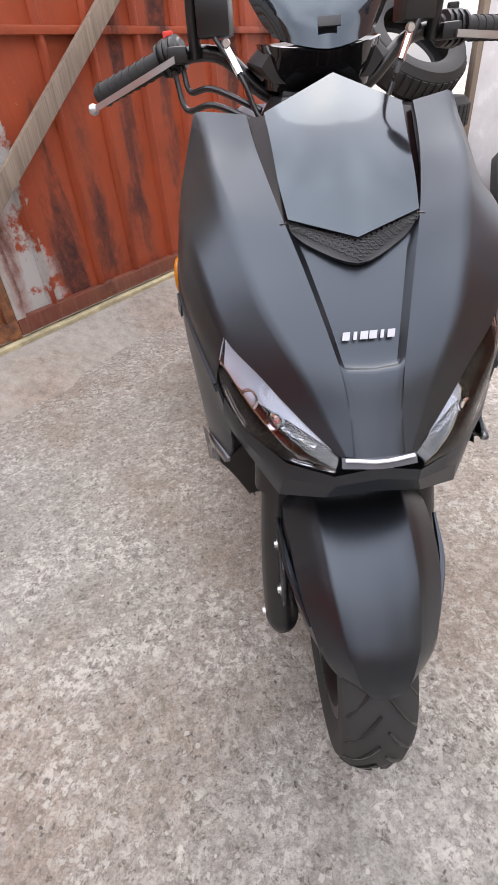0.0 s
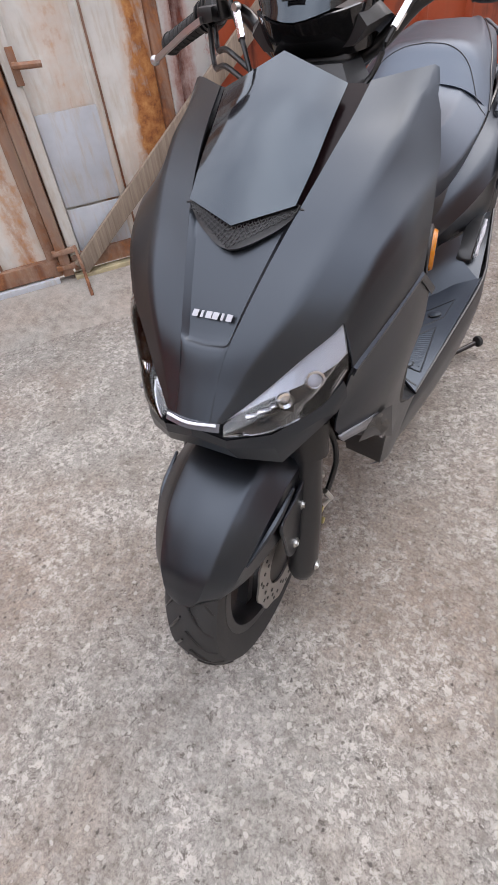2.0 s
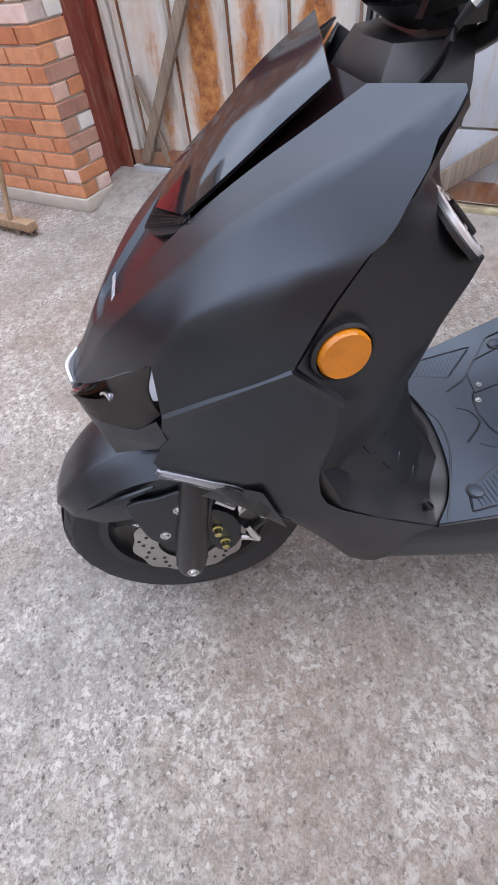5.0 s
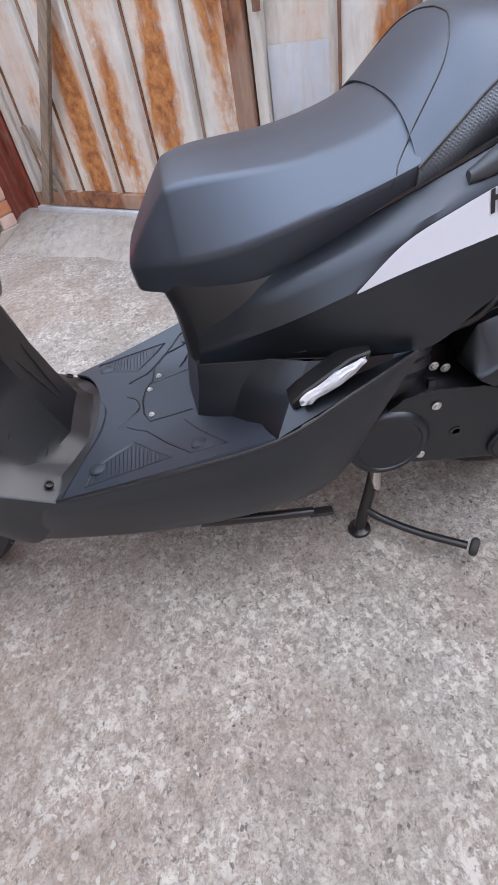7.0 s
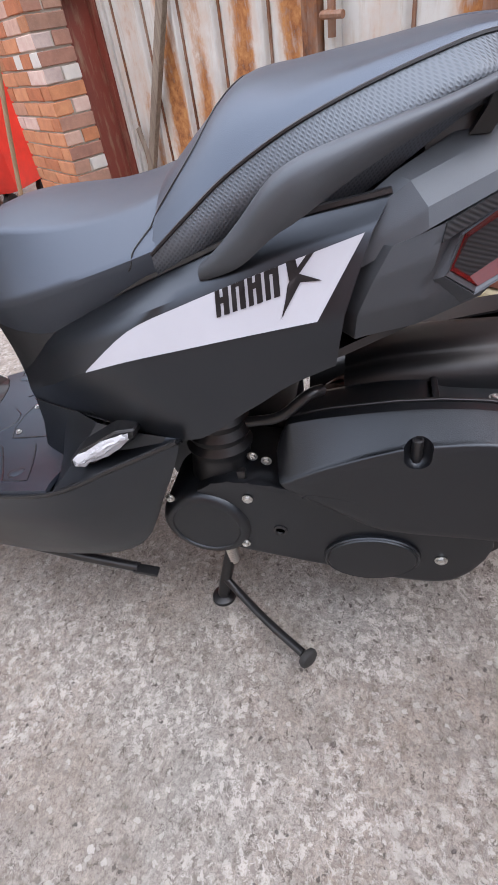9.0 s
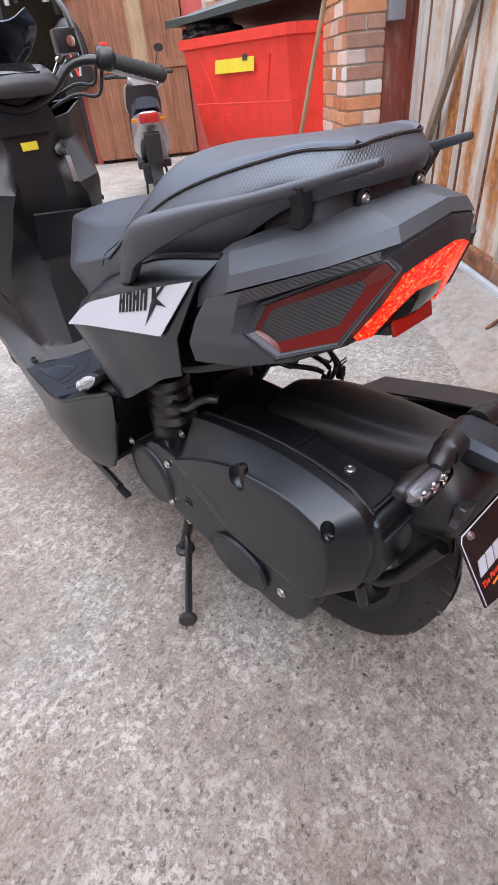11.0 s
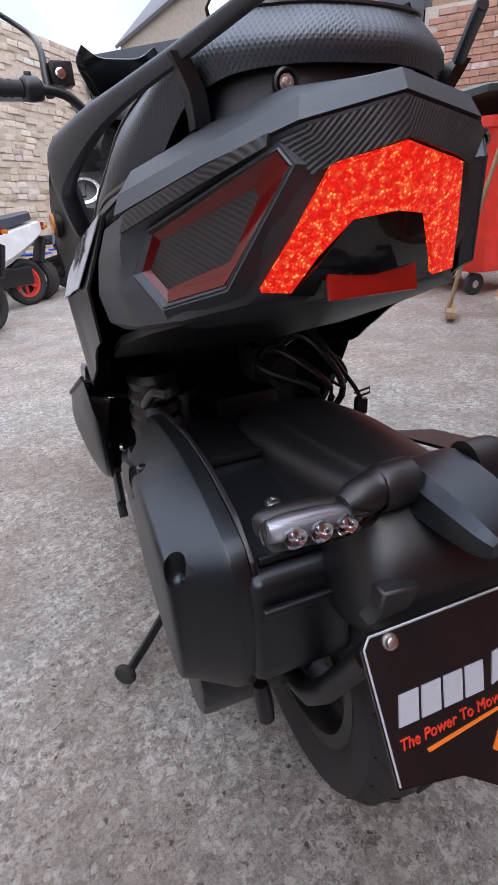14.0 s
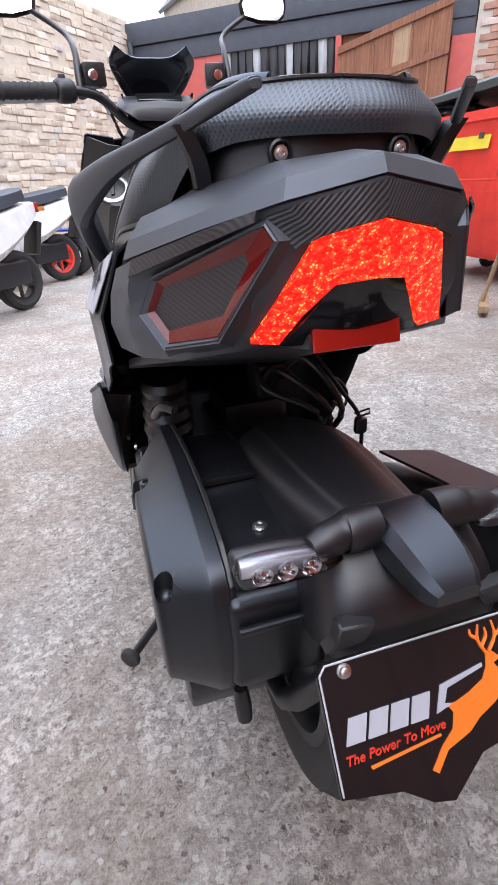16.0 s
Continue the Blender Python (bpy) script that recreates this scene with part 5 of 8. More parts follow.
    for j in range(4):
        for k in range(-11, 12):
            u, v = abs(k + 0.5 * (j % 2)) / 12.0, (j + 0.5) / 4
            if u > 1:
                continue
            sx = 1 if k + 0.5 * (j % 2) >= 0 else -1
            lo = Vector((0.082 * u, 0.062 + 0.05 * u**1.1, 0.842 + 0.034 * u))
            hi = Vector((0.084 * u, 0.083 + 0.037 * u, 0.862 + 0.02 * u))
            q = lo.lerp(hi, v)
            ob = new("grille_cell", me)
            ob.parent = scooter
            ob.matrix_local = on_plane((q.x * sx, q.y - 0.0035, q.z + 0.003), (1, 0, 0), (0, 0.75, 0.6))
    # headlamps
    top = [(0.046, -0.085, 0.664), (0.088, -0.044, 0.696), (0.130, -0.001, 0.733), (0.171, 0.043, 0.770)]
    low = [(0.052, -0.097, 0.652), (0.107, -0.062, 0.651), (0.157, -0.002, 0.664), (0.182, 0.038, 0.704)]
    mid = [tuple((Vector(a) * 0.55 + Vector(b) * 0.45) + Vector((0.004, -0.008, 0))) for a, b in zip(top, low)]
    drl = [tuple(Vector(a).lerp(Vector(c), k)) for a, c, k in zip(top, low, (0.06, 0.24, 0.48, 0.76))]
    for s in (1, -1):
        lamp = part("headlamp", sheet([[tuple(Vector(q) + Vector((-0.018, 0.022, 0.004))) for q in r] for r in (top, mid, low)], 4, 4, th=0.003, side=s), HOUSING, scooter, "headlamp with clear lens and pale upper strip")
        part("lens", sheet([top, mid, low], 4, 4, th=0.002, side=s), CLEAR, lamp, "clear plastic lens")
        part("running_light", sheet([[tuple(Vector(q) + Vector((-0.003, 0.005, 0.0))) for q in r] for r in (top, drl)], 4, 2, th=0.004, side=s), DRLWHITE, lamp, "white running-light strip")
        pj = lathe([(0, 0.019), (-0.010, 0.019), (-0.011, 0.015), (-0.006, 0.0145), (-0.010, 0.009), (-0.011, 0.0)], 20, "y")
        part("projector", pj, CHROME, lamp, m=pose(s * 0.142, 0.010, 0.699, -12, 0, s * 35) @ Matrix.Scale(0.78, 4))
        # the lit projector's glow, put in as a pale disc without emission
        part("projector_lens", lathe([(-0.008, 0.0125), (-0.011, 0.010), (-0.0125, 0.006), (-0.013, 0.0)], 20, "y"), DRLWHITE, lamp, m=pose(s * 0.142, 0.010, 0.699, -12, 0, s * 35) @ Matrix.Scale(0.78, 4))
        part("projector", lathe([(0, 0.013), (-0.008, 0.013), (-0.009, 0.010), (-0.005, 0.009), (-0.008, 0.0)], 16, "y"), CHROME, lamp, m=pose(s * 0.114, -0.029, 0.685, -12, 0, s * 40))
        for k in range(3):
            part("reflector_block", box(0.018, 0.008, 0.010, 0.002, (s * (0.075 + 0.014 * k), -0.055 + 0.012 * k, 0.664 + 0.004 * k), (20, 0, s * 40)), CHROME, lamp)
    part("centre_light", sheet([[(-0.044, -0.089, 0.668), (0, -0.099, 0.671), (0.044, -0.089, 0.668)], [(-0.044, -0.096, 0.657), (0, -0.105, 0.660), (0.044, -0.096, 0.657)]], 4, 2, th=0.006), plain("clear_light_bar", (0.10, 0.105, 0.12), 0.10, depth=0), scooter, "clear white bar light")
    chin = [
        [(0, -0.098, 0.656), (0.052, -0.092, 0.642), (0.105, -0.057, 0.640), (0.157, -0.001, 0.662), (0.178, 0.030, 0.690)],
        [(0, -0.100, 0.640), (0.05, -0.094, 0.628), (0.11, -0.060, 0.618), (0.165, 0.006, 0.645), (0.181, 0.034, 0.675)],
        [(0, -0.088, 0.610), (0.06, -0.082, 0.600), (0.116, -0.052, 0.584), (0.172, 0.022, 0.637), (0.182, 0.036, 0.660)],
        [(0, 0.02, 0.60), (0.05, 0.02, 0.59), (0.10, 0.02, 0.580), (0.150, 0.05, 0.600), (0.17, 0.06, 0.64)],
    ]
    part("chin_panel", sheet(chin, 3, 2, hard_u=True, hard_v=True, both=True), MATT, scooter, sharp=16)
    part("light_line", tube([(-0.040, -0.0935, 0.667), (0, -0.1035, 0.670), (0.040, -0.0935, 0.667)], 0.0022, 6, 5), DRLWHITE, scooter)
    run = ((0.188, 0.040, 0.704), (0.210, 0.105, 0.738), (0.234, 0.188, 0.778), (0.243, 0.242, 0.731))
    for s in (1, -1):
        part("side_strip", sheet([[(x - 0.004, y, z + 0.006) for x, y, z in run], [(x + 0.004, y + 0.001, z + 0.001) for x, y, z in run], [(x + 0.001, y, z - 0.010) for x, y, z in run]], 3, 2, hard_u=True, hard_v=True, side=s), MATT, scooter, sharp=20)
    lower = [
        [(0.187, 0.040, 0.705), (0.210, 0.110, 0.738), (0.232, 0.187, 0.776), (0.240, 0.238, 0.733)],
        [(0.174, 0.025, 0.640), (0.206, 0.100, 0.662), (0.230, 0.180, 0.690), (0.238, 0.236, 0.67)],
        [(0.181, 0.016, 0.600), (0.203, 0.085, 0.566), (0.220, 0.160, 0.583), (0.226, 0.222, 0.595)],
        [(0.216, 0.150, 0.515), (0.217, 0.170, 0.505), (0.218, 0.205, 0.508), (0.219, 0.236, 0.508)],
        [(0.203, 0.225, 0.400), (0.208, 0.255, 0.400), (0.214, 0.285, 0.425), (0.218, 0.312, 0.446)],
        [(0.185, 0.292, 0.268), (0.196, 0.340, 0.258), (0.206, 0.390, 0.310), (0.217, 0.430, 0.374)],
    ]
    panel("lower_side_panel", lower, MATT, nu=4, nv=3)
    for s in (1, -1):
        up, down = [(0.186, 0.008, 0.604), (0.206, 0.073, 0.588), (0.216, 0.117, 0.572), (0.224, 0.153, 0.520)], [(0.187, 0.012, 0.594), (0.207, 0.084, 0.566), (0.214, 0.118, 0.532), (0.217, 0.142, 0.492)]
        ind = part("front_indicator", sheet([up, down], 4, 2, th=0.008, side=s), CLEAR, scooter, "clear slim indicator lens")
        part("reflector", sheet([[(x - 0.004, y + 0.002, z - 0.001) for x, y, z in r] for r in (up, down)], 4, 1, th=0.004, side=s), SILVER, ind)
        part("inner_fairing", sheet([[(0.181, 0.016, 0.597), (0.214, 0.150, 0.505), (0.201, 0.225, 0.400), (0.183, 0.292, 0.270)], [(0.10, 0.130, 0.600), (0.10, 0.200, 0.520), (0.10, 0.260, 0.400), (0.10, 0.310, 0.270)]], 3, 2, th=0.003, side=s), PLASTIC, scooter)
        rf = part("side_reflector", lathe([(0, 0.029), (0.008, 0.029), (0.012, 0.0265), (0.012, 0.0)], 32, "x"), AMBER, scooter, "round amber reflector", m=pose(s * 0.226, 0.243, 0.788, 0, 0, s * 8) @ pose(0, 0, 0, 0, 0, 0 if s > 0 else 180))
        part("rim", lathe([(-0.012, 0.035), (0.004, 0.035), (0.006, 0.031), (-0.012, 0.029)], 32, "x", closed=True), PLASTIC, rf, m=pose(s * 0.226, 0.243, 0.788, 0, 0, s * 8) @ pose(0, 0, 0, 0, 0, 0 if s > 0 else 180))


def make_leg_shield():
    inner = [
        [(0, 0.392, 0.955), (0.06, 0.392, 0.955), (0.095, 0.388, 0.955), (0.135, 0.378, 0.962), (0.187, 0.347, 0.985), (0.165, 0.330, 0.970)],
        [(0, 0.395, 0.910), (0.06, 0.395, 0.910), (0.090, 0.360, 0.907), (0.135, 0.352, 0.905), (0.208, 0.304, 0.922), (0.190, 0.280, 0.890)],
        [(0, 0.395, 0.830), (0.06, 0.400, 0.830), (0.088, 0.436, 0.812), (0.156, 0.418, 0.823), (0.222, 0.262, 0.878), (0.203, 0.240, 0.855)],
        [(0, 0.388, 0.778), (0.06, 0.398, 0.778), (0.105, 0.433, 0.780), (0.163, 0.405, 0.802), (0.227, 0.236, 0.846), (0.208, 0.212, 0.830)],
        [(0, 0.380, 0.705), (0.06, 0.390, 0.705), (0.122, 0.402, 0.705), (0.178, 0.355, 0.722), (0.233, 0.195, 0.782), (0.214, 0.178, 0.772)],
        [(0, 0.390, 0.655), (0.060, 0.390, 0.655), (0.138, 0.368, 0.645), (0.186, 0.312, 0.655), (0.240, 0.238, 0.735), (0.215, 0.205, 0.730)],
        [(0, 0.412, 0.545), (0.062, 0.412, 0.545), (0.158, 0.331, 0.543), (0.190, 0.258, 0.552), (0.227, 0.225, 0.600), (0.205, 0.195, 0.585)],
        [(0, 0.430, 0.478), (0.068, 0.430, 0.478), (0.148, 0.370, 0.474), (0.180, 0.290, 0.507), (0.219, 0.262, 0.490), (0.200, 0.235, 0.470)],
        [(0, 0.452, 0.415), (0.072, 0.452, 0.412), (0.138, 0.408, 0.410), (0.172, 0.360, 0.440), (0.218, 0.345, 0.423), (0.200, 0.315, 0.400)],
        [(0, 0.485, 0.393), (0.085, 0.478, 0.390), (0.128, 0.450, 0.384), (0.160, 0.435, 0.387), (0.217, 0.426, 0.376), (0.200, 0.395, 0.350)],
        [(0, 0.510, 0.391), (0.090, 0.505, 0.388), (0.135, 0.480, 0.384), (0.170, 0.462, 0.383), (0.217, 0.430, 0.374), (0.205, 0.405, 0.345)],
    ]
    bm = sheet(inner, 4, 4, both=True, inner=(0, 0.1, 0.6), hard_u=True, hard_v=True)
    for s in (1, -1):
        for a, b, c in (((0.172, 0.300, 0.566), (0.163, 0.322, 0.532), (0.148, 0.352, 0.553)), ((0.158, 0.342, 0.500), (0.150, 0.365, 0.468), (0.138, 0.390, 0.488)), ((0.145, 0.385, 0.437), (0.138, 0.405, 0.408), (0.122, 0.425, 0.424))):
            part("moulded_rib", tube(settle([(s * x, y, z) for x, y, z in (a, b, c)], bm, 0.0004), 0.0016, 5, 3), MATT, scooter)
        part("moulded_rib", tube(settle([(s * 0.030, 0.402, 0.575), (s * 0.024, 0.412, 0.544), (s * 0.004, 0.445, 0.430)], bm, 0.0), 0.0022, 5, 3), TUBE, scooter)
    part("leg_shield", bm, PLASTIC, scooter, sharp=30)
    # fuel filler
    m = on_plane((0.1415, 0.3845, 0.8595), (-1, 0.2027, 0), (-0.133, -0.655, 0.770)) @ Matrix.Scale(0.82, 4)
    part("filler_boss", lathe([(-0.008, 0.056), (-0.002, 0.056), (0.0, 0.054), (-0.003, 0.050)], 36, "z"), PLASTIC, scooter, m=m)
    cap = part("fuel_cap", lathe([(-0.01, 0.040), (0.004, 0.040), (0.006, 0.036), (0.006, 0.0)], 32, "z"), PLASTIC, scooter, m=m)
    part("cap_ring", lathe([(-0.006, 0.052), (0.005, 0.052), (0.007, 0.049), (0.007, 0.041), (0.0, 0.039), (-0.006, 0.040)], 36, "z", closed=True), plain("brushed_ring_silver", (0.78, 0.78, 0.79), 0.45, metal=0.9, grain=500), cap, "brushed silver ring", m=m)
    for k in range(5):
        a = math.radians(72 * k + 20)
        part("ring_screw", lathe([(0.006, 0.004), (0.009, 0.004), (0.0095, 0.002)], 8, "z"), STEEL, cap, m=m @ pose(0.0455 * math.cos(a), 0.0455 * math.sin(a), 0))
    part("cap_grip", box(0.012, 0.055, 0.008, 0.003, (0, 0, 0.009)), PLASTIC, cap, m=m)
    key = part("ignition_switch", lathe([(0, 0.016), (0.010, 0.016), (0.012, 0.013), (0.012, 0.0)], 20, "y"), TUBE, scooter, "black key switch with a key in it", m=pose(-0.075, 0.395, 0.885, 20, 0, 0))
    part("key", box(0.003, 0.03, 0.012, 0.001, (-0.075, 0.422, 0.885)), STEEL, key)
    part("key_tag", box(0.014, 0.004, 0.06, 0.002, (-0.078, 0.432, 0.845), (8, 0, 6)), ALLOY, key)
    rim_of = [(-0.165, 0.330, 0.735), (-0.135, 0.425, 0.738), (-0.06, 0.452, 0.752), (0.06, 0.438, 0.762)]
    pouch = part("glove_pocket", sheet([rim_of, [(-0.162, 0.322, 0.69), (-0.13, 0.400, 0.692), (-0.06, 0.418, 0.700), (0.06, 0.418, 0.71)], [(-0.155, 0.318, 0.63), (-0.125, 0.380, 0.632), (-0.06, 0.396, 0.640), (0.06, 0.396, 0.645)]], 4, 4, th=0.003), PLASTIC, scooter, "open moulded pocket")
    part("pocket_lip", tube(rim_of, 0.0028, 6, 4), PLASTIC, pouch)
    part("warning_label", box(0.042, 0.0012, 0.018, 0.0003, (0.0, 0.3985, 0.905), (4, 0, 0)), YELLOW, scooter)
    part("column_cover", loft([[(sx * w, y, z) for sx, y in ((-1, f), (1, f), (1, b), (-1, b))] for w, f, b, z in ((0.085, 0.30, 0.400, 0.93), (0.08, 0.31, 0.405, 0.965), (0.06, 0.33, 0.41, 1.0))], 2, 2), PLASTIC, scooter)


def make_floor():
    floor = [
        [(0, 0.500, 0.390), (0.10, 0.490, 0.389), (0.170, 0.465, 0.385), (0.216, 0.430, 0.376)],
        [(0, 0.560, 0.392), (0.11, 0.560, 0.392), (0.190, 0.555, 0.396), (0.234, 0.540, 0.398)],
        [(0, 0.640, 0.395), (0.12, 0.640, 0.396), (0.210, 0.650, 0.412), (0.252, 0.650, 0.424)],
        [(0, 0.720, 0.402), (0.12, 0.720, 0.404), (0.225, 0.735, 0.432), (0.266, 0.740, 0.447)],
        [(0, 0.800, 0.410), (0.13, 0.800, 0.418), (0.240, 0.815, 0.456), (0.279, 0.826, 0.469)],
    ]
    board = sheet(floor, 4, 4, both=True, th=0.008)

    def groove(pts, side=1, smooth=False):
        path = spline(pts, 6) if smooth else line(pts, 8)
        # no cut in the mat: the groove's shade is a thin dark tube
        part("mat_groove", tube(settle([(side * q[0], q[1], q[2] + 0.02) for q in path], board, 0.0001), 0.0013, 5, 1), TUBE, scooter)
        part("mat_ridge", tube(settle([(side * q[0] + 0.0022, q[1] + 0.0022, q[2] + 0.02) for q in path], board, 0.0), 0.0010, 5, 1), MATTING, scooter)

    groove([(0.217, 0.440, 0.380), (0.150, 0.473, 0.386), (0.079, 0.503, 0.389), (0.020, 0.512, 0.390), (-0.024, 0.503, 0.390), (-0.075, 0.475, 0.388), (-0.147, 0.447, 0.382)], 1, True)
    for s in (1, -1):
        groove([(0.212, 0.484, 0.386), (0.206, 0.645, 0.412), (0.128, 0.576, 0.394), (0.163, 0.512, 0.390), (0.170, 0.495, 0.388), (0.212, 0.484, 0.386)], s)
        groove([(0.080, 0.560, 0.392), (0.092, 0.575, 0.393), (0.106, 0.600, 0.395), (0.216, 0.682, 0.421), (0.226, 0.745, 0.439), (0.098, 0.672, 0.399)], s)
        ribs = []
        for k in range(17):
            y = 0.500 + 0.0078 * k
            x = 0.168 - 0.50 * (y - 0.500) if y < 0.575 else 0.134 + 1.05 * (y - 0.578)
            ribs.append(tube(settle(line([(s * 0.205, y, 0.425), (s * (x + 0.006), y, 0.415)], 4), board, 0.0), 0.0011, 4, 1))
        part("mat_ribbing", join(*ribs), MATTING, scooter)
        for x, y in ((0.175, 0.504), (0.192, 0.697)):
            (q,) = settle([(s * x, y, 0.44)], board, -0.001)
            tilt = pose(*q, 0, -s * (4 if y < 0.6 else 12), 0)
            stud = part("mat_stud", lathe([(0, 0.0135), (0.0022, 0.0135), (0.003, 0.012), (0.003, 0)], 24, "z"), MATTING, scooter, m=tilt)
            # dark ring puts in the shade round the stud
            part("stud_groove", lathe([(0, 0.0165), (0.0016, 0.0165), (0.0016, 0.0135), (0, 0.0135)], 24, "z", closed=True), TUBE, stud, m=tilt)
    # battery hatch, unevenly cut, and its three screws
    groove([(-0.077, 0.690, 0.400), (-0.058, 0.606, 0.394), (-0.038, 0.597, 0.394), (0.008, 0.590, 0.393), (0.050, 0.593, 0.394), (0.078, 0.605, 0.394), (0.074, 0.690, 0.399)])
    groove([(-0.060, 0.610, 0.394), (-0.128, 0.617, 0.395), (-0.164, 0.640, 0.398), (-0.182, 0.702, 0.407)])
    groove([(-0.020, 0.558, 0.392), (0.002, 0.578, 0.393), (0.036, 0.580, 0.393), (0.072, 0.540, 0.391)], 1, True)
    for x, y in ((-0.064, 0.626), (-0.023, 0.606), (0.060, 0.609)):
        (q,) = settle([(x, y, 0.42)], board, -0.001)
        part("hatch_recess", lathe([(0, 0.0075), (0.0014, 0.0075), (0.0014, 0.005)], 14, "z", q), TUBE, scooter)
        bolt(scooter, (q[0], q[1], q[2] + 0.001), 0.0042, "z")
    part("footboard", board, MATTING, scooter, "black rubber-covered footboard")
    for s in (1, -1):
        for x, y, z in ((0.204, 0.247, 0.527), (0.188, 0.420, 0.396)):
            part("fixing_hole", lathe([(0, 0.008), (0.004, 0.008), (0.0045, 0.005), (0.001, 0.004)], 14, "z"), TUBE, scooter, m=pose(s * x, y, z + 0.001, -35 if y < 0.4 else -25, 0, 0))
    skirt = [
        [(0.205, 0.385, 0.380), (0.217, 0.430, 0.374), (0.252, 0.640, 0.420), (0.280, 0.826, 0.467), (0.268, 0.945, 0.515), (0.254, 1.052, 0.560)],
        [(0.206, 0.375, 0.345), (0.221, 0.425, 0.345), (0.262, 0.640, 0.370), (0.286, 0.826, 0.405), (0.268, 0.940, 0.450), (0.252, 1.050, 0.546)],
        [(0.183, 0.310, 0.266), (0.192, 0.360, 0.260), (0.236, 0.600, 0.262), (0.262, 0.800, 0.290), (0.250, 0.930, 0.330), (0.246, 1.020, 0.480)],
        [(0.165, 0.280, 0.268), (0.180, 0.330, 0.258), (0.205, 0.560, 0.238), (0.225, 0.780, 0.258), (0.238, 0.922, 0.306), (0.236, 1.010, 0.470)],
    ]
    panel("side_skirt", skirt, MATT, nu=4, nv=3)
    part("belly_pan", sheet([[(0, 0.33, 0.27), (0.18, 0.33, 0.265)], [(0, 0.60, 0.25), (0.21, 0.60, 0.245)], [(0, 0.90, 0.30), (0.23, 0.90, 0.30)]], 3, 3, both=True, th=0.01), PLASTIC, scooter)
    for s in (1, -1):
        part("skirt_edge", tube([(s * x, y, z + 0.003) for x, y, z in skirt[0][1:]], 0.004, 6, 4), PLASTIC, scooter)
        part("hole", lathe([(0, 0.010), (0.003, 0.010), (0.0035, 0.007), (-0.004, 0.006)], 16, "x", (s * 0.250, 1.035, 0.545)), TUBE, scooter)


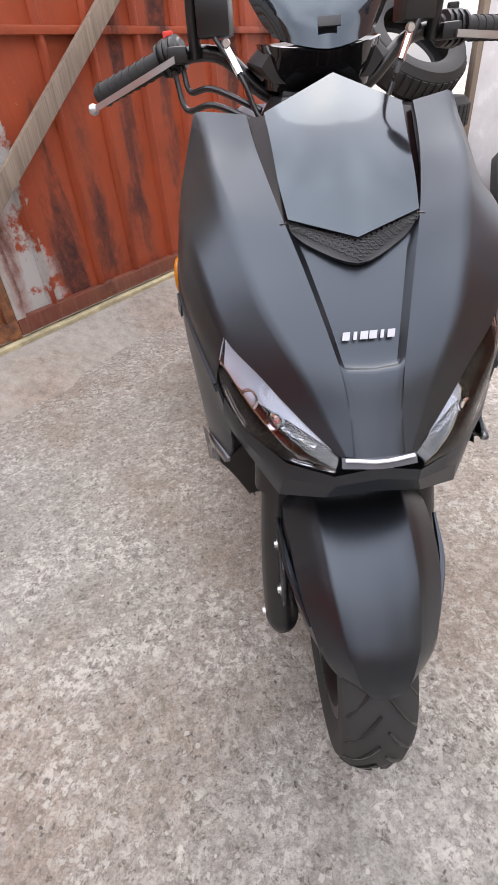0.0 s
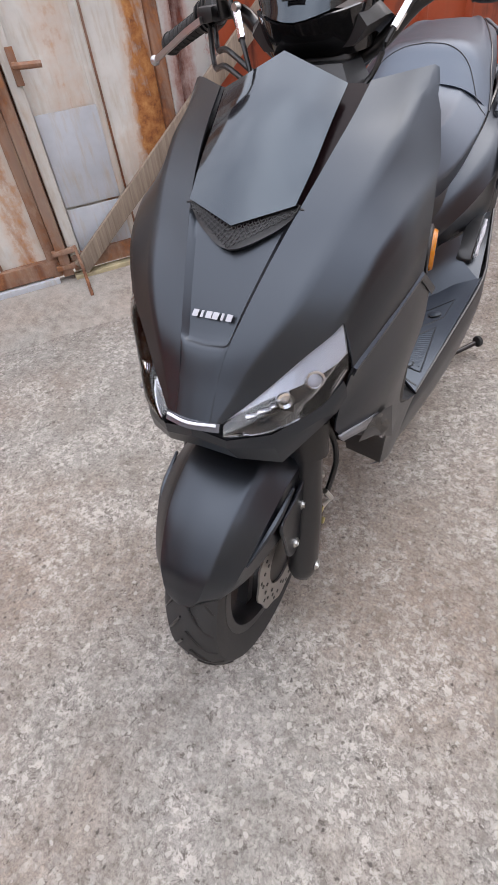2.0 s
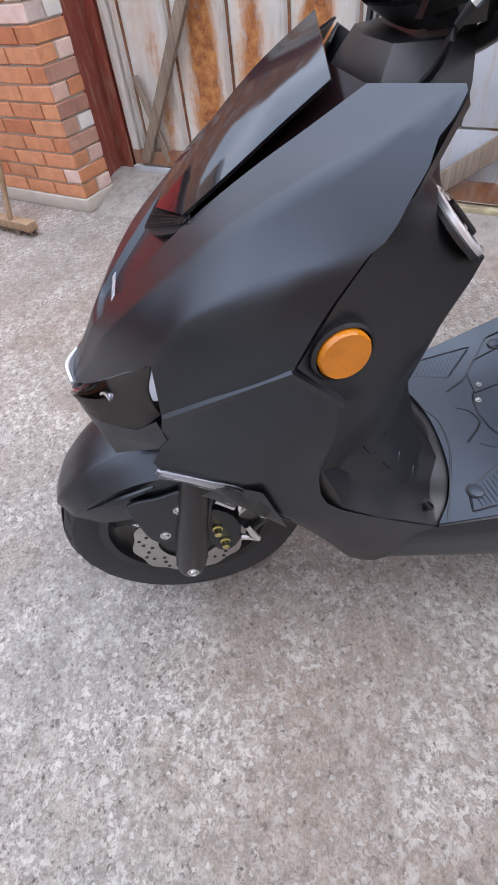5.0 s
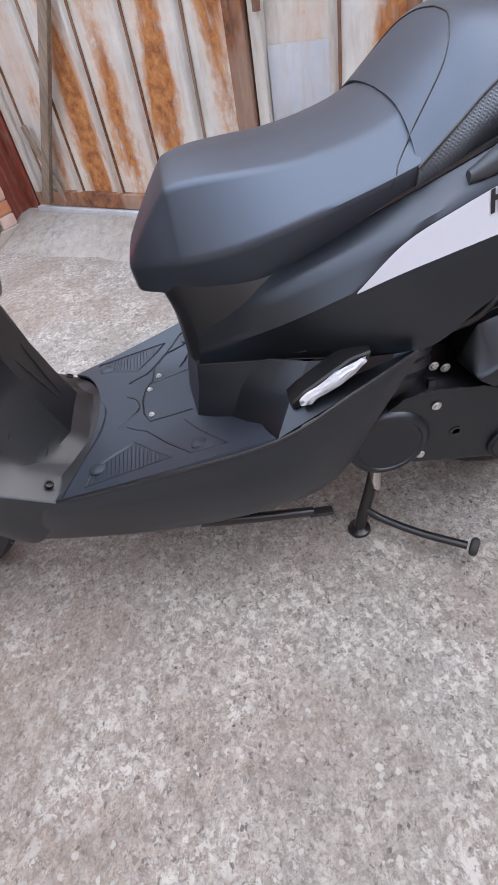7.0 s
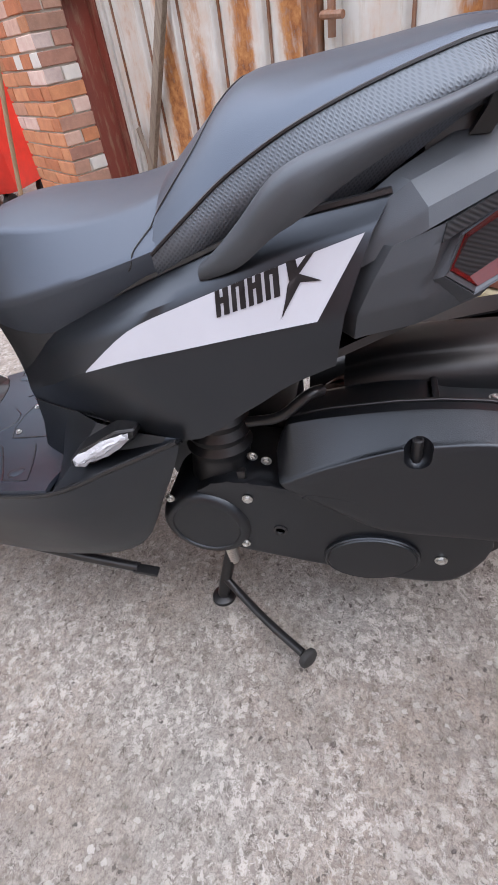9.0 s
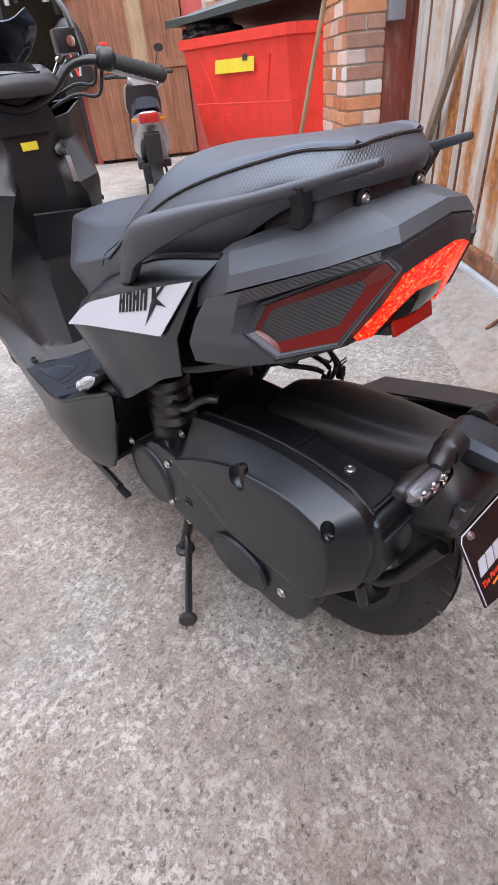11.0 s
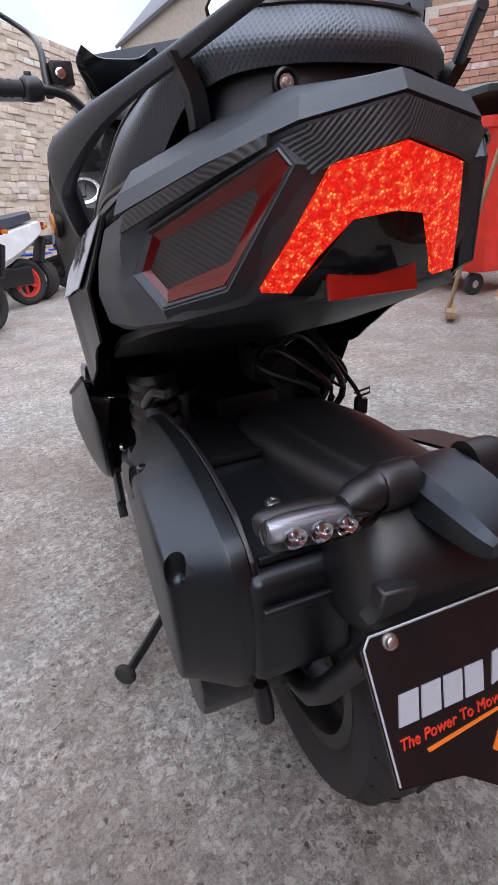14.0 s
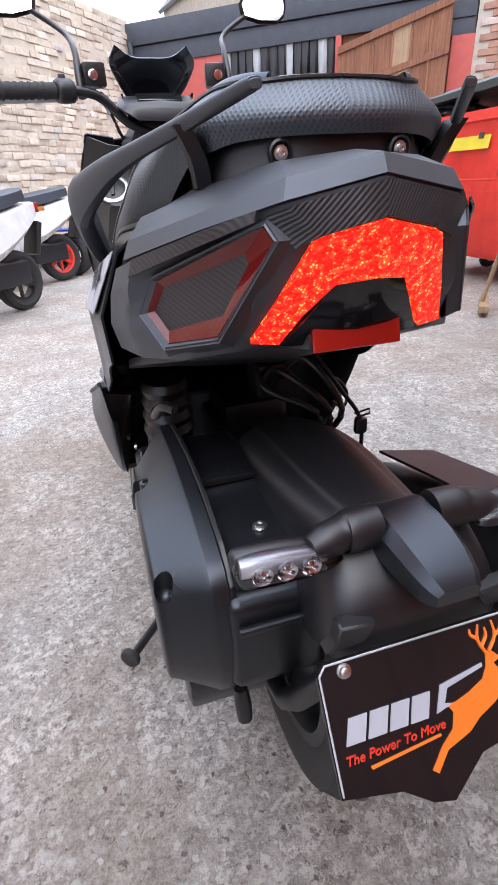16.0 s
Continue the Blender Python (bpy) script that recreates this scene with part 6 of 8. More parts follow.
def make_body():
    tunnel = [
        [(0, 0.690, 0.400), (0.10, 0.700, 0.405), (0.145, 0.760, 0.412), (0.270, 0.828, 0.466), (0.262, 0.945, 0.516), (0.250, 1.050, 0.558)],
        [(0, 0.700, 0.46), (0.095, 0.715, 0.46), (0.14, 0.79, 0.48), (0.215, 0.865, 0.500), (0.225, 0.96, 0.52), (0.238, 1.050, 0.555)],
        [(0, 0.715, 0.53), (0.095, 0.725, 0.525), (0.15, 0.83, 0.540), (0.195, 0.900, 0.545), (0.220, 0.975, 0.548), (0.236, 1.052, 0.552)],
    ]
    part("under_seat_cover", sheet(tunnel, 3, 3, both=True, inner=(0, 0.9, 0.45), hard_u=True, hard_v=True), MATT, scooter, sharp=14)
    throat = [[(0, 0.695, 0.66), (0.07, 0.70, 0.66), (0.12, 0.78, 0.67), (0.15, 0.88, 0.69)], [(0, 0.712, 0.60), (0.08, 0.716, 0.60), (0.14, 0.80, 0.62), (0.18, 0.88, 0.64)], [(0, 0.715, 0.52), (0.09, 0.722, 0.52), (0.15, 0.83, 0.54), (0.19, 0.90, 0.56)]]
    part("seat_throat", sheet(throat, 3, 3, both=True, inner=(0, 0.9, 0.6)), PLASTIC, scooter)
    side = [
        [(0.100, 0.728, 0.520), (0.165, 0.860, 0.540), (0.236, 1.052, 0.549), (0.233, 1.150, 0.600), (0.231, 1.210, 0.640), (0.226, 1.264, 0.664)],
        [(0.108, 0.735, 0.545), (0.200, 0.860, 0.620), (0.246, 0.980, 0.679), (0.241, 1.090, 0.698), (0.237, 1.200, 0.717), (0.229, 1.274, 0.728)],
        [(0.104, 0.738, 0.575), (0.184, 0.870, 0.665), (0.226, 1.010, 0.727), (0.218, 1.110, 0.756), (0.212, 1.200, 0.783), (0.200, 1.300, 0.802)],
        [(0.095, 0.735, 0.610), (0.150, 0.870, 0.682), (0.180, 1.010, 0.745), (0.186, 1.110, 0.782), (0.186, 1.200, 0.812), (0.170, 1.318, 0.828)],
    ]
    panel("side_cover", side, MATT, nu=4, nv=3, hard_v=True)
    # shade of the gaps round the cover, put in as thin dark tubes
    for s in (1, -1):
        part("panel_gap", tube([(s * (x + 0.001), y, z - 0.001) for x, y, z in side[0][:3]], 0.0015, 6, 4), PLASTIC, scooter)
        part("seat_gap", tube([(s * (x - 0.002), y, z + 0.002) for x, y, z in side[3]], 0.0045, 6, 4), TUBE, scooter)
    ivory = [
        [(0.253, 0.960, 0.675), (0.2505, 1.020, 0.6885), (0.2455, 1.090, 0.700), (0.2425, 1.165, 0.7135), (0.2375, 1.246, 0.7265)],
        [(0.253, 0.962, 0.678), (0.2395, 1.025, 0.722), (0.230, 1.095, 0.747), (0.2215, 1.180, 0.7735), (0.203, 1.293, 0.8035)],
    ]
    for s in (1, -1):
        bm = sheet(ivory, 4, 2, hard_v=True, th=0.0012, side=s)
        face = bm.copy()
        dec = part("decal", bm, WHITE, scooter, "white sticker with dark block marks")
        flat = lambda u, w: (s * 0.236, 1.172 + u, 0.762 + w + 0.30 * u)
        shapes = []
        for k in range(4):
            u, wd = -0.036 + 0.0188 * k, 0.0155
            shapes.append([(u, -0.017), (u + wd * 0.36, -0.017), (u + wd * 0.36 - 0.001, 0.016), (u - 0.001, 0.016)])
            shapes.append([(u + wd * 0.58, -0.017), (u + wd, -0.017), (u + wd - 0.001, 0.016), (u + wd * 0.58 - 0.001, 0.016)])
            h = (0.0, 0.012, 0.003, 0.012)[k]
            shapes.append([(u + wd * 0.3, h - 0.003), (u + wd * 0.64, h - 0.003), (u + wd * 0.64, h + 0.004), (u + wd * 0.3, h + 0.004)])
        shapes.append([(0.042, 0.022), (0.052, 0.023), (0.056, 0.000), (0.080, -0.015), (0.058, -0.010), (0.036, -0.042), (0.046, -0.006)])
        shapes.append([(0.064, 0.020), (0.072, 0.020), (0.058, 0.000), (0.046, -0.012), (0.037, -0.044), (0.044, -0.008), (0.052, 0.004)])
        for poly in shapes:
            top = settle([flat(u, w) for u, w in poly], face, 0.0012)
            mk = bmesh.new()
            mk.faces.new([mk.verts.new(q) for q in top])
            bmesh.ops.solidify(mk, geom=mk.faces[:], thickness=0.0008)
            part("mark", mk, INK, dec)
        face.free()
    # wrapped pillion footrest, folded into its recess
    for s in (1, -1):
        # the recess's shade put in as a black block behind the footrest
        rec = part("footrest_recess", prism(round_poly([(0.862, 0.490), (0.900, 0.500), (0.985, 0.556), (0.988, 0.572), (0.955, 0.566), (0.880, 0.522), (0.858, 0.504)], 1), 0.2, 0.240, "x", 0.003, 1), TUBE, scooter)
        rec.matrix_basis = pose(s * -0.0 if s > 0 else 0, 0, 0) if s > 0 else Matrix.Diagonal((-1, 1, 1, 1))
        wrap = loft([[(0.246 + 0.010 * math.cos(a) * k, y + 0.004 * math.sin(3 * a), z + r * math.sin(a)) for a in [0.785 * j for j in range(8)]] for y, z, r, k in ((0.876, 0.508, 0.006, 0.4), (0.888, 0.514, 0.010, 0.6), (0.905, 0.523, 0.008, 0.4), (0.932, 0.538, 0.012, 0.7), (0.955, 0.552, 0.009, 0.5), (0.974, 0.562, 0.005, 0.4))], 2, 2)
        wob = random.Random(3)
        for v in wrap.verts:
            v.co += Vector((wob.uniform(-1, 1), wob.uniform(-1, 1), wob.uniform(-1, 1))) * 0.0016
        pg = part("folding_footrest", wrap, BAG, scooter, "footrest still wrapped in white polythene", sharp=15)
        pg.matrix_basis = Matrix.Identity(4) if s > 0 else Matrix.Diagonal((-1, 1, 1, 1))


def seat_ring(y, zt, wt, ze, ws, zs, wb, zb):
    core = [(0, zt), (wt, ze), (ws, zs), (wb, zb)]
    half = [core[0], (wt * 0.55, zt - 0.30 * (zt - ze))]
    for (ax, az), (bx, bz), (cx, cz) in zip(core, core[1:], core[2:]):
        a, b, c = Vector((ax, az)), Vector((bx, bz)), Vector((cx, cz))
        r = min(0.009, 0.35 * (b - a).length, 0.35 * (c - b).length)
        p, q = b + (a - b).normalized() * r, b + (c - b).normalized() * r
        half += [tuple(p), tuple((p + q + 2 * b) / 4), tuple(q)]
    half.append(core[3])
    return [(x, y, z) for x, z in half] + [(-x, y, z) for x, z in reversed(half[1:])]


def make_seat():
    front = [
        (0.660, 0.698, 0.040, 0.697, 0.058, 0.692, 0.046, 0.660),
        (0.667, 0.710, 0.054, 0.709, 0.072, 0.697, 0.055, 0.651),
        (0.700, 0.756, 0.072, 0.753, 0.098, 0.706, 0.072, 0.648),
        (0.734, 0.799, 0.087, 0.793, 0.120, 0.710, 0.090, 0.649),
        (0.750, 0.811, 0.095, 0.803, 0.131, 0.713, 0.100, 0.650),
        (0.790, 0.818, 0.105, 0.808, 0.150, 0.720, 0.122, 0.656),
        (0.845, 0.819, 0.112, 0.808, 0.170, 0.734, 0.146, 0.670),
        (0.920, 0.820, 0.116, 0.808, 0.184, 0.756, 0.163, 0.690),
        (1.000, 0.831, 0.118, 0.819, 0.190, 0.778, 0.172, 0.714),
        (1.060, 0.852, 0.116, 0.838, 0.190, 0.795, 0.174, 0.735),
        (1.110, 0.886, 0.104, 0.870, 0.182, 0.808, 0.168, 0.752),
    ]
    seat = part("seat", loft([seat_ring(*r) for r in front], 1, 4, hard_around=True), VINYL, scooter, "smooth black vinyl seat", sharp=40)
    # y, top, edge, piping, bulge and foot of the pillion seat
    rear = [
        (1.058, 0.853, (0.116, 0.840), (0.190, 0.790), (0.189, 0.772), (0.176, 0.738)),
        (1.105, 0.892, (0.110, 0.879), (0.180, 0.825), (0.188, 0.797), (0.172, 0.756)),
        (1.150, 0.925, (0.104, 0.912), (0.167, 0.856), (0.180, 0.822), (0.166, 0.776)),
        (1.215, 0.932, (0.100, 0.921), (0.154, 0.889), (0.172, 0.850), (0.156, 0.800)),
        (1.290, 0.938, (0.094, 0.930), (0.132, 0.914), (0.160, 0.872), (0.146, 0.824)),
        (1.380, 0.946, (0.078, 0.941), (0.103, 0.935), (0.138, 0.908), (0.126, 0.878)),
        (1.420, 0.945, (0.066, 0.942), (0.086, 0.938), (0.118, 0.912), (0.110, 0.890)),
        (1.439, 0.942, (0.052, 0.940), (0.066, 0.937), (0.092, 0.914), (0.086, 0.896)),
    ]
    top = [[(0, y, zt), (e[0] * 0.6, y, zt - 0.25 * (zt - e[1])), (e[0], y, e[1]), ((e[0] + p[0]) * 0.5 + 0.003, y, (e[1] + p[1]) * 0.5 + 0.005), (p[0], y, p[1])] for y, zt, e, p, b, f in rear]
    pillion = sheet(top, 3, 5, both=True, th=0.004, inner=(0, 1.2, 0.75))
    for s in (1, -1):
        cols = [[(p[0], y, p[1]) for y, zt, e, p, b, f in rear] + [(0.033, 1.442, 0.939), (0, 1.443, 0.9395)], [(b[0], y, b[1]) for y, zt, e, p, b, f in rear] + [(0.045, 1.460, 0.915), (0, 1.463, 0.915)], [(f[0], y, f[1]) for y, zt, e, p, b, f in rear] + [(0.042, 1.455, 0.898), (0, 1.458, 0.898)]]
        part("dimpled_side", sheet(cols, 4, 4, th=0.004, inner=(0, 1.2, 0.8), side=s), DIMPLE, seat, "dimpled vinyl side panel")
        part("piping", tube([(s * (x + 0.0005), y, z + 0.0005) for x, y, z in cols[0]], 0.0022, 6, 4), TUBE, seat)
        path = [(s * x, y, z) for x, y, z in ((0.192, 1.024, 0.772), (0.160, 1.052, 0.812), (0.117, 1.110, 0.882), (0.06, 1.138, 0.917), (0, 1.145, 0.926))]
        part("seam", tube(settle(spline(path, 8), join(loft([seat_ring(*r) for r in front], 1, 4, hard_around=True), pillion.copy()), 0.0006), 0.0010, 5, 1), TUBE, seat)
    part("pillion_seat", pillion, VINYL, seat, "raised black pillion seat", sharp=60)
    base = [[(0, 1.448, 0.902), (0.040, 1.446, 0.902), (0.082, 1.428, 0.898), (0.104, 1.405, 0.890), (0.118, 1.350, 0.868)], [(0, 1.452, 0.872), (0.040, 1.450, 0.872), (0.086, 1.432, 0.868), (0.110, 1.408, 0.862), (0.124, 1.350, 0.840)]]
    part("seat_base", sheet(base, 3, 2, both=True, th=0.004, inner=(0, 1.2, 0.88)), PLASTIC, seat, "black plastic seat base")
    # grab rails
    for s in (1, -1):
        sections = ((0.205, 1.116, 0.772, 0.006, 0.008), (0.210, 1.140, 0.785, 0.010, 0.013), (0.217, 1.170, 0.806, 0.012, 0.020), (0.226, 1.205, 0.838, 0.012, 0.024), (0.226, 1.234, 0.854, 0.012, 0.024), (0.212, 1.272, 0.869, 0.011, 0.018), (0.192, 1.318, 0.884, 0.009, 0.012), (0.168, 1.366, 0.896, 0.007, 0.008), (0.132, 1.425, 0.911, 0.006, 0.0065), (0.096, 1.484, 0.927, 0.006, 0.005), (0.091, 1.492, 0.928, 0.004, 0.003))
        rail = part("grab_rail", loft([[(s * (x + w * c), y, z + h * d) for c, d in ((-1, -0.7), (0.5, -1), (1.1, -0.2), (1.0, 0.6), (0.2, 1), (-0.9, 0.9))] for x, y, z, w, h in sections], 2, 4), TAILSHELL, scooter, "matt black grab rail")
        part("stay", loft([[(s * x + 0.007 * c, y + 0.010 * d, z) for c, d in ((-1, -1), (1, -1), (1, 1), (-1, 1))] for x, y, z in ((0.116, 1.40, 0.862), (0.122, 1.412, 0.885), (0.136, 1.418, 0.910))], 1, 2), PLASTIC, rail)
        bolt(rail, (s * 0.110, 1.350, 0.866), 0.004, "y")


def make_tail():
    top = [
        [(0, 1.420, 0.880), (0.060, 1.428, 0.880), (0.110, 1.385, 0.868), (0.150, 1.320, 0.842), (0.160, 1.290, 0.822)],
        [(0, 1.475, 0.886), (0.065, 1.468, 0.880), (0.116, 1.425, 0.862), (0.170, 1.335, 0.838), (0.180, 1.290, 0.808)],
        [(0, 1.520, 0.882), (0.074, 1.507, 0.868), (0.128, 1.455, 0.846), (0.188, 1.352, 0.818), (0.192, 1.290, 0.786)],
        [(0, 1.528, 0.868), (0.080, 1.516, 0.852), (0.134, 1.460, 0.832), (0.196, 1.354, 0.800), (0.198, 1.290, 0.766)],
    ]
    part("tail_top", sheet(top, 3, 3, both=True, inner=(0, 1.3, 0.75), hard_u=True, hard_v=True), TAILSHELL, scooter, sharp=18)
    rear = [
        [(0, 1.526, 0.866), (0.079, 1.514, 0.850), (0.133, 1.458, 0.830), (0.188, 1.370, 0.802), (0.203, 1.320, 0.788), (0.175, 1.295, 0.785)],
        [(0, 1.532, 0.836), (0.086, 1.514, 0.828), (0.138, 1.448, 0.812), (0.196, 1.365, 0.775), (0.213, 1.303, 0.758), (0.180, 1.275, 0.755)],
        [(0, 1.508, 0.785), (0.100, 1.496, 0.775), (0.152, 1.436, 0.752), (0.200, 1.358, 0.732), (0.218, 1.287, 0.722), (0.185, 1.260, 0.720)],
        [(0, 1.470, 0.722), (0.100, 1.466, 0.724), (0.155, 1.420, 0.708), (0.190, 1.350, 0.694), (0.211, 1.284, 0.690), (0.180, 1.262, 0.690)],
        [(0, 1.400, 0.690), (0.080, 1.390, 0.690), (0.130, 1.370, 0.688), (0.175, 1.320, 0.682), (0.196, 1.285, 0.680), (0.170, 1.262, 0.680)],
    ]
    shell = sheet(rear, 6, 6, hard_u=True, hard_v=True, both=True, inner=(0, 1.3, 0.78), th=0)
    hexagon = [(0.180, 1.380, 0.750), (0.1665, 1.392, 0.7835), (0.0915, 1.506, 0.835), (0.086, 1.517, 0.823), (0.127, 1.472, 0.742), (0.165, 1.412, 0.724)]
    insert = [(0.1755, 1.384, 0.752), (0.1645, 1.398, 0.778), (0.1050, 1.487, 0.814), (0.1035, 1.492, 0.806), (0.1235, 1.470, 0.760), (0.1660, 1.405, 0.735)]
    for flip in (1, -1):
        press(shell, hexagon, 0.006)
        for v in shell.verts:
            v.co.x = -v.co.x
    bmesh.ops.solidify(shell, geom=shell.faces[:], thickness=0.003)
    part("tail_shell", shell, TAILSHELL, scooter)
    part("tail_underside", sheet([[(0, 1.42, 0.700), (0.15, 1.40, 0.70)], [(0, 1.28, 0.64), (0.20, 1.27, 0.66)], [(0, 1.05, 0.58), (0.20, 1.10, 0.60)]], 2, 2, both=True, inner=(0, 1.3, 0.9), th=0.01), PLASTIC, scooter)
    part("carbon_band", sheet([[(0, 1.5305, 0.8635), (0.0775, 1.519, 0.848), (0.092, 1.509, 0.842)], [(0, 1.5365, 0.838), (0.052, 1.5265, 0.826), (0.072, 1.5205, 0.818)]], 3, 2, hard_u=True, both=True, th=0.002, inner=(0, 1.3, 0.8)), CARBON, scooter, "carbon-pattern rear band")
    for s in (1, -1):
        part("carbon_band", sheet([[(0.098, 1.504, 0.8465), (0.1355, 1.460, 0.8305), (0.1885, 1.371, 0.8025)], [(0.101, 1.507, 0.838), (0.1405, 1.454, 0.817), (0.1945, 1.368, 0.785)]], 3, 2, hard_u=True, th=0.002, inner=(0, 1.3, 0.8), side=s), CARBON, scooter, "carbon-pattern side band")
    # lit horseshoe tail lamp
    outer = [(0.100, 1.480, 0.734), (0.080, 1.503, 0.776), (0.057, 1.527, 0.821), (0, 1.540, 0.834)]
    innr = [(0.074, 1.484, 0.731), (0.056, 1.500, 0.760), (0.034, 1.516, 0.786), (0, 1.526, 0.790)]
    full_o = [(-x, y, z) for x, y, z in outer[:-1]] + list(reversed(outer))
    full_i = [(-x, y, z) for x, y, z in innr[:-1]] + list(reversed(innr))
    part("tail_lamp", sheet([full_o, full_i], 3, 3, hard_u=True, th=0.010, inner=(0, 1.3, 0.78)), TAILLIGHT, scooter, "lit red horseshoe tail lamp")
    part("lamp_centre", sheet([[(0, 1.520, 0.795), (0.030, 1.515, 0.792)], [(0, 1.505, 0.75), (0.055, 1.497, 0.752)], [(0, 1.478, 0.722), (0.074, 1.478, 0.728)]], 2, 2, both=True, th=0.004, inner=(0, 1.3, 0.78)), GLOSS, scooter)
    part("reflector_block", box(0.096, 0.05, 0.036, 0.004, (0, 1.466, 0.736), (14, 0, 0)), PLASTIC, scooter)
    part("rear_reflector", box(0.090, 0.006, 0.029, 0.002, (0, 1.494, 0.7365), (14, 0, 0)), REDREF, scooter, "red rectangular reflector")
    c, n = facing(hexagon)
    def ring(poly, grow, lift):
        grows = grow if isinstance(grow, tuple) else (grow,) * 6
        return [c + (Vector(q) - c) * k + n * lift for q, k in zip(poly, grows)]
    def band(name, a, b, material, s, parent, label=""):
        bm = bmesh.new()
        for k in range(6):
            j = (k + 1) % 6
            bm.faces.new([bm.verts.new((q.x * s, q.y, q.z)) for q in (a[k], a[j], b[j], b[k])])
        bmesh.ops.remove_doubles(bm, verts=bm.verts, dist=1e-5)
        bmesh.ops.solidify(bm, geom=bm.faces[:], thickness=0.002)
        return part(name, bm, material, parent, label, sharp=20)
    for s in (1, -1):
        frame_ = band("lens_frame", ring(hexagon, (1.30, 1.28, 1.08, 1.06, 1.22, 1.32), -0.012), ring(hexagon, (1.10, 1.10, 1.03, 1.03, 1.09, 1.10), 0.003), TAILSHELL, s, scooter)
        band("frame_lip", ring(hexagon, (1.10, 1.10, 1.03, 1.03, 1.09, 1.10), 0.003), ring(hexagon, 1.0, -0.001), TAILSHELL, s, frame_)
        red = band("side_lens", ring(hexagon, 1.0, 0.001), ring(insert, 1.0, -0.004), RUBY, s, scooter, "dark red outline lens, unlit")
        bm = bmesh.new()
        bm.faces.new([bm.verts.new((q.x * s, q.y, q.z)) for q in ring(insert, 1.02, -0.005)])
        bmesh.ops.triangulate(bm, faces=bm.faces[:])
        bmesh.ops.solidify(bm, geom=bm.faces[:], thickness=0.003)
        part("carbon_insert", bm, CARBON, red, "carbon-pattern insert")
        part("bolt_cup", lathe([(0, 0.011), (0.004, 0.011), (0.005, 0.009), (0.001, 0.007)], 18, "y", (s * 0.057, 1.446, 0.886)), TUBE, scooter)
        bolt(scooter, (s * 0.057, 1.449, 0.886), 0.0042, "y")


def make_wheel(name, centre, half_w, r, spokes):
    w = part(name, lathe([(-half_w * 0.75, r - 0.075), (-half_w, r - 0.045), (-half_w * 0.96, r - 0.022), (-half_w * 0.66, r - 0.006), (0, r), (half_w * 0.66, r - 0.006), (half_w * 0.96, r - 0.022), (half_w, r - 0.045), (half_w * 0.75, r - 0.075)], 56, "x", centre, closed=True), RUBBER, scooter, "black treaded tyre")
    cx, cy, cz = centre
    # shade of the tread grooves, drawn as thin dark tubes on the tyre
    groove = bmesh.new()
    for k in range(26):
        a0 = 2 * math.pi * k / 26
        for s in (1, -1):
            pts = []
            for u in range(5):
                f = u / 4
                x = s * half_w * (0.10 + 0.78 * f)
                rad = r + 0.0006 - 0.024 * max(0, f * 0.88) ** 2.2
                a = a0 + (0.5 if s < 0 else 0) * 2 * math.pi / 26 + 0.30 * f
                pts.append((x + cx, cy + rad * math.cos(a), cz + rad * math.sin(a)))
            t = tube(pts, 0.0024, 4, 1)
            tmp = bpy.data.meshes.new("tmp")
            t.to_mesh(tmp), t.free()
            groove.from_mesh(tmp)
            bpy.data.meshes.remove(tmp)
    part("tread_groove", groove, TUBE, w, kind="stuff")
    rim = part("rim", lathe([(-half_w * 0.8, r - 0.070), (-half_w * 0.8, r - 0.088), (-half_w * 0.5, r - 0.095), (half_w * 0.5, r - 0.095), (half_w * 0.8, r - 0.088), (half_w * 0.8, r - 0.070), (half_w * 0.4, r - 0.082), (-half_w * 0.4, r - 0.082)], 48, "x", centre, closed=True), TUBE, w, "black alloy rim")
    part("hub", lathe([(-0.05, 0.022), (-0.048, 0.034), (0.048, 0.034), (0.05, 0.022)], 24, "x", centre), TUBE, w)
    for k in range(spokes):
        sp = loft([[(x, t, z) for x, t in ((-0.012, -wd), (0.012, -wd), (0.012, wd), (-0.012, wd))] for z, wd in ((0.028, 0.016), (r - 0.15, 0.010), (r - 0.090, 0.014))], 1, 2)
        part("spoke", sp, TUBE, w, m=pose(*centre, 360 * k / spokes + 12, 0, 0))
    return w


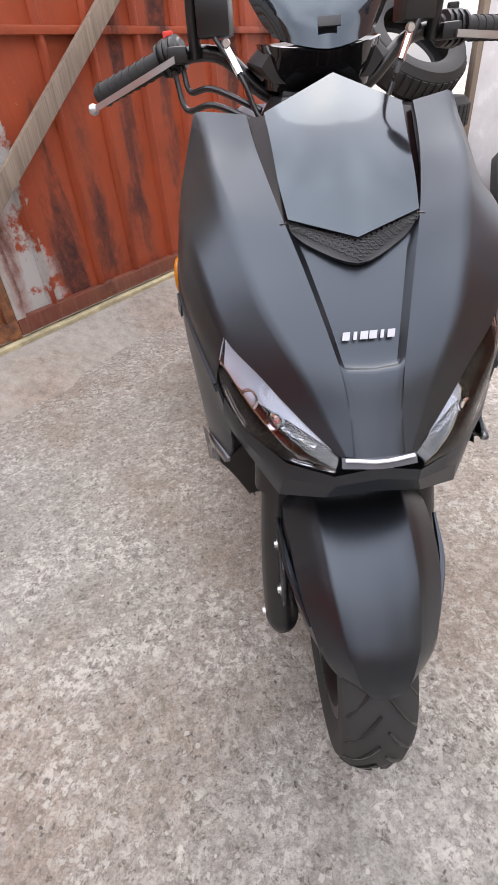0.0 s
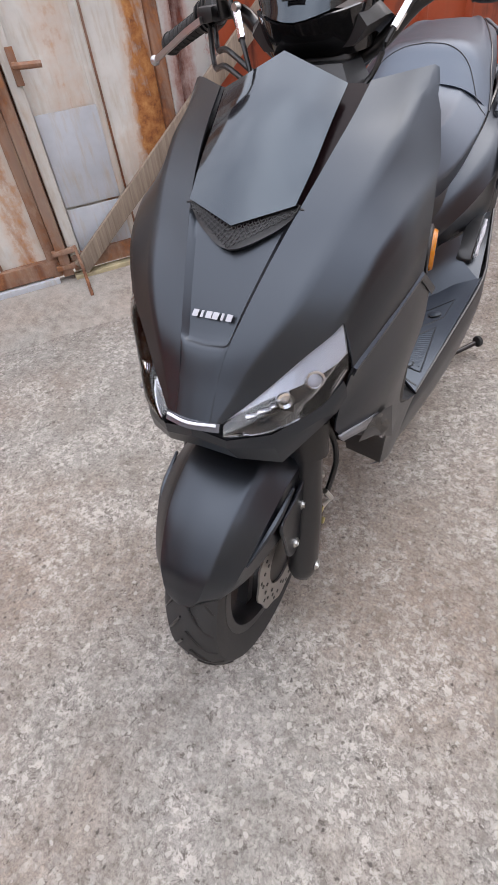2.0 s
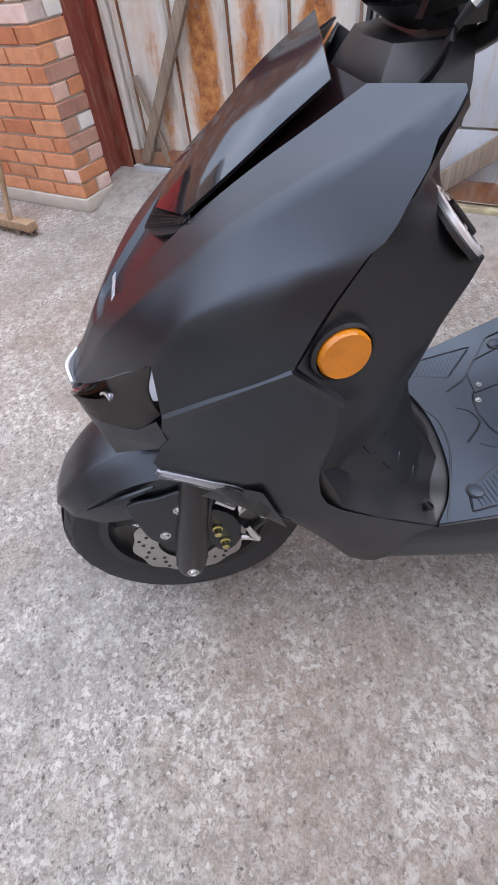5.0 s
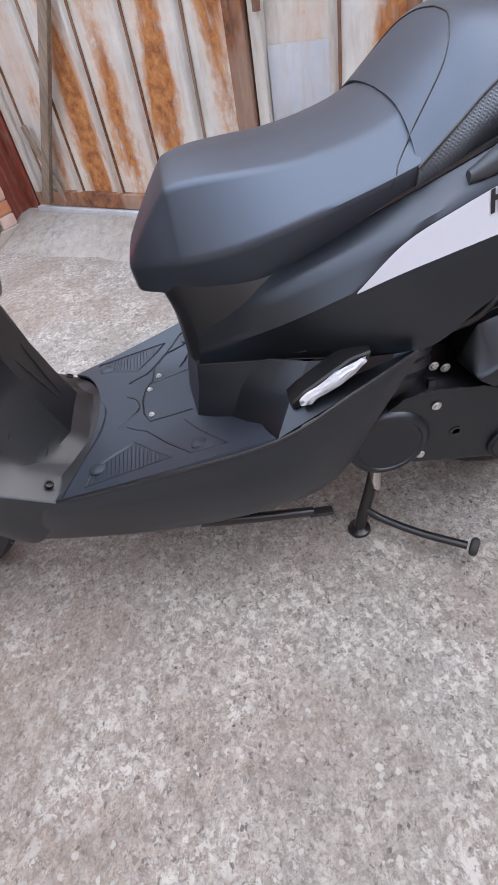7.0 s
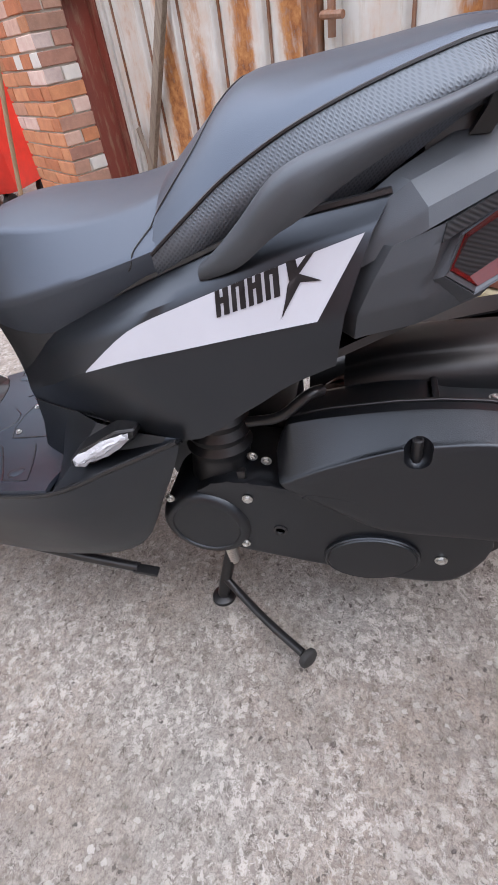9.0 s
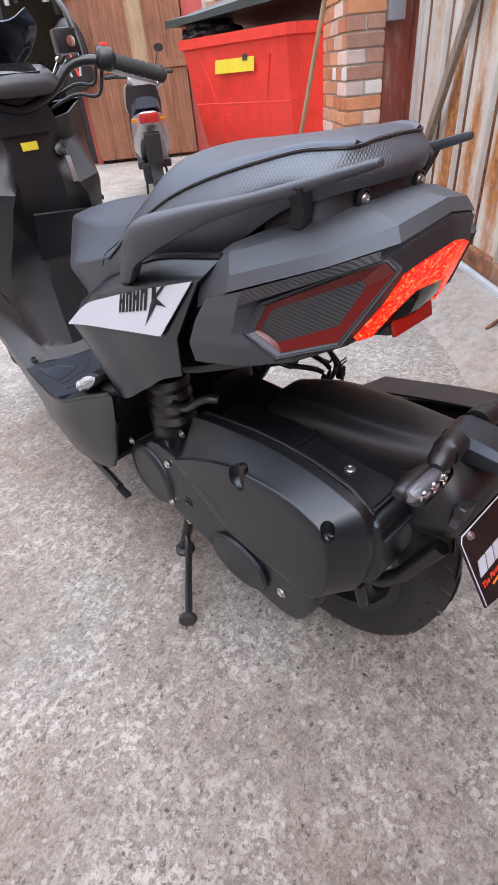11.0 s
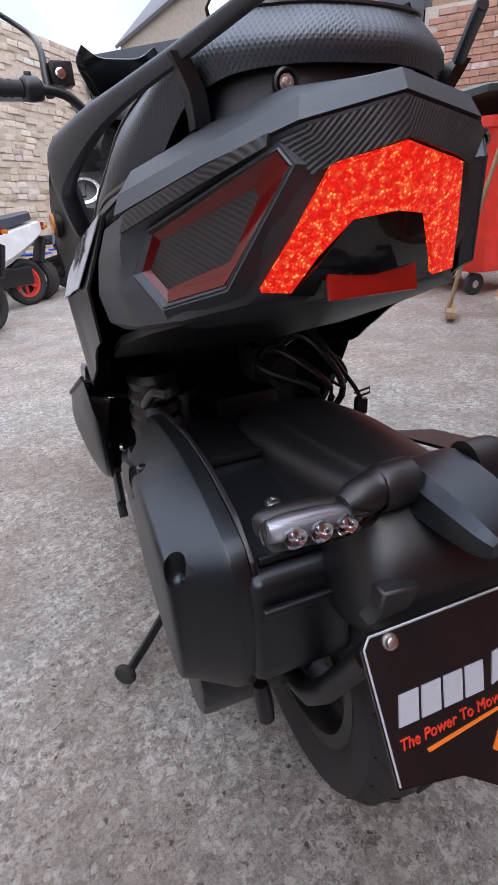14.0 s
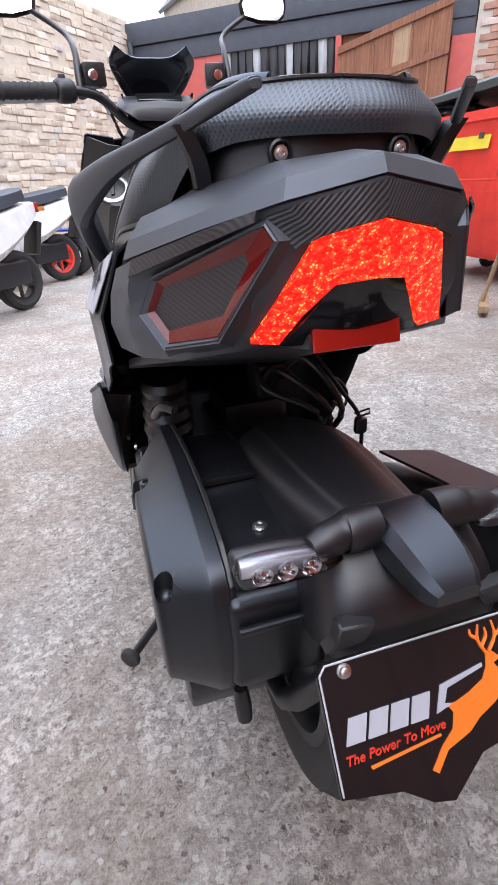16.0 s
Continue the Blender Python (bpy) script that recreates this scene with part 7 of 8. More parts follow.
def make_running_gear():
    fw = make_wheel("front_wheel", AXF, 0.055, WR, 5)
    make_wheel("rear_wheel", AXR, 0.062, WR + 0.002, 5)
    disc = bmesh.new()
    n = 60
    rings = []
    for x in (0.072, 0.076):
        for rad in (0.062, 1):
            rings.append([disc.verts.new((x, AXF[1] + (0.062 if rad < 1 else 0.112 + 0.0035 * math.cos(10 * 2 * math.pi * k / n)) * math.cos(2 * math.pi * k / n), AXF[2] + (0.062 if rad < 1 else 0.112 + 0.0035 * math.cos(10 * 2 * math.pi * k / n)) * math.sin(2 * math.pi * k / n))) for k in range(n)])
    for a, b in ((0, 1), (1, 3), (3, 2), (2, 0)):
        for k in range(n):
            disc.faces.new((rings[a][k], rings[a][(k + 1) % n], rings[b][(k + 1) % n], rings[b][k]))
    d = part("brake_disc", disc, DISC, scooter, "wavy drilled steel brake disc")
    # the disc is not pierced: small dark discs give the holes' shade
    hole = lathe([(0, 0.004), (0.0012, 0.004), (0.0013, 0.0)], 8, "x")
    me = bpy.data.meshes.new("drill_hole")
    hole.to_mesh(me), hole.free()
    me.materials.append(TUBE)
    for k in range(40):
        a, rad = 2 * math.pi * k / 40, (0.076, 0.088, 0.100, 0.092)[k % 4]
        ob = new("drill_hole", me)
        ob.parent = d
        ob.location = (0.0758, AXF[1] + rad * math.cos(a), AXF[2] + rad * math.sin(a))
    part("disc_carrier", lathe([(0.058, 0.03), (0.06, 0.066), (0.07, 0.066), (0.072, 0.03)], 24, "x", AXF), TUBE, d)
    # fork, caliper, fender
    for s in (1, -1):
        fork = part("fork_leg", tube([(s * 0.102, 0.085, 0.62), (s * 0.112, 0.050, 0.50), (s * 0.117, 0.020, 0.36), (s * 0.117, -0.004, 0.245), (s * 0.117, -0.012, 0.215)], [0.022, 0.026, 0.030, 0.030, 0.02], 14, 3), TUBE, scooter, "black fork leg")
        part("fork_boot", tube([(s * 0.106, 0.070, 0.565), (s * 0.111, 0.054, 0.505)], 0.036, 14, 2), PLASTIC, fork)
        bolt(fork, (s * 0.147, -0.002, 0.252), 0.008, "x", name="axle_nut", sgn=s)
    cal = part("brake_caliper", prism(round_poly([(0.045, 0.40), (0.085, 0.385), (0.105, 0.33), (0.090, 0.27), (0.055, 0.26), (0.040, 0.32)], 3), 0.060, 0.118, "x", 0.008), ENGINE, scooter, "black brake caliper")
    for y, z in ((0.062, 0.345), (0.070, 0.300)):
        part("bolt", lathe([(0, 0.010), (0.004, 0.010), (0.005, 0.007), (0.016, 0.007), (0.017, 0.004)], 10, "x", (0.119, y, z)), plain("zinc_yellow_bolt", (0.62, 0.56, 0.25), 0.3, metal=1.0), cal)
    for k, (a, b) in enumerate((((0.120, 0.115, 0.335), (0.128, 0.130, 0.30)), ((0.120, 0.135, 0.285), (0.118, 0.10, 0.30)), ((0.120, 0.10, 0.40), (0.112, 0.07, 0.42)))):
        part("banjo", tube([a, b], 0.006, 8, 1), STEEL, cal)
    part("brake_hose", tube([(0.12, 0.125, 0.32), (0.125, 0.165, 0.38), (0.11, 0.17, 0.45), (0.10, 0.13, 0.53), (0.08, 0.12, 0.62)], 0.006, 8, 5), TUBE, scooter)
    part("cable", tube([(0.11, 0.03, 0.30), (0.128, 0.05, 0.38), (0.115, 0.07, 0.47), (0.09, 0.10, 0.58)], 0.004, 8, 5), TUBE, scooter)
    rows = []
    for deg, r0, wd, drop in ((29, 0.261, 0.030, 0.006), (31.5, 0.2635, 0.050, 0.012), (36, 0.267, 0.067, 0.028), (45, 0.272, 0.084, 0.048), (65, 0.282, 0.102, 0.075), (88, 0.290, 0.110, 0.105), (112, 0.290, 0.108, 0.10), (140, 0.285, 0.09, 0.05)):
        a = radians(deg)
        cy, cz = -math.cos(a), math.sin(a)
        pt = lambda x, r: (x, AXF[1] + r * cy, AXF[2] + r * cz)
        rows.append([pt(0, r0), pt(wd * 0.54, r0 - 0.004), pt(wd * 0.70, r0 - 0.016), pt(wd * 0.97, r0 - 0.034 - 0.1 * drop), pt(wd * 1.02, r0 - 0.045 - drop)])
    fend = part("front_fender", sheet(rows, 3, 5, both=True, th=0.003, inner=AXF, hard_u=True), MATT, scooter, "matt black front mudguard")
    for s in (1, -1):
        part("fender_flap", prism(round_poly([(-0.075, 0.455), (-0.02, 0.462), (0.035, 0.470), (0.030, 0.42), (-0.005, 0.345), (-0.035, 0.325), (-0.060, 0.345), (-0.070, 0.40)], 3), s * 0.112, s * 0.119, "x", 0.002, 1), MATT, fend)
        for y, z in ((0.006, 0.420), (-0.032, 0.352)):
            bolt(fend, (s * 0.119, y, z), 0.007, "x", sgn=s)
        crease = [(0.088, -0.150, 0.425), (0.108, -0.085, 0.462), (0.116, -0.02, 0.490)]
        part("fender_crease", tube([(s * x, y, z) for x, y, z in crease], [0.002, 0.006, 0.003], 6, 4), MATT, fend)


def make_engine():
    eng = part("crankcase", prism(round_poly([(1.00, 0.36), (1.06, 0.43), (1.16, 0.43), (1.30, 0.40), (1.46, 0.37), (1.50, 0.31), (1.455, 0.215), (1.36, 0.205), (1.22, 0.232), (1.08, 0.262), (1.00, 0.29)], 3), 0.06, 0.206, "x", 0.012), ENGINE, scooter, "black transmission case")
    oval = [(1.315 + 0.078 * math.cos(t) - 0.006 * math.sin(t), 0.272 + 0.056 * math.sin(t) + 0.010 * math.cos(t)) for t in [2 * math.pi * k / 40 for k in range(40)]]
    part("clutch_cover", loft([[(x, 1.315 + (y - 1.315) * k, 0.272 + (z - 0.272) * k) for y, z in oval] for x, k in ((0.198, 1.0), (0.212, 1.0), (0.2145, 0.97), (0.2135, 0.93), (0.216, 0.90), (0.217, 0.5))], 1, 1, hard_around=True), ENGINE, eng, sharp=30)
    fan = part("fan_cover", lathe([(0.10, 0.080), (0.195, 0.080), (0.208, 0.076), (0.214, 0.068), (0.215, 0.060), (0.2125, 0.058), (0.213, 0.0)], 40, "x", (0, 1.038, 0.330)), ENGINE, scooter, "round black cover")
    for y, z in ((0.985, 0.395), (1.119, 0.402), (1.100, 0.285)):
        bolt(fan, (0.208, y, z), 0.006)
    bolt(eng, (0.207, 1.425, 0.274), 0.007)
    part("drain_hole", lathe([(0, 0.012), (0.003, 0.012), (0.004, 0.008), (0.001, 0.007)], 16, "x", (0.205, 1.165, 0.325)), TUBE, eng)
    rings = []
    for k in range(13):
        z = 0.405 + 0.0135 * k
        r = 0.050 + (0.006 if k % 2 and k > 4 else 0) - 0.0008 * k
        rings.append([(0.145 + 0.9 * r * math.cos(a), 1.065 + 0.006 * k * 0.2 + 1.05 * r * math.sin(a), z) for a in [2 * math.pi * j / 20 for j in range(20)]])
    part("intake_boot", loft(rings, 1, 2), PLASTIC, scooter, "ribbed rubber intake boot")
    part("boot_clamp", box(0.012, 0.014, 0.036, 0.003, (0.190, 1.112, 0.432), (0, 0, 0)), TUBE, scooter)
    for y, z in ((1.126, 0.456), (1.148, 0.447)):
        bolt(eng, (0.165, y, z), 0.006)
    air = part("air_box", prism([(1.180, 0.45), (1.19, 0.505), (1.33, 0.535), (1.385, 0.540), (1.40, 0.530), (1.48, 0.522), (1.575, 0.512), (1.580, 0.40), (1.53, 0.345), (1.46, 0.345), (1.33, 0.352), (1.26, 0.392)], 0.060, 0.162, "x", 0.014, 3), ENGINE, scooter, "black moulded air-filter box")
    lo = [(1.172, 0.452), (1.184, 0.520), (1.203, 0.533), (1.250, 0.543), (1.337, 0.556), (1.400, 0.560), (1.456, 0.558), (1.520, 0.546), (1.562, 0.522), (1.570, 0.425), (1.535, 0.348), (1.46, 0.345), (1.33, 0.352), (1.26, 0.392)]
    hi = [(1.180, 0.450), (1.192, 0.466), (1.215, 0.479), (1.250, 0.497), (1.337, 0.532), (1.395, 0.543), (1.456, 0.547), (1.508, 0.536), (1.538, 0.512), (1.545, 0.425), (1.515, 0.360), (1.455, 0.357), (1.33, 0.364), (1.265, 0.398)]
    def shrink(poly, k):
        return [(1.38 + (y - 1.38) * k, 0.45 + (z - 0.45) * k) for y, z in poly]
    mixed = [tuple(Vector((*a, 0)).lerp(Vector((*b, 0)), 0.12))[:2] for a, b in zip(lo, hi)]
    lid = loft([[(x, y, z) for y, z in poly] for x, poly in ((0.157, lo), (0.172, lo), (0.178, mixed), (0.216, hi), (0.223, shrink(hi, 0.985)), (0.227, shrink(hi, 0.95)), (0.229, shrink(hi, 0.80)))], 3, 2)
    def capsule(x, y, z, r):
        return lathe([(-r, 0.0), (-0.87 * r, 0.5 * r), (-0.5 * r, 0.87 * r), (0, r), (0.12, r * 1.05)], 24, "z", (x, y, z))
    part("box_lid", carve(lid, capsule(0.226, 1.366, 0.520, 0.018), capsule(0.216, 1.533, 0.512, 0.010)), ENGINE, air, sharp=45)
    for x, y, z in ((0.212, 1.366, 0.552), (0.205, 1.532, 0.520)):
        part("lid_screw", lathe([(-0.05, 0.0075), (-0.012, 0.0075), (-0.011, 0.004), (-0.014, 0.0035)], 12, "z", (x, y, z)), TUBE, air)
    part("lid_seam", prism([(y, z + 0.004) for y, z in lo[1:10]] + [(y, z - 0.006) for y, z in reversed(lo[1:10])], 0.150, 0.156, "x", 0.001, 1), PLASTIC, air)
    part("lid_rib", tube([(0.2275, 1.212, 0.432), (0.2275, 1.225, 0.441), (0.2275, 1.285, 0.430), (0.2275, 1.315, 0.405)], 0.0018, 6, 3), ENGINE, air)
    part("top_rib", box(0.07, 0.010, 0.010, 0.003, (0.112, 1.395, 0.541), (4, 0, 0)), ENGINE, air)
    part("top_rib", box(0.07, 0.008, 0.008, 0.003, (0.112, 1.555, 0.520), (4, 0, 0)), ENGINE, air)
    part("back_rib", box(0.085, 0.008, 0.008, 0.003, (0.112, 1.582, 0.485)), ENGINE, air)
    part("box_drain", tube([(0.150, 1.545, 0.352), (0.150, 1.55, 0.335), (0.15, 1.556, 0.312)], [0.008, 0.010, 0.009], 10, 2), TUBE, air)
    bolt(air, (0.099, 1.479, 0.5225), 0.006, "z")
    part("breather_hose", tube([(0.17, 1.13, 0.53), (0.175, 1.18, 0.545), (0.165, 1.22, 0.575), (0.15, 1.24, 0.575)], 0.008, 10, 5), TUBE, scooter)
    carb = part("carburettor", join(box(0.06, 0.07, 0.06, 0.012, (-0.02, 1.17, 0.58)), box(0.05, 0.04, 0.03, 0.006, (-0.03, 1.19, 0.625))), ENGINE, scooter, "dark cast carburettor")
    part("intake_clamp", lathe([(0, 0.027), (0.012, 0.027), (0.013, 0.022), (0.05, 0.02)], 18, "y", (-0.02, 1.205, 0.585)), TUBE, carb)
    for k in range(3):
        part("hose", tube([(-0.03 + 0.02 * k, 1.20, 0.60), (-0.05 + 0.03 * k, 1.26, 0.63 - 0.02 * k), (-0.09 + 0.02 * k, 1.30, 0.56), (-0.06, 1.28, 0.50)], 0.005, 8, 5), TUBE, carb)
    part("engine_block", box(0.16, 0.26, 0.16, 0.02, (-0.02, 1.05, 0.37)), ENGINE, scooter)
    part("cylinder_head", box(0.13, 0.16, 0.13, 0.015, (-0.03, 0.98, 0.42)), ENGINE, scooter)
    # centre stand and folded side stand
    stand = part("centre_stand", tube([(0.11, 1.06, 0.24), (0.135, 1.035, 0.15), (0.150, 1.010, 0.055), (0.155, 1.000, 0.012)], 0.013, 10, 3), TUBE, scooter, "black centre stand, lowered")
    part("stand_leg", tube([(-0.11, 1.06, 0.24), (-0.135, 1.035, 0.15), (-0.150, 1.010, 0.055), (-0.155, 1.000, 0.012)], 0.013, 10, 3), TUBE, stand)
    part("cross_tube", tube([(-0.12, 1.05, 0.2), (0.12, 1.05, 0.2)], 0.012, 10, 1), TUBE, stand)
    for s in (1, -1):
        part("stand_foot", lathe([(0, 0.0), (0, 0.024), (0.004, 0.027), (0.010, 0.025), (0.016, 0.014), (0.018, 0.0)], 20, "z", (s * 0.155, 1.0, 0.0005)), TUBE, stand)
    part("stand_lever", tube([(0.150, 1.012, 0.075), (0.170, 1.045, 0.050), (0.225, 1.115, 0.042), (0.285, 1.195, 0.048)], 0.009, 10, 5), TUBE, stand)
    part("lever_pad", lathe([(-0.009, 0.013), (-0.006, 0.019), (0.0, 0.021), (0.006, 0.019), (0.009, 0.013)], 20, "x"), RUBBER, stand, m=pose(0.294, 1.205, 0.052, 0, 0, 52))
    part("stand_spring", tube([(0.14 + 0.010 * math.cos(a), 1.040 + 0.010 * math.sin(a), 0.13 + 0.006 * a / 6.28) for a in [0.6 * k for k in range(96)]], 0.0022, 5, 1), STEEL, stand)
    ss = part("side_stand", tube([(0.215, 0.66, 0.238), (0.222, 0.76, 0.222), (0.228, 0.88, 0.208)], [0.013, 0.011, 0.010], 10, 4), TUBE, scooter, "black side stand, folded up")
    part("pivot_bolt", lathe([(0, 0.012), (0.004, 0.012), (0.005, 0.008), (0.012, 0.008), (0.013, 0.004)], 10, "x", (0.212, 0.648, 0.252)), STEEL, ss)
    part("side_stand_foot", box(0.02, 0.05, 0.008, 0.003, (0.230, 0.895, 0.204), (-8, 0, 0)), TUBE, ss)
    # hugger, indicators, plate
    rows = []
    for y, z, wd in ((1.265, 0.545, 0.070), (1.330, 0.566, 0.078), (1.400, 0.576, 0.080), (1.480, 0.582, 0.074), (1.555, 0.588, 0.062), (1.605, 0.592, 0.052)):
        rows.append([(0, y, z), (wd * 0.30, y, z - 0.001), (wd * 0.52, y, z - 0.006), (wd * 0.60, y, z - 0.011), (wd * 0.86, y, z - 0.022), (wd, y + 0.004, z - 0.050), (wd * 1.04, y + 0.008, z - 0.105)])
    hug = part("rear_hugger", sheet(rows, 3, 5, both=True, th=0.004, inner=(0, 1.4, 0.3)), PLASTIC, scooter, "black rear mudguard carrying the number plate")
    part("hugger_nose", loft([[(w * c, y, z + h * d) for c, d in ((-1, -1), (1, -1), (1, 0.4), (0.72, 1), (-0.72, 1), (-1, 0.4))] for y, z, w, h in ((1.575, 0.584, 0.028, 0.014), (1.590, 0.588, 0.033, 0.018), (1.635, 0.586, 0.032, 0.016), (1.668, 0.580, 0.026, 0.012), (1.680, 0.577, 0.019, 0.007))], 1, 2, hard_around=True), MATT, hug, sharp=25)
    part("plate_bracket", sheet([[(0, 1.600, 0.580), (0.06, 1.596, 0.578), (0.080, 1.585, 0.565), (0.086, 1.55, 0.55)], [(0, 1.640, 0.550), (0.065, 1.634, 0.548), (0.086, 1.618, 0.530), (0.09, 1.57, 0.51)], [(0, 1.652, 0.510), (0.065, 1.648, 0.508), (0.084, 1.635, 0.495), (0.088, 1.58, 0.47)], [(0, 1.650, 0.465), (0.05, 1.648, 0.465), (0.066, 1.635, 0.460), (0.07, 1.59, 0.44)]], 3, 4, both=True, th=0.004, inner=(0, 1.5, 0.5)), PLASTIC, hug)
    for s in (1, -1):
        part("bracket_tab", prism([(s * 0.050, 0.535), (s * 0.085, 0.540), (s * 0.088, 0.522), (s * 0.098, 0.512), (s * 0.060, 0.516)], 1.636, 1.652, "y", 0.002, 1), PLASTIC, hug)
    for s in (1, -1):
        arm = part("swing_arm", tube([(s * 0.085, 1.44, 0.27), (s * 0.10, 1.56, 0.33), (s * 0.08, 1.63, 0.45)], 0.013, 10, 3), PLASTIC, hug)
        stem = part("indicator", tube([(s * 0.028, 1.598, 0.594), (s * 0.056, 1.599, 0.594), (s * 0.060, 1.599, 0.594), (s * 0.078, 1.602, 0.592), (s * 0.092, 1.605, 0.590)], [0.0195, 0.0195, 0.0165, 0.0155, 0.010], 16, 3), PLASTIC, hug, "clear-lens indicator on a black stalk")
        shape = ((0.068, 0.582, 0.006, 0.004), (0.080, 0.583, 0.012, 0.009), (0.110, 0.586, 0.016, 0.013), (0.140, 0.588, 0.017, 0.013), (0.156, 0.588, 0.015, 0.011), (0.161, 0.588, 0.009, 0.007))
        part("lens", loft([[(s * x, 1.612 + w * math.cos(a), z + h * math.sin(a)) for a in [2 * math.pi * j / 12 for j in range(12)]] for x, z, w, h in shape], 1, 3), CLEAR, stem)
        part("lamp_back", loft([[(s * x, 1.5950 + 0.75 * w * math.cos(a), z - 0.001 + 0.98 * h * math.sin(a)) for a in [2 * math.pi * j / 12 for j in range(12)]] for x, z, w, h in shape], 1, 3), PLASTIC, stem)
        part("lens_bed", loft([[(s * x, 1.606 + 0.6 * w * math.cos(a), z + 0.8 * h * math.sin(a)) for a in [2 * math.pi * j / 12 for j in range(12)]] for x, z, w, h in shape[1:5]], 1, 3), plain("dull_reflector_silver", (0.30, 0.30, 0.32), 0.3, metal=0.6, grain=400), stem)
        for k in range(3):
            part("bulb_cup", lathe([(0, 0.009), (0.003, 0.009), (0.002, 0.006), (0.0, 0.004), (0.004, 0.0)], 14, "y", (s * (0.098 + 0.021 * k), 1.6185, 0.5855 + 0.001 * k)), CHROME, stem)
    m = on_plane((0, 1.668, 0.498), (-1, 0, 0), (0, -0.52, 0.86))
    plate = part("number_plate", prism([(-0.111, 0.010), (-0.104, 0.019), (0.104, 0.019), (0.111, 0.010), (0.111, -0.080), (0.062, -0.088), (0.025, -0.094), (-0.010, -0.124), (-0.030, -0.119), (-0.056, -0.101), (-0.110, -0.090)], -0.0015, 0.0015, "z"), GLOSS, hug, "black show plate with block marks and orange emblem", m=m)
    part("plate_border", join(*[tube([(x0, y0, 0.002), (x1, y1, 0.002)], 0.0010, 4, 1) for x0, y0, x1, y1 in ((-0.108, -0.088, -0.109, 0.010), (-0.109, 0.010, -0.103, 0.0172), (-0.103, 0.0172, 0.103, 0.0172))]), WHITE, plate, m=m)
    for x in (-0.086, -0.066, -0.046, -0.026):
        part("mark", prism([(x - 0.0115, -0.050), (x + 0.0055, -0.050), (x + 0.0115, -0.029), (x - 0.0055, -0.029)], 0.0015, 0.0028, "z"), WHITE, plate, m=m)
    part("mark", prism([(-0.012, -0.049), (-0.004, -0.027), (0.040, -0.020), (0.040, -0.023), (0.002, -0.031), (-0.003, -0.043), (0.004, -0.045)], 0.0015, 0.0028, "z"), WHITE, plate, m=m)
    emblem = part("emblem", prism([(0.046, -0.012), (0.052, -0.012), (0.060, -0.020), (0.052, -0.023), (0.058, -0.032), (0.062, -0.044), (0.046, -0.056), (0.028, -0.064), (0.016, -0.073), (-0.008, -0.081), (-0.021, -0.097), (-0.026, -0.093), (-0.013, -0.077), (0.000, -0.066), (0.004, -0.053), (-0.001, -0.045), (0.008, -0.045), (0.022, -0.041), (0.038, -0.034), (0.044, -0.024)], 0.0015, 0.0026, "z"), ORANGE, plate, "plain orange emblem", m=m)
    part("emblem_leg", prism([(0.056, -0.034), (0.086, -0.044), (0.094, -0.062), (0.089, -0.063), (0.080, -0.050), (0.055, -0.046)], 0.0015, 0.0026, "z"), ORANGE, emblem, m=m)
    for pts in ([(0.047, -0.013), (0.041, 0.000), (0.044, 0.013)], [(0.041, 0.001), (0.035, 0.006), (0.035, 0.011)], [(0.050, -0.012), (0.059, 0.000), (0.058, 0.013)], [(0.059, 0.000), (0.066, 0.004), (0.067, 0.010)], [(0.044, -0.006), (0.050, 0.002), (0.050, 0.009)]):
        part("emblem_tine", tube([(x, y, 0.0022) for x, y in pts], [0.0018, 0.0016, 0.0009], 5, 3), ORANGE, emblem, m=m)
    part("slogan", lettering("The Power To Move", 0.0112, 0.25), plain("red_print", (0.75, 0.045, 0.02), 0.4, depth=0), plate, "red-orange slogan lettering", m=m @ pose(-0.054, -0.061, 0.0024, 0, 0, 2))
    part("slogan_line", prism([(-0.080, -0.072), (-0.012, -0.066), (-0.012, -0.068), (-0.079, -0.0745)], 0.0015, 0.0026, "z"), ORANGE, plate, m=m)
    for x in (-0.087, 0.087):
        part("plate_bolt", lathe([(0.0015, 0.0065), (0.0025, 0.0065), (0.003, 0.005), (0.006, 0.0045), (0.007, 0.0025)], 12, "z"), STEEL, plate, m=m @ pose(x, 0.009, 0))
    # silencer on the far flank
    ex = part("silencer", loft([[(-0.20 + r * math.cos(a), y, z + 1.1 * r * math.sin(a)) for a in [2 * math.pi * j / 16 for j in range(16)]] for y, z, r in ((1.18, 0.34, 0.03), (1.26, 0.36, 0.055), (1.45, 0.41, 0.062), (1.66, 0.46, 0.058), (1.70, 0.47, 0.035))], 1, 3), TUBE, scooter, "black silencer")
    part("heat_shield", sheet([[(-0.16, 1.30, 0.47), (-0.262, 1.30, 0.45)], [(-0.16, 1.50, 0.515), (-0.268, 1.50, 0.49)], [(-0.15, 1.70, 0.555), (-0.262, 1.70, 0.52)]], 3, 3, th=0.004), PLASTIC, ex)
    part("brake_cable", tube([(-0.060, 1.250, 0.640), (-0.077, 1.275, 0.612), (-0.105, 1.275, 0.572), (-0.133, 1.275, 0.531), (-0.139, 1.278, 0.49), (-0.139, 1.275, 0.42)], 0.0035, 8, 4), TUBE, scooter)
    part("brake_cable", tube([(-0.080, 1.275, 0.605), (-0.100, 1.270, 0.591), (-0.112, 1.272, 0.570), (-0.105, 1.275, 0.550), (-0.088, 1.27, 0.56)], 0.0025, 8, 5), TUBE, scooter)
    clip = part("cable_clip", box(0.020, 0.012, 0.026, 0.004, (-0.137, 1.275, 0.512)), TUBE, scooter)
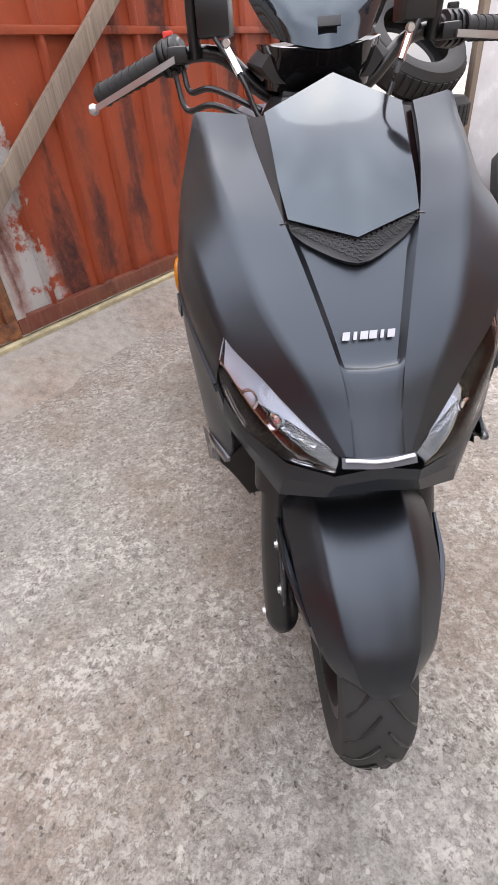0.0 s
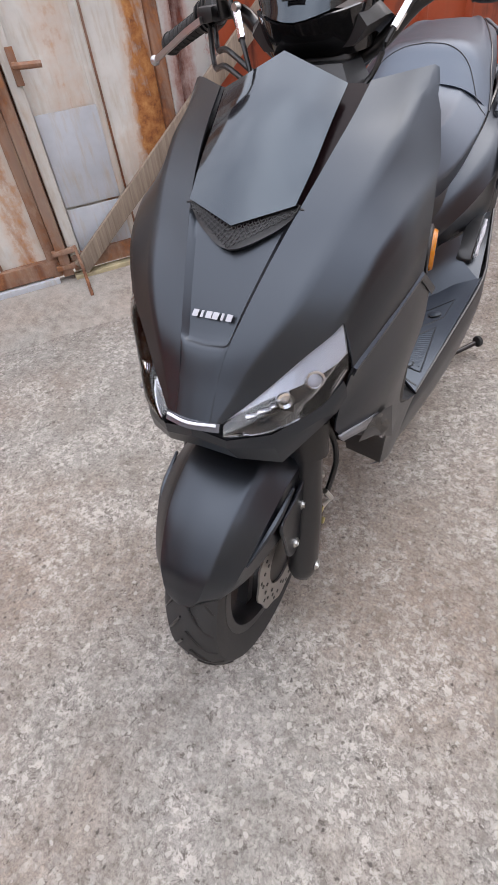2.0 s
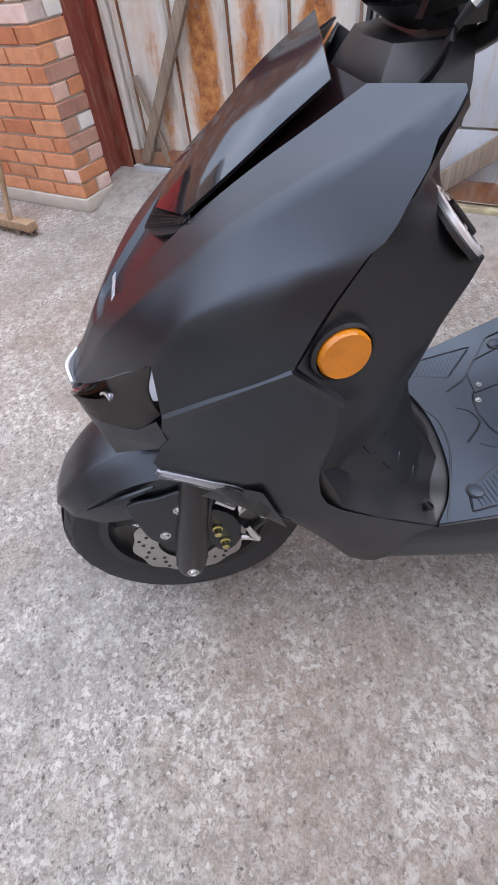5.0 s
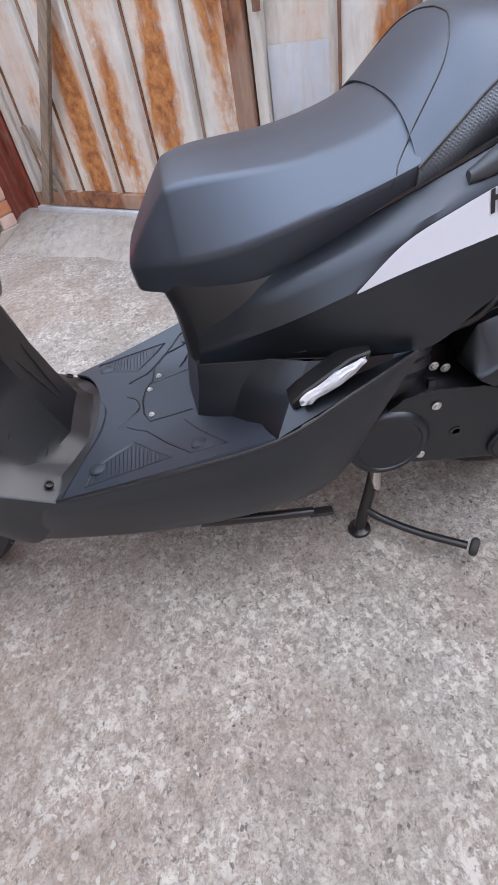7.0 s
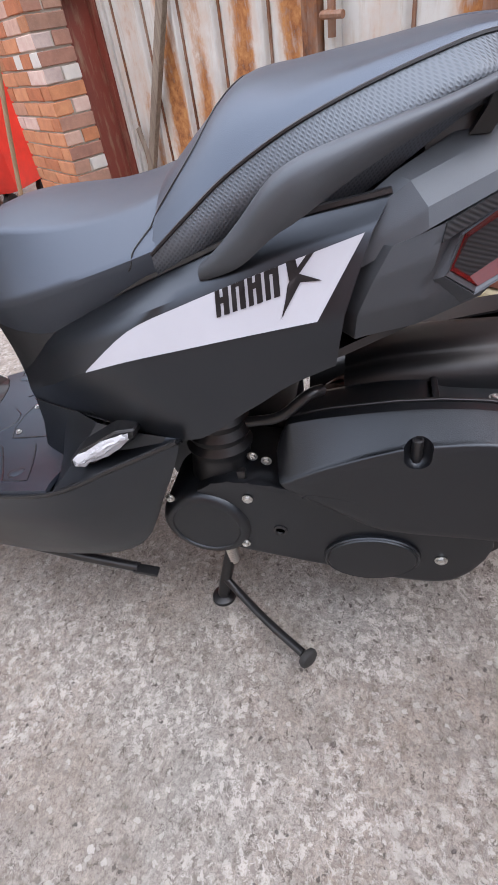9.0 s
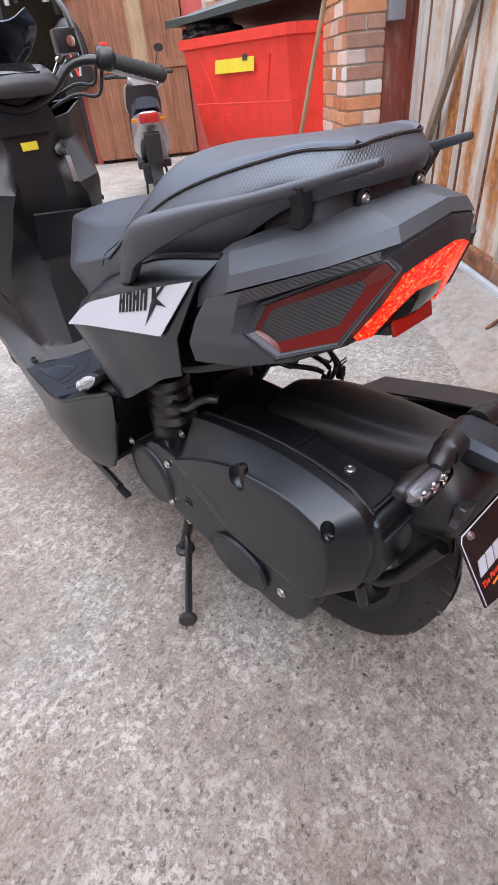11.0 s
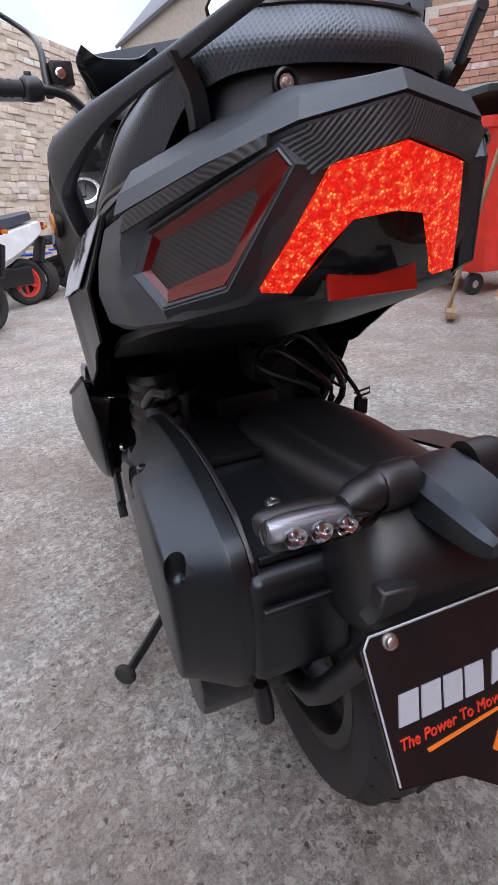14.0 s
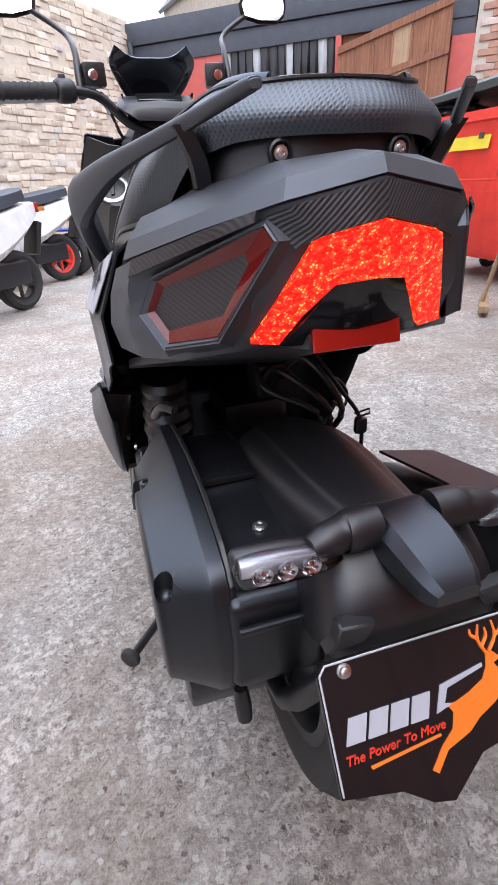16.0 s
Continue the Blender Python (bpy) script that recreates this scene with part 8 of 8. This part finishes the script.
    part("clip_wire", tube([(-0.124, 1.277, 0.536), (-0.150, 1.277, 0.540), (-0.151, 1.277, 0.532), (-0.126, 1.277, 0.528)], 0.0018, 6, 1), TUBE, clip)


def make_cockpit():
    bar = part("handlebar", tube([(-0.36, 0.515, 1.016), (-0.25, 0.478, 1.051), (-0.15, 0.44, 1.058), (-0.08, 0.42, 1.005), (0, 0.415, 0.98), (0.08, 0.42, 1.005), (0.15, 0.44, 1.060), (0.25, 0.478, 1.064), (0.36, 0.515, 1.060)], 0.011, 10, 5), TUBE, scooter, "black handlebar with rubber grips")
    for s in (1, -1):
        ax, hub_z = Vector((s * 0.11, 0.037, -0.004 if s > 0 else -0.036)).normalized(), 1.064 if s > 0 else 1.051
        def along(d, off=(0, 0, 0)):
            return tuple(Vector((s * 0.25, 0.478, hub_z)) + ax * d + Vector(off))
        grip = part("grip", tube([along(-0.01), along(0.0), along(0.10), along(0.105), along(0.118)], [0.017, 0.016, 0.016, 0.019, 0.015], 16, 3), RUBBER, bar, "ribbed rubber grip")
        for k in range(6):
            part("grip_rib", tube([along(0.012 + 0.015 * k), along(0.018 + 0.015 * k)], 0.0172, 16, 1), RUBBER, grip)
        sw = part("switch_box", tube([along(-0.055), along(-0.045), along(-0.02), along(-0.012)], [0.016, 0.024, 0.025, 0.018], 12, 3), PLASTIC, bar)
        for k in range(4):
            part("switch_rib", tube([along(-0.050 + 0.011 * k, (0, -0.008, 0)), along(-0.046 + 0.011 * k, (0, -0.008, 0))], 0.023, 12, 1), PLASTIC, sw)
        part("button", box(0.016, 0.012, 0.012, 0.003, along(-0.03, (0, 0.0, 0.026))), RED if s < 0 else PLASTIC, sw, "red button" if s < 0 else "")
        lev = part("lever", loft([[tuple(Vector(c) + Vector((0, 0.006 * a, 0.0045 * b))) for a, b in ((-1, -1), (1, -1), (1, 1), (-1, 1))] for c in (along(-0.04, (0, -0.050, -0.008)), along(0.0, (0, -0.058, -0.010)), along(0.06, (0, -0.050, -0.012)), along(0.118, (0, -0.045, -0.014)))], 1, 4), ALLOY, bar, "polished brake lever")
        part("lever_ball", lathe([(-0.008, 0.003), (-0.006, 0.007), (0, 0.009), (0.006, 0.007), (0.008, 0.003)], 12, "x", along(0.124, (0, -0.045, -0.014))), ALLOY, lev)
        part("lever_perch", box(0.03, 0.04, 0.022, 0.006, along(-0.045, (0, -0.025, -0.004))), PLASTIC, bar)
        res = part("reservoir", box(0.05, 0.045, 0.048, 0.006, (s * 0.148, 0.425, 1.100), (0, 0, s * 10)), TUBE, bar, "black brake fluid reservoir")
        part("sight_glass", lathe([(0, 0.011), (0.004, 0.011), (0.005, 0.007)], 14, "y", (s * 0.150, 0.448, 1.098)), CHROME, res)
        stem = part("mirror_stem", tube([(s * 0.182, 0.440, 1.055), (s * 0.182, 0.425, 1.105), (s * 0.182, 0.400, 1.155), (s * 0.20, 0.335, 1.20), (s * 0.27, 0.325, 1.245)], [0.010, 0.009, 0.007, 0.006, 0.006], 10, 4), TUBE, scooter, "black mirror stem")
        head = part("mirror_head", loft([[(s * (0.315 + 0.062 * k * c), 0.318 + y, 1.262 + 0.036 * k * d) for c, d in ((-1, -0.7), (0.6, -1), (1, 0), (0.7, 1), (-0.8, 0.8))] for k, y in ((0.5, -0.02), (0.9, -0.008), (1.0, 0.008))], 2, 2), TUBE, stem)
        part("mirror_glass", loft([[(s * (0.315 + 0.055 * c), 0.322 + y - 0.008 * d, 1.262 + 0.031 * d) for c, d in ((-1, -0.7), (0.6, -1), (1, 0), (0.7, 1), (-0.8, 0.8))] for y in (0.0085, 0.0095)], 2, 1), CHROME, stem)
        part("cable_end", tube([(s * 0.135, 0.395, 1.062), (s * 0.118, 0.372, 1.030)], 0.006, 8, 2), CHROME, scooter)
        part("brake_hose", tube([(s * 0.150, 0.405, 1.075), (s * 0.115, 0.370, 1.025), (s * 0.095, 0.355, 0.98), (s * 0.06, 0.33, 0.95)], 0.004, 8, 5), TUBE, scooter)
        if s > 0:
            continue
        part("control_cable", tube([along(-0.05, (0, -0.02, -0.02)), along(-0.06, (0, -0.03, -0.055)), along(-0.10, (0, -0.05, -0.065)), (s * 0.09, 0.36, 0.985)], 0.0045, 8, 5), TUBE, scooter)
        part("control_cable", tube([along(-0.035, (0, -0.02, -0.02)), along(-0.05, (0, -0.035, -0.075)), along(-0.10, (0, -0.06, -0.085)), (s * 0.085, 0.35, 0.965)], 0.0045, 8, 5), TUBE, scooter)
    banjo = part("reservoir_bolt", lathe([(-0.008, 0.005), (0.0, 0.007), (0.008, 0.005)], 10, "y", (-0.135, 0.395, 1.068)), STEEL, scooter)
    part("reservoir_bolt", lathe([(-0.008, 0.005), (0.0, 0.007), (0.008, 0.005)], 10, "y", (0.135, 0.395, 1.068)), STEEL, scooter)
    visor = [
        [(0, 0.298, 1.050), (0.045, 0.315, 1.058), (0.070, 0.345, 1.068)],
        [(0, 0.315, 1.085), (0.060, 0.335, 1.090), (0.088, 0.370, 1.092)],
        [(0, 0.345, 1.120), (0.065, 0.362, 1.124), (0.106, 0.388, 1.132)],
        [(0, 0.370, 1.146), (0.050, 0.378, 1.147), (0.088, 0.392, 1.166)],
    ]
    vis = part("fly_screen", sheet(visor, 3, 4, both=True, th=0.004, inner=(0, 0.5, 1.0)), MIRRORED, scooter, "smoked black fly screen")
    part("badge_block", box(0.03, 0.003, 0.012, 0.001, (0, 0.303, 1.078), (-25, 0, 0)), TUBE, vis)
    cowl = [
        [(0, 0.300, 1.048), (0.05, 0.318, 1.054), (0.085, 0.365, 1.062), (0.09, 0.42, 1.065)],
        [(0, 0.318, 1.025), (0.05, 0.335, 1.028), (0.08, 0.37, 1.035), (0.085, 0.42, 1.04)],
        [(0, 0.350, 1.005), (0.05, 0.358, 1.005), (0.075, 0.385, 1.008), (0.08, 0.43, 1.01)],
    ]
    part("handlebar_cowl", sheet(cowl, 3, 3, both=True, th=0.004, inner=(0, 0.5, 1.03)), GLOSS, scooter)
    dash = part("dashboard", loft([[(w * c, y, z + h * d) for c, d in ((-1, -1), (1, -1), (1, 1), (-1, 1))] for y, z, w, h in ((0.350, 1.036, 0.07, 0.02), (0.40, 1.044, 0.085, 0.018), (0.455, 1.028, 0.075, 0.015), (0.470, 1.015, 0.06, 0.01))], 2, 3), PLASTIC, scooter)
    part("display", box(0.11, 0.055, 0.004, 0.002, (0, 0.428, 1.057), (-22, 0, 0)), GLOSS, dash)
    part("fork_yoke", box(0.12, 0.06, 0.05, 0.012, (0, 0.385, 0.985)), TUBE, scooter)


make_front()
make_leg_shield()
make_floor()
make_body()
make_seat()
make_tail()
make_running_gear()
make_engine()
make_cockpit()

# the foot room is narrower on the scooter's left
for ob in list(scooter.children):
    if ob.name.split(".")[0] in ("leg_shield", "footboard", "side_skirt", "skirt_edge", "mat_groove", "mat_ridge", "mat_ribbing", "mat_stud", "moulded_rib", "fixing_hole", "belly_pan", "under_seat_cover", "lower_side_panel", "inner_fairing"):
        for v in [v for piece in (ob, *ob.children) for v in piece.data.vertices]:
            if v.co.x < 0:
                v.co.x *= 1 - 0.22 * min(1, max(0, (0.60 - v.co.z) / 0.15)) * min(1, max(0, (1.0 - v.co.y) / 0.15)) * min(1, max(0, (v.co.y - 0.2) / 0.15))
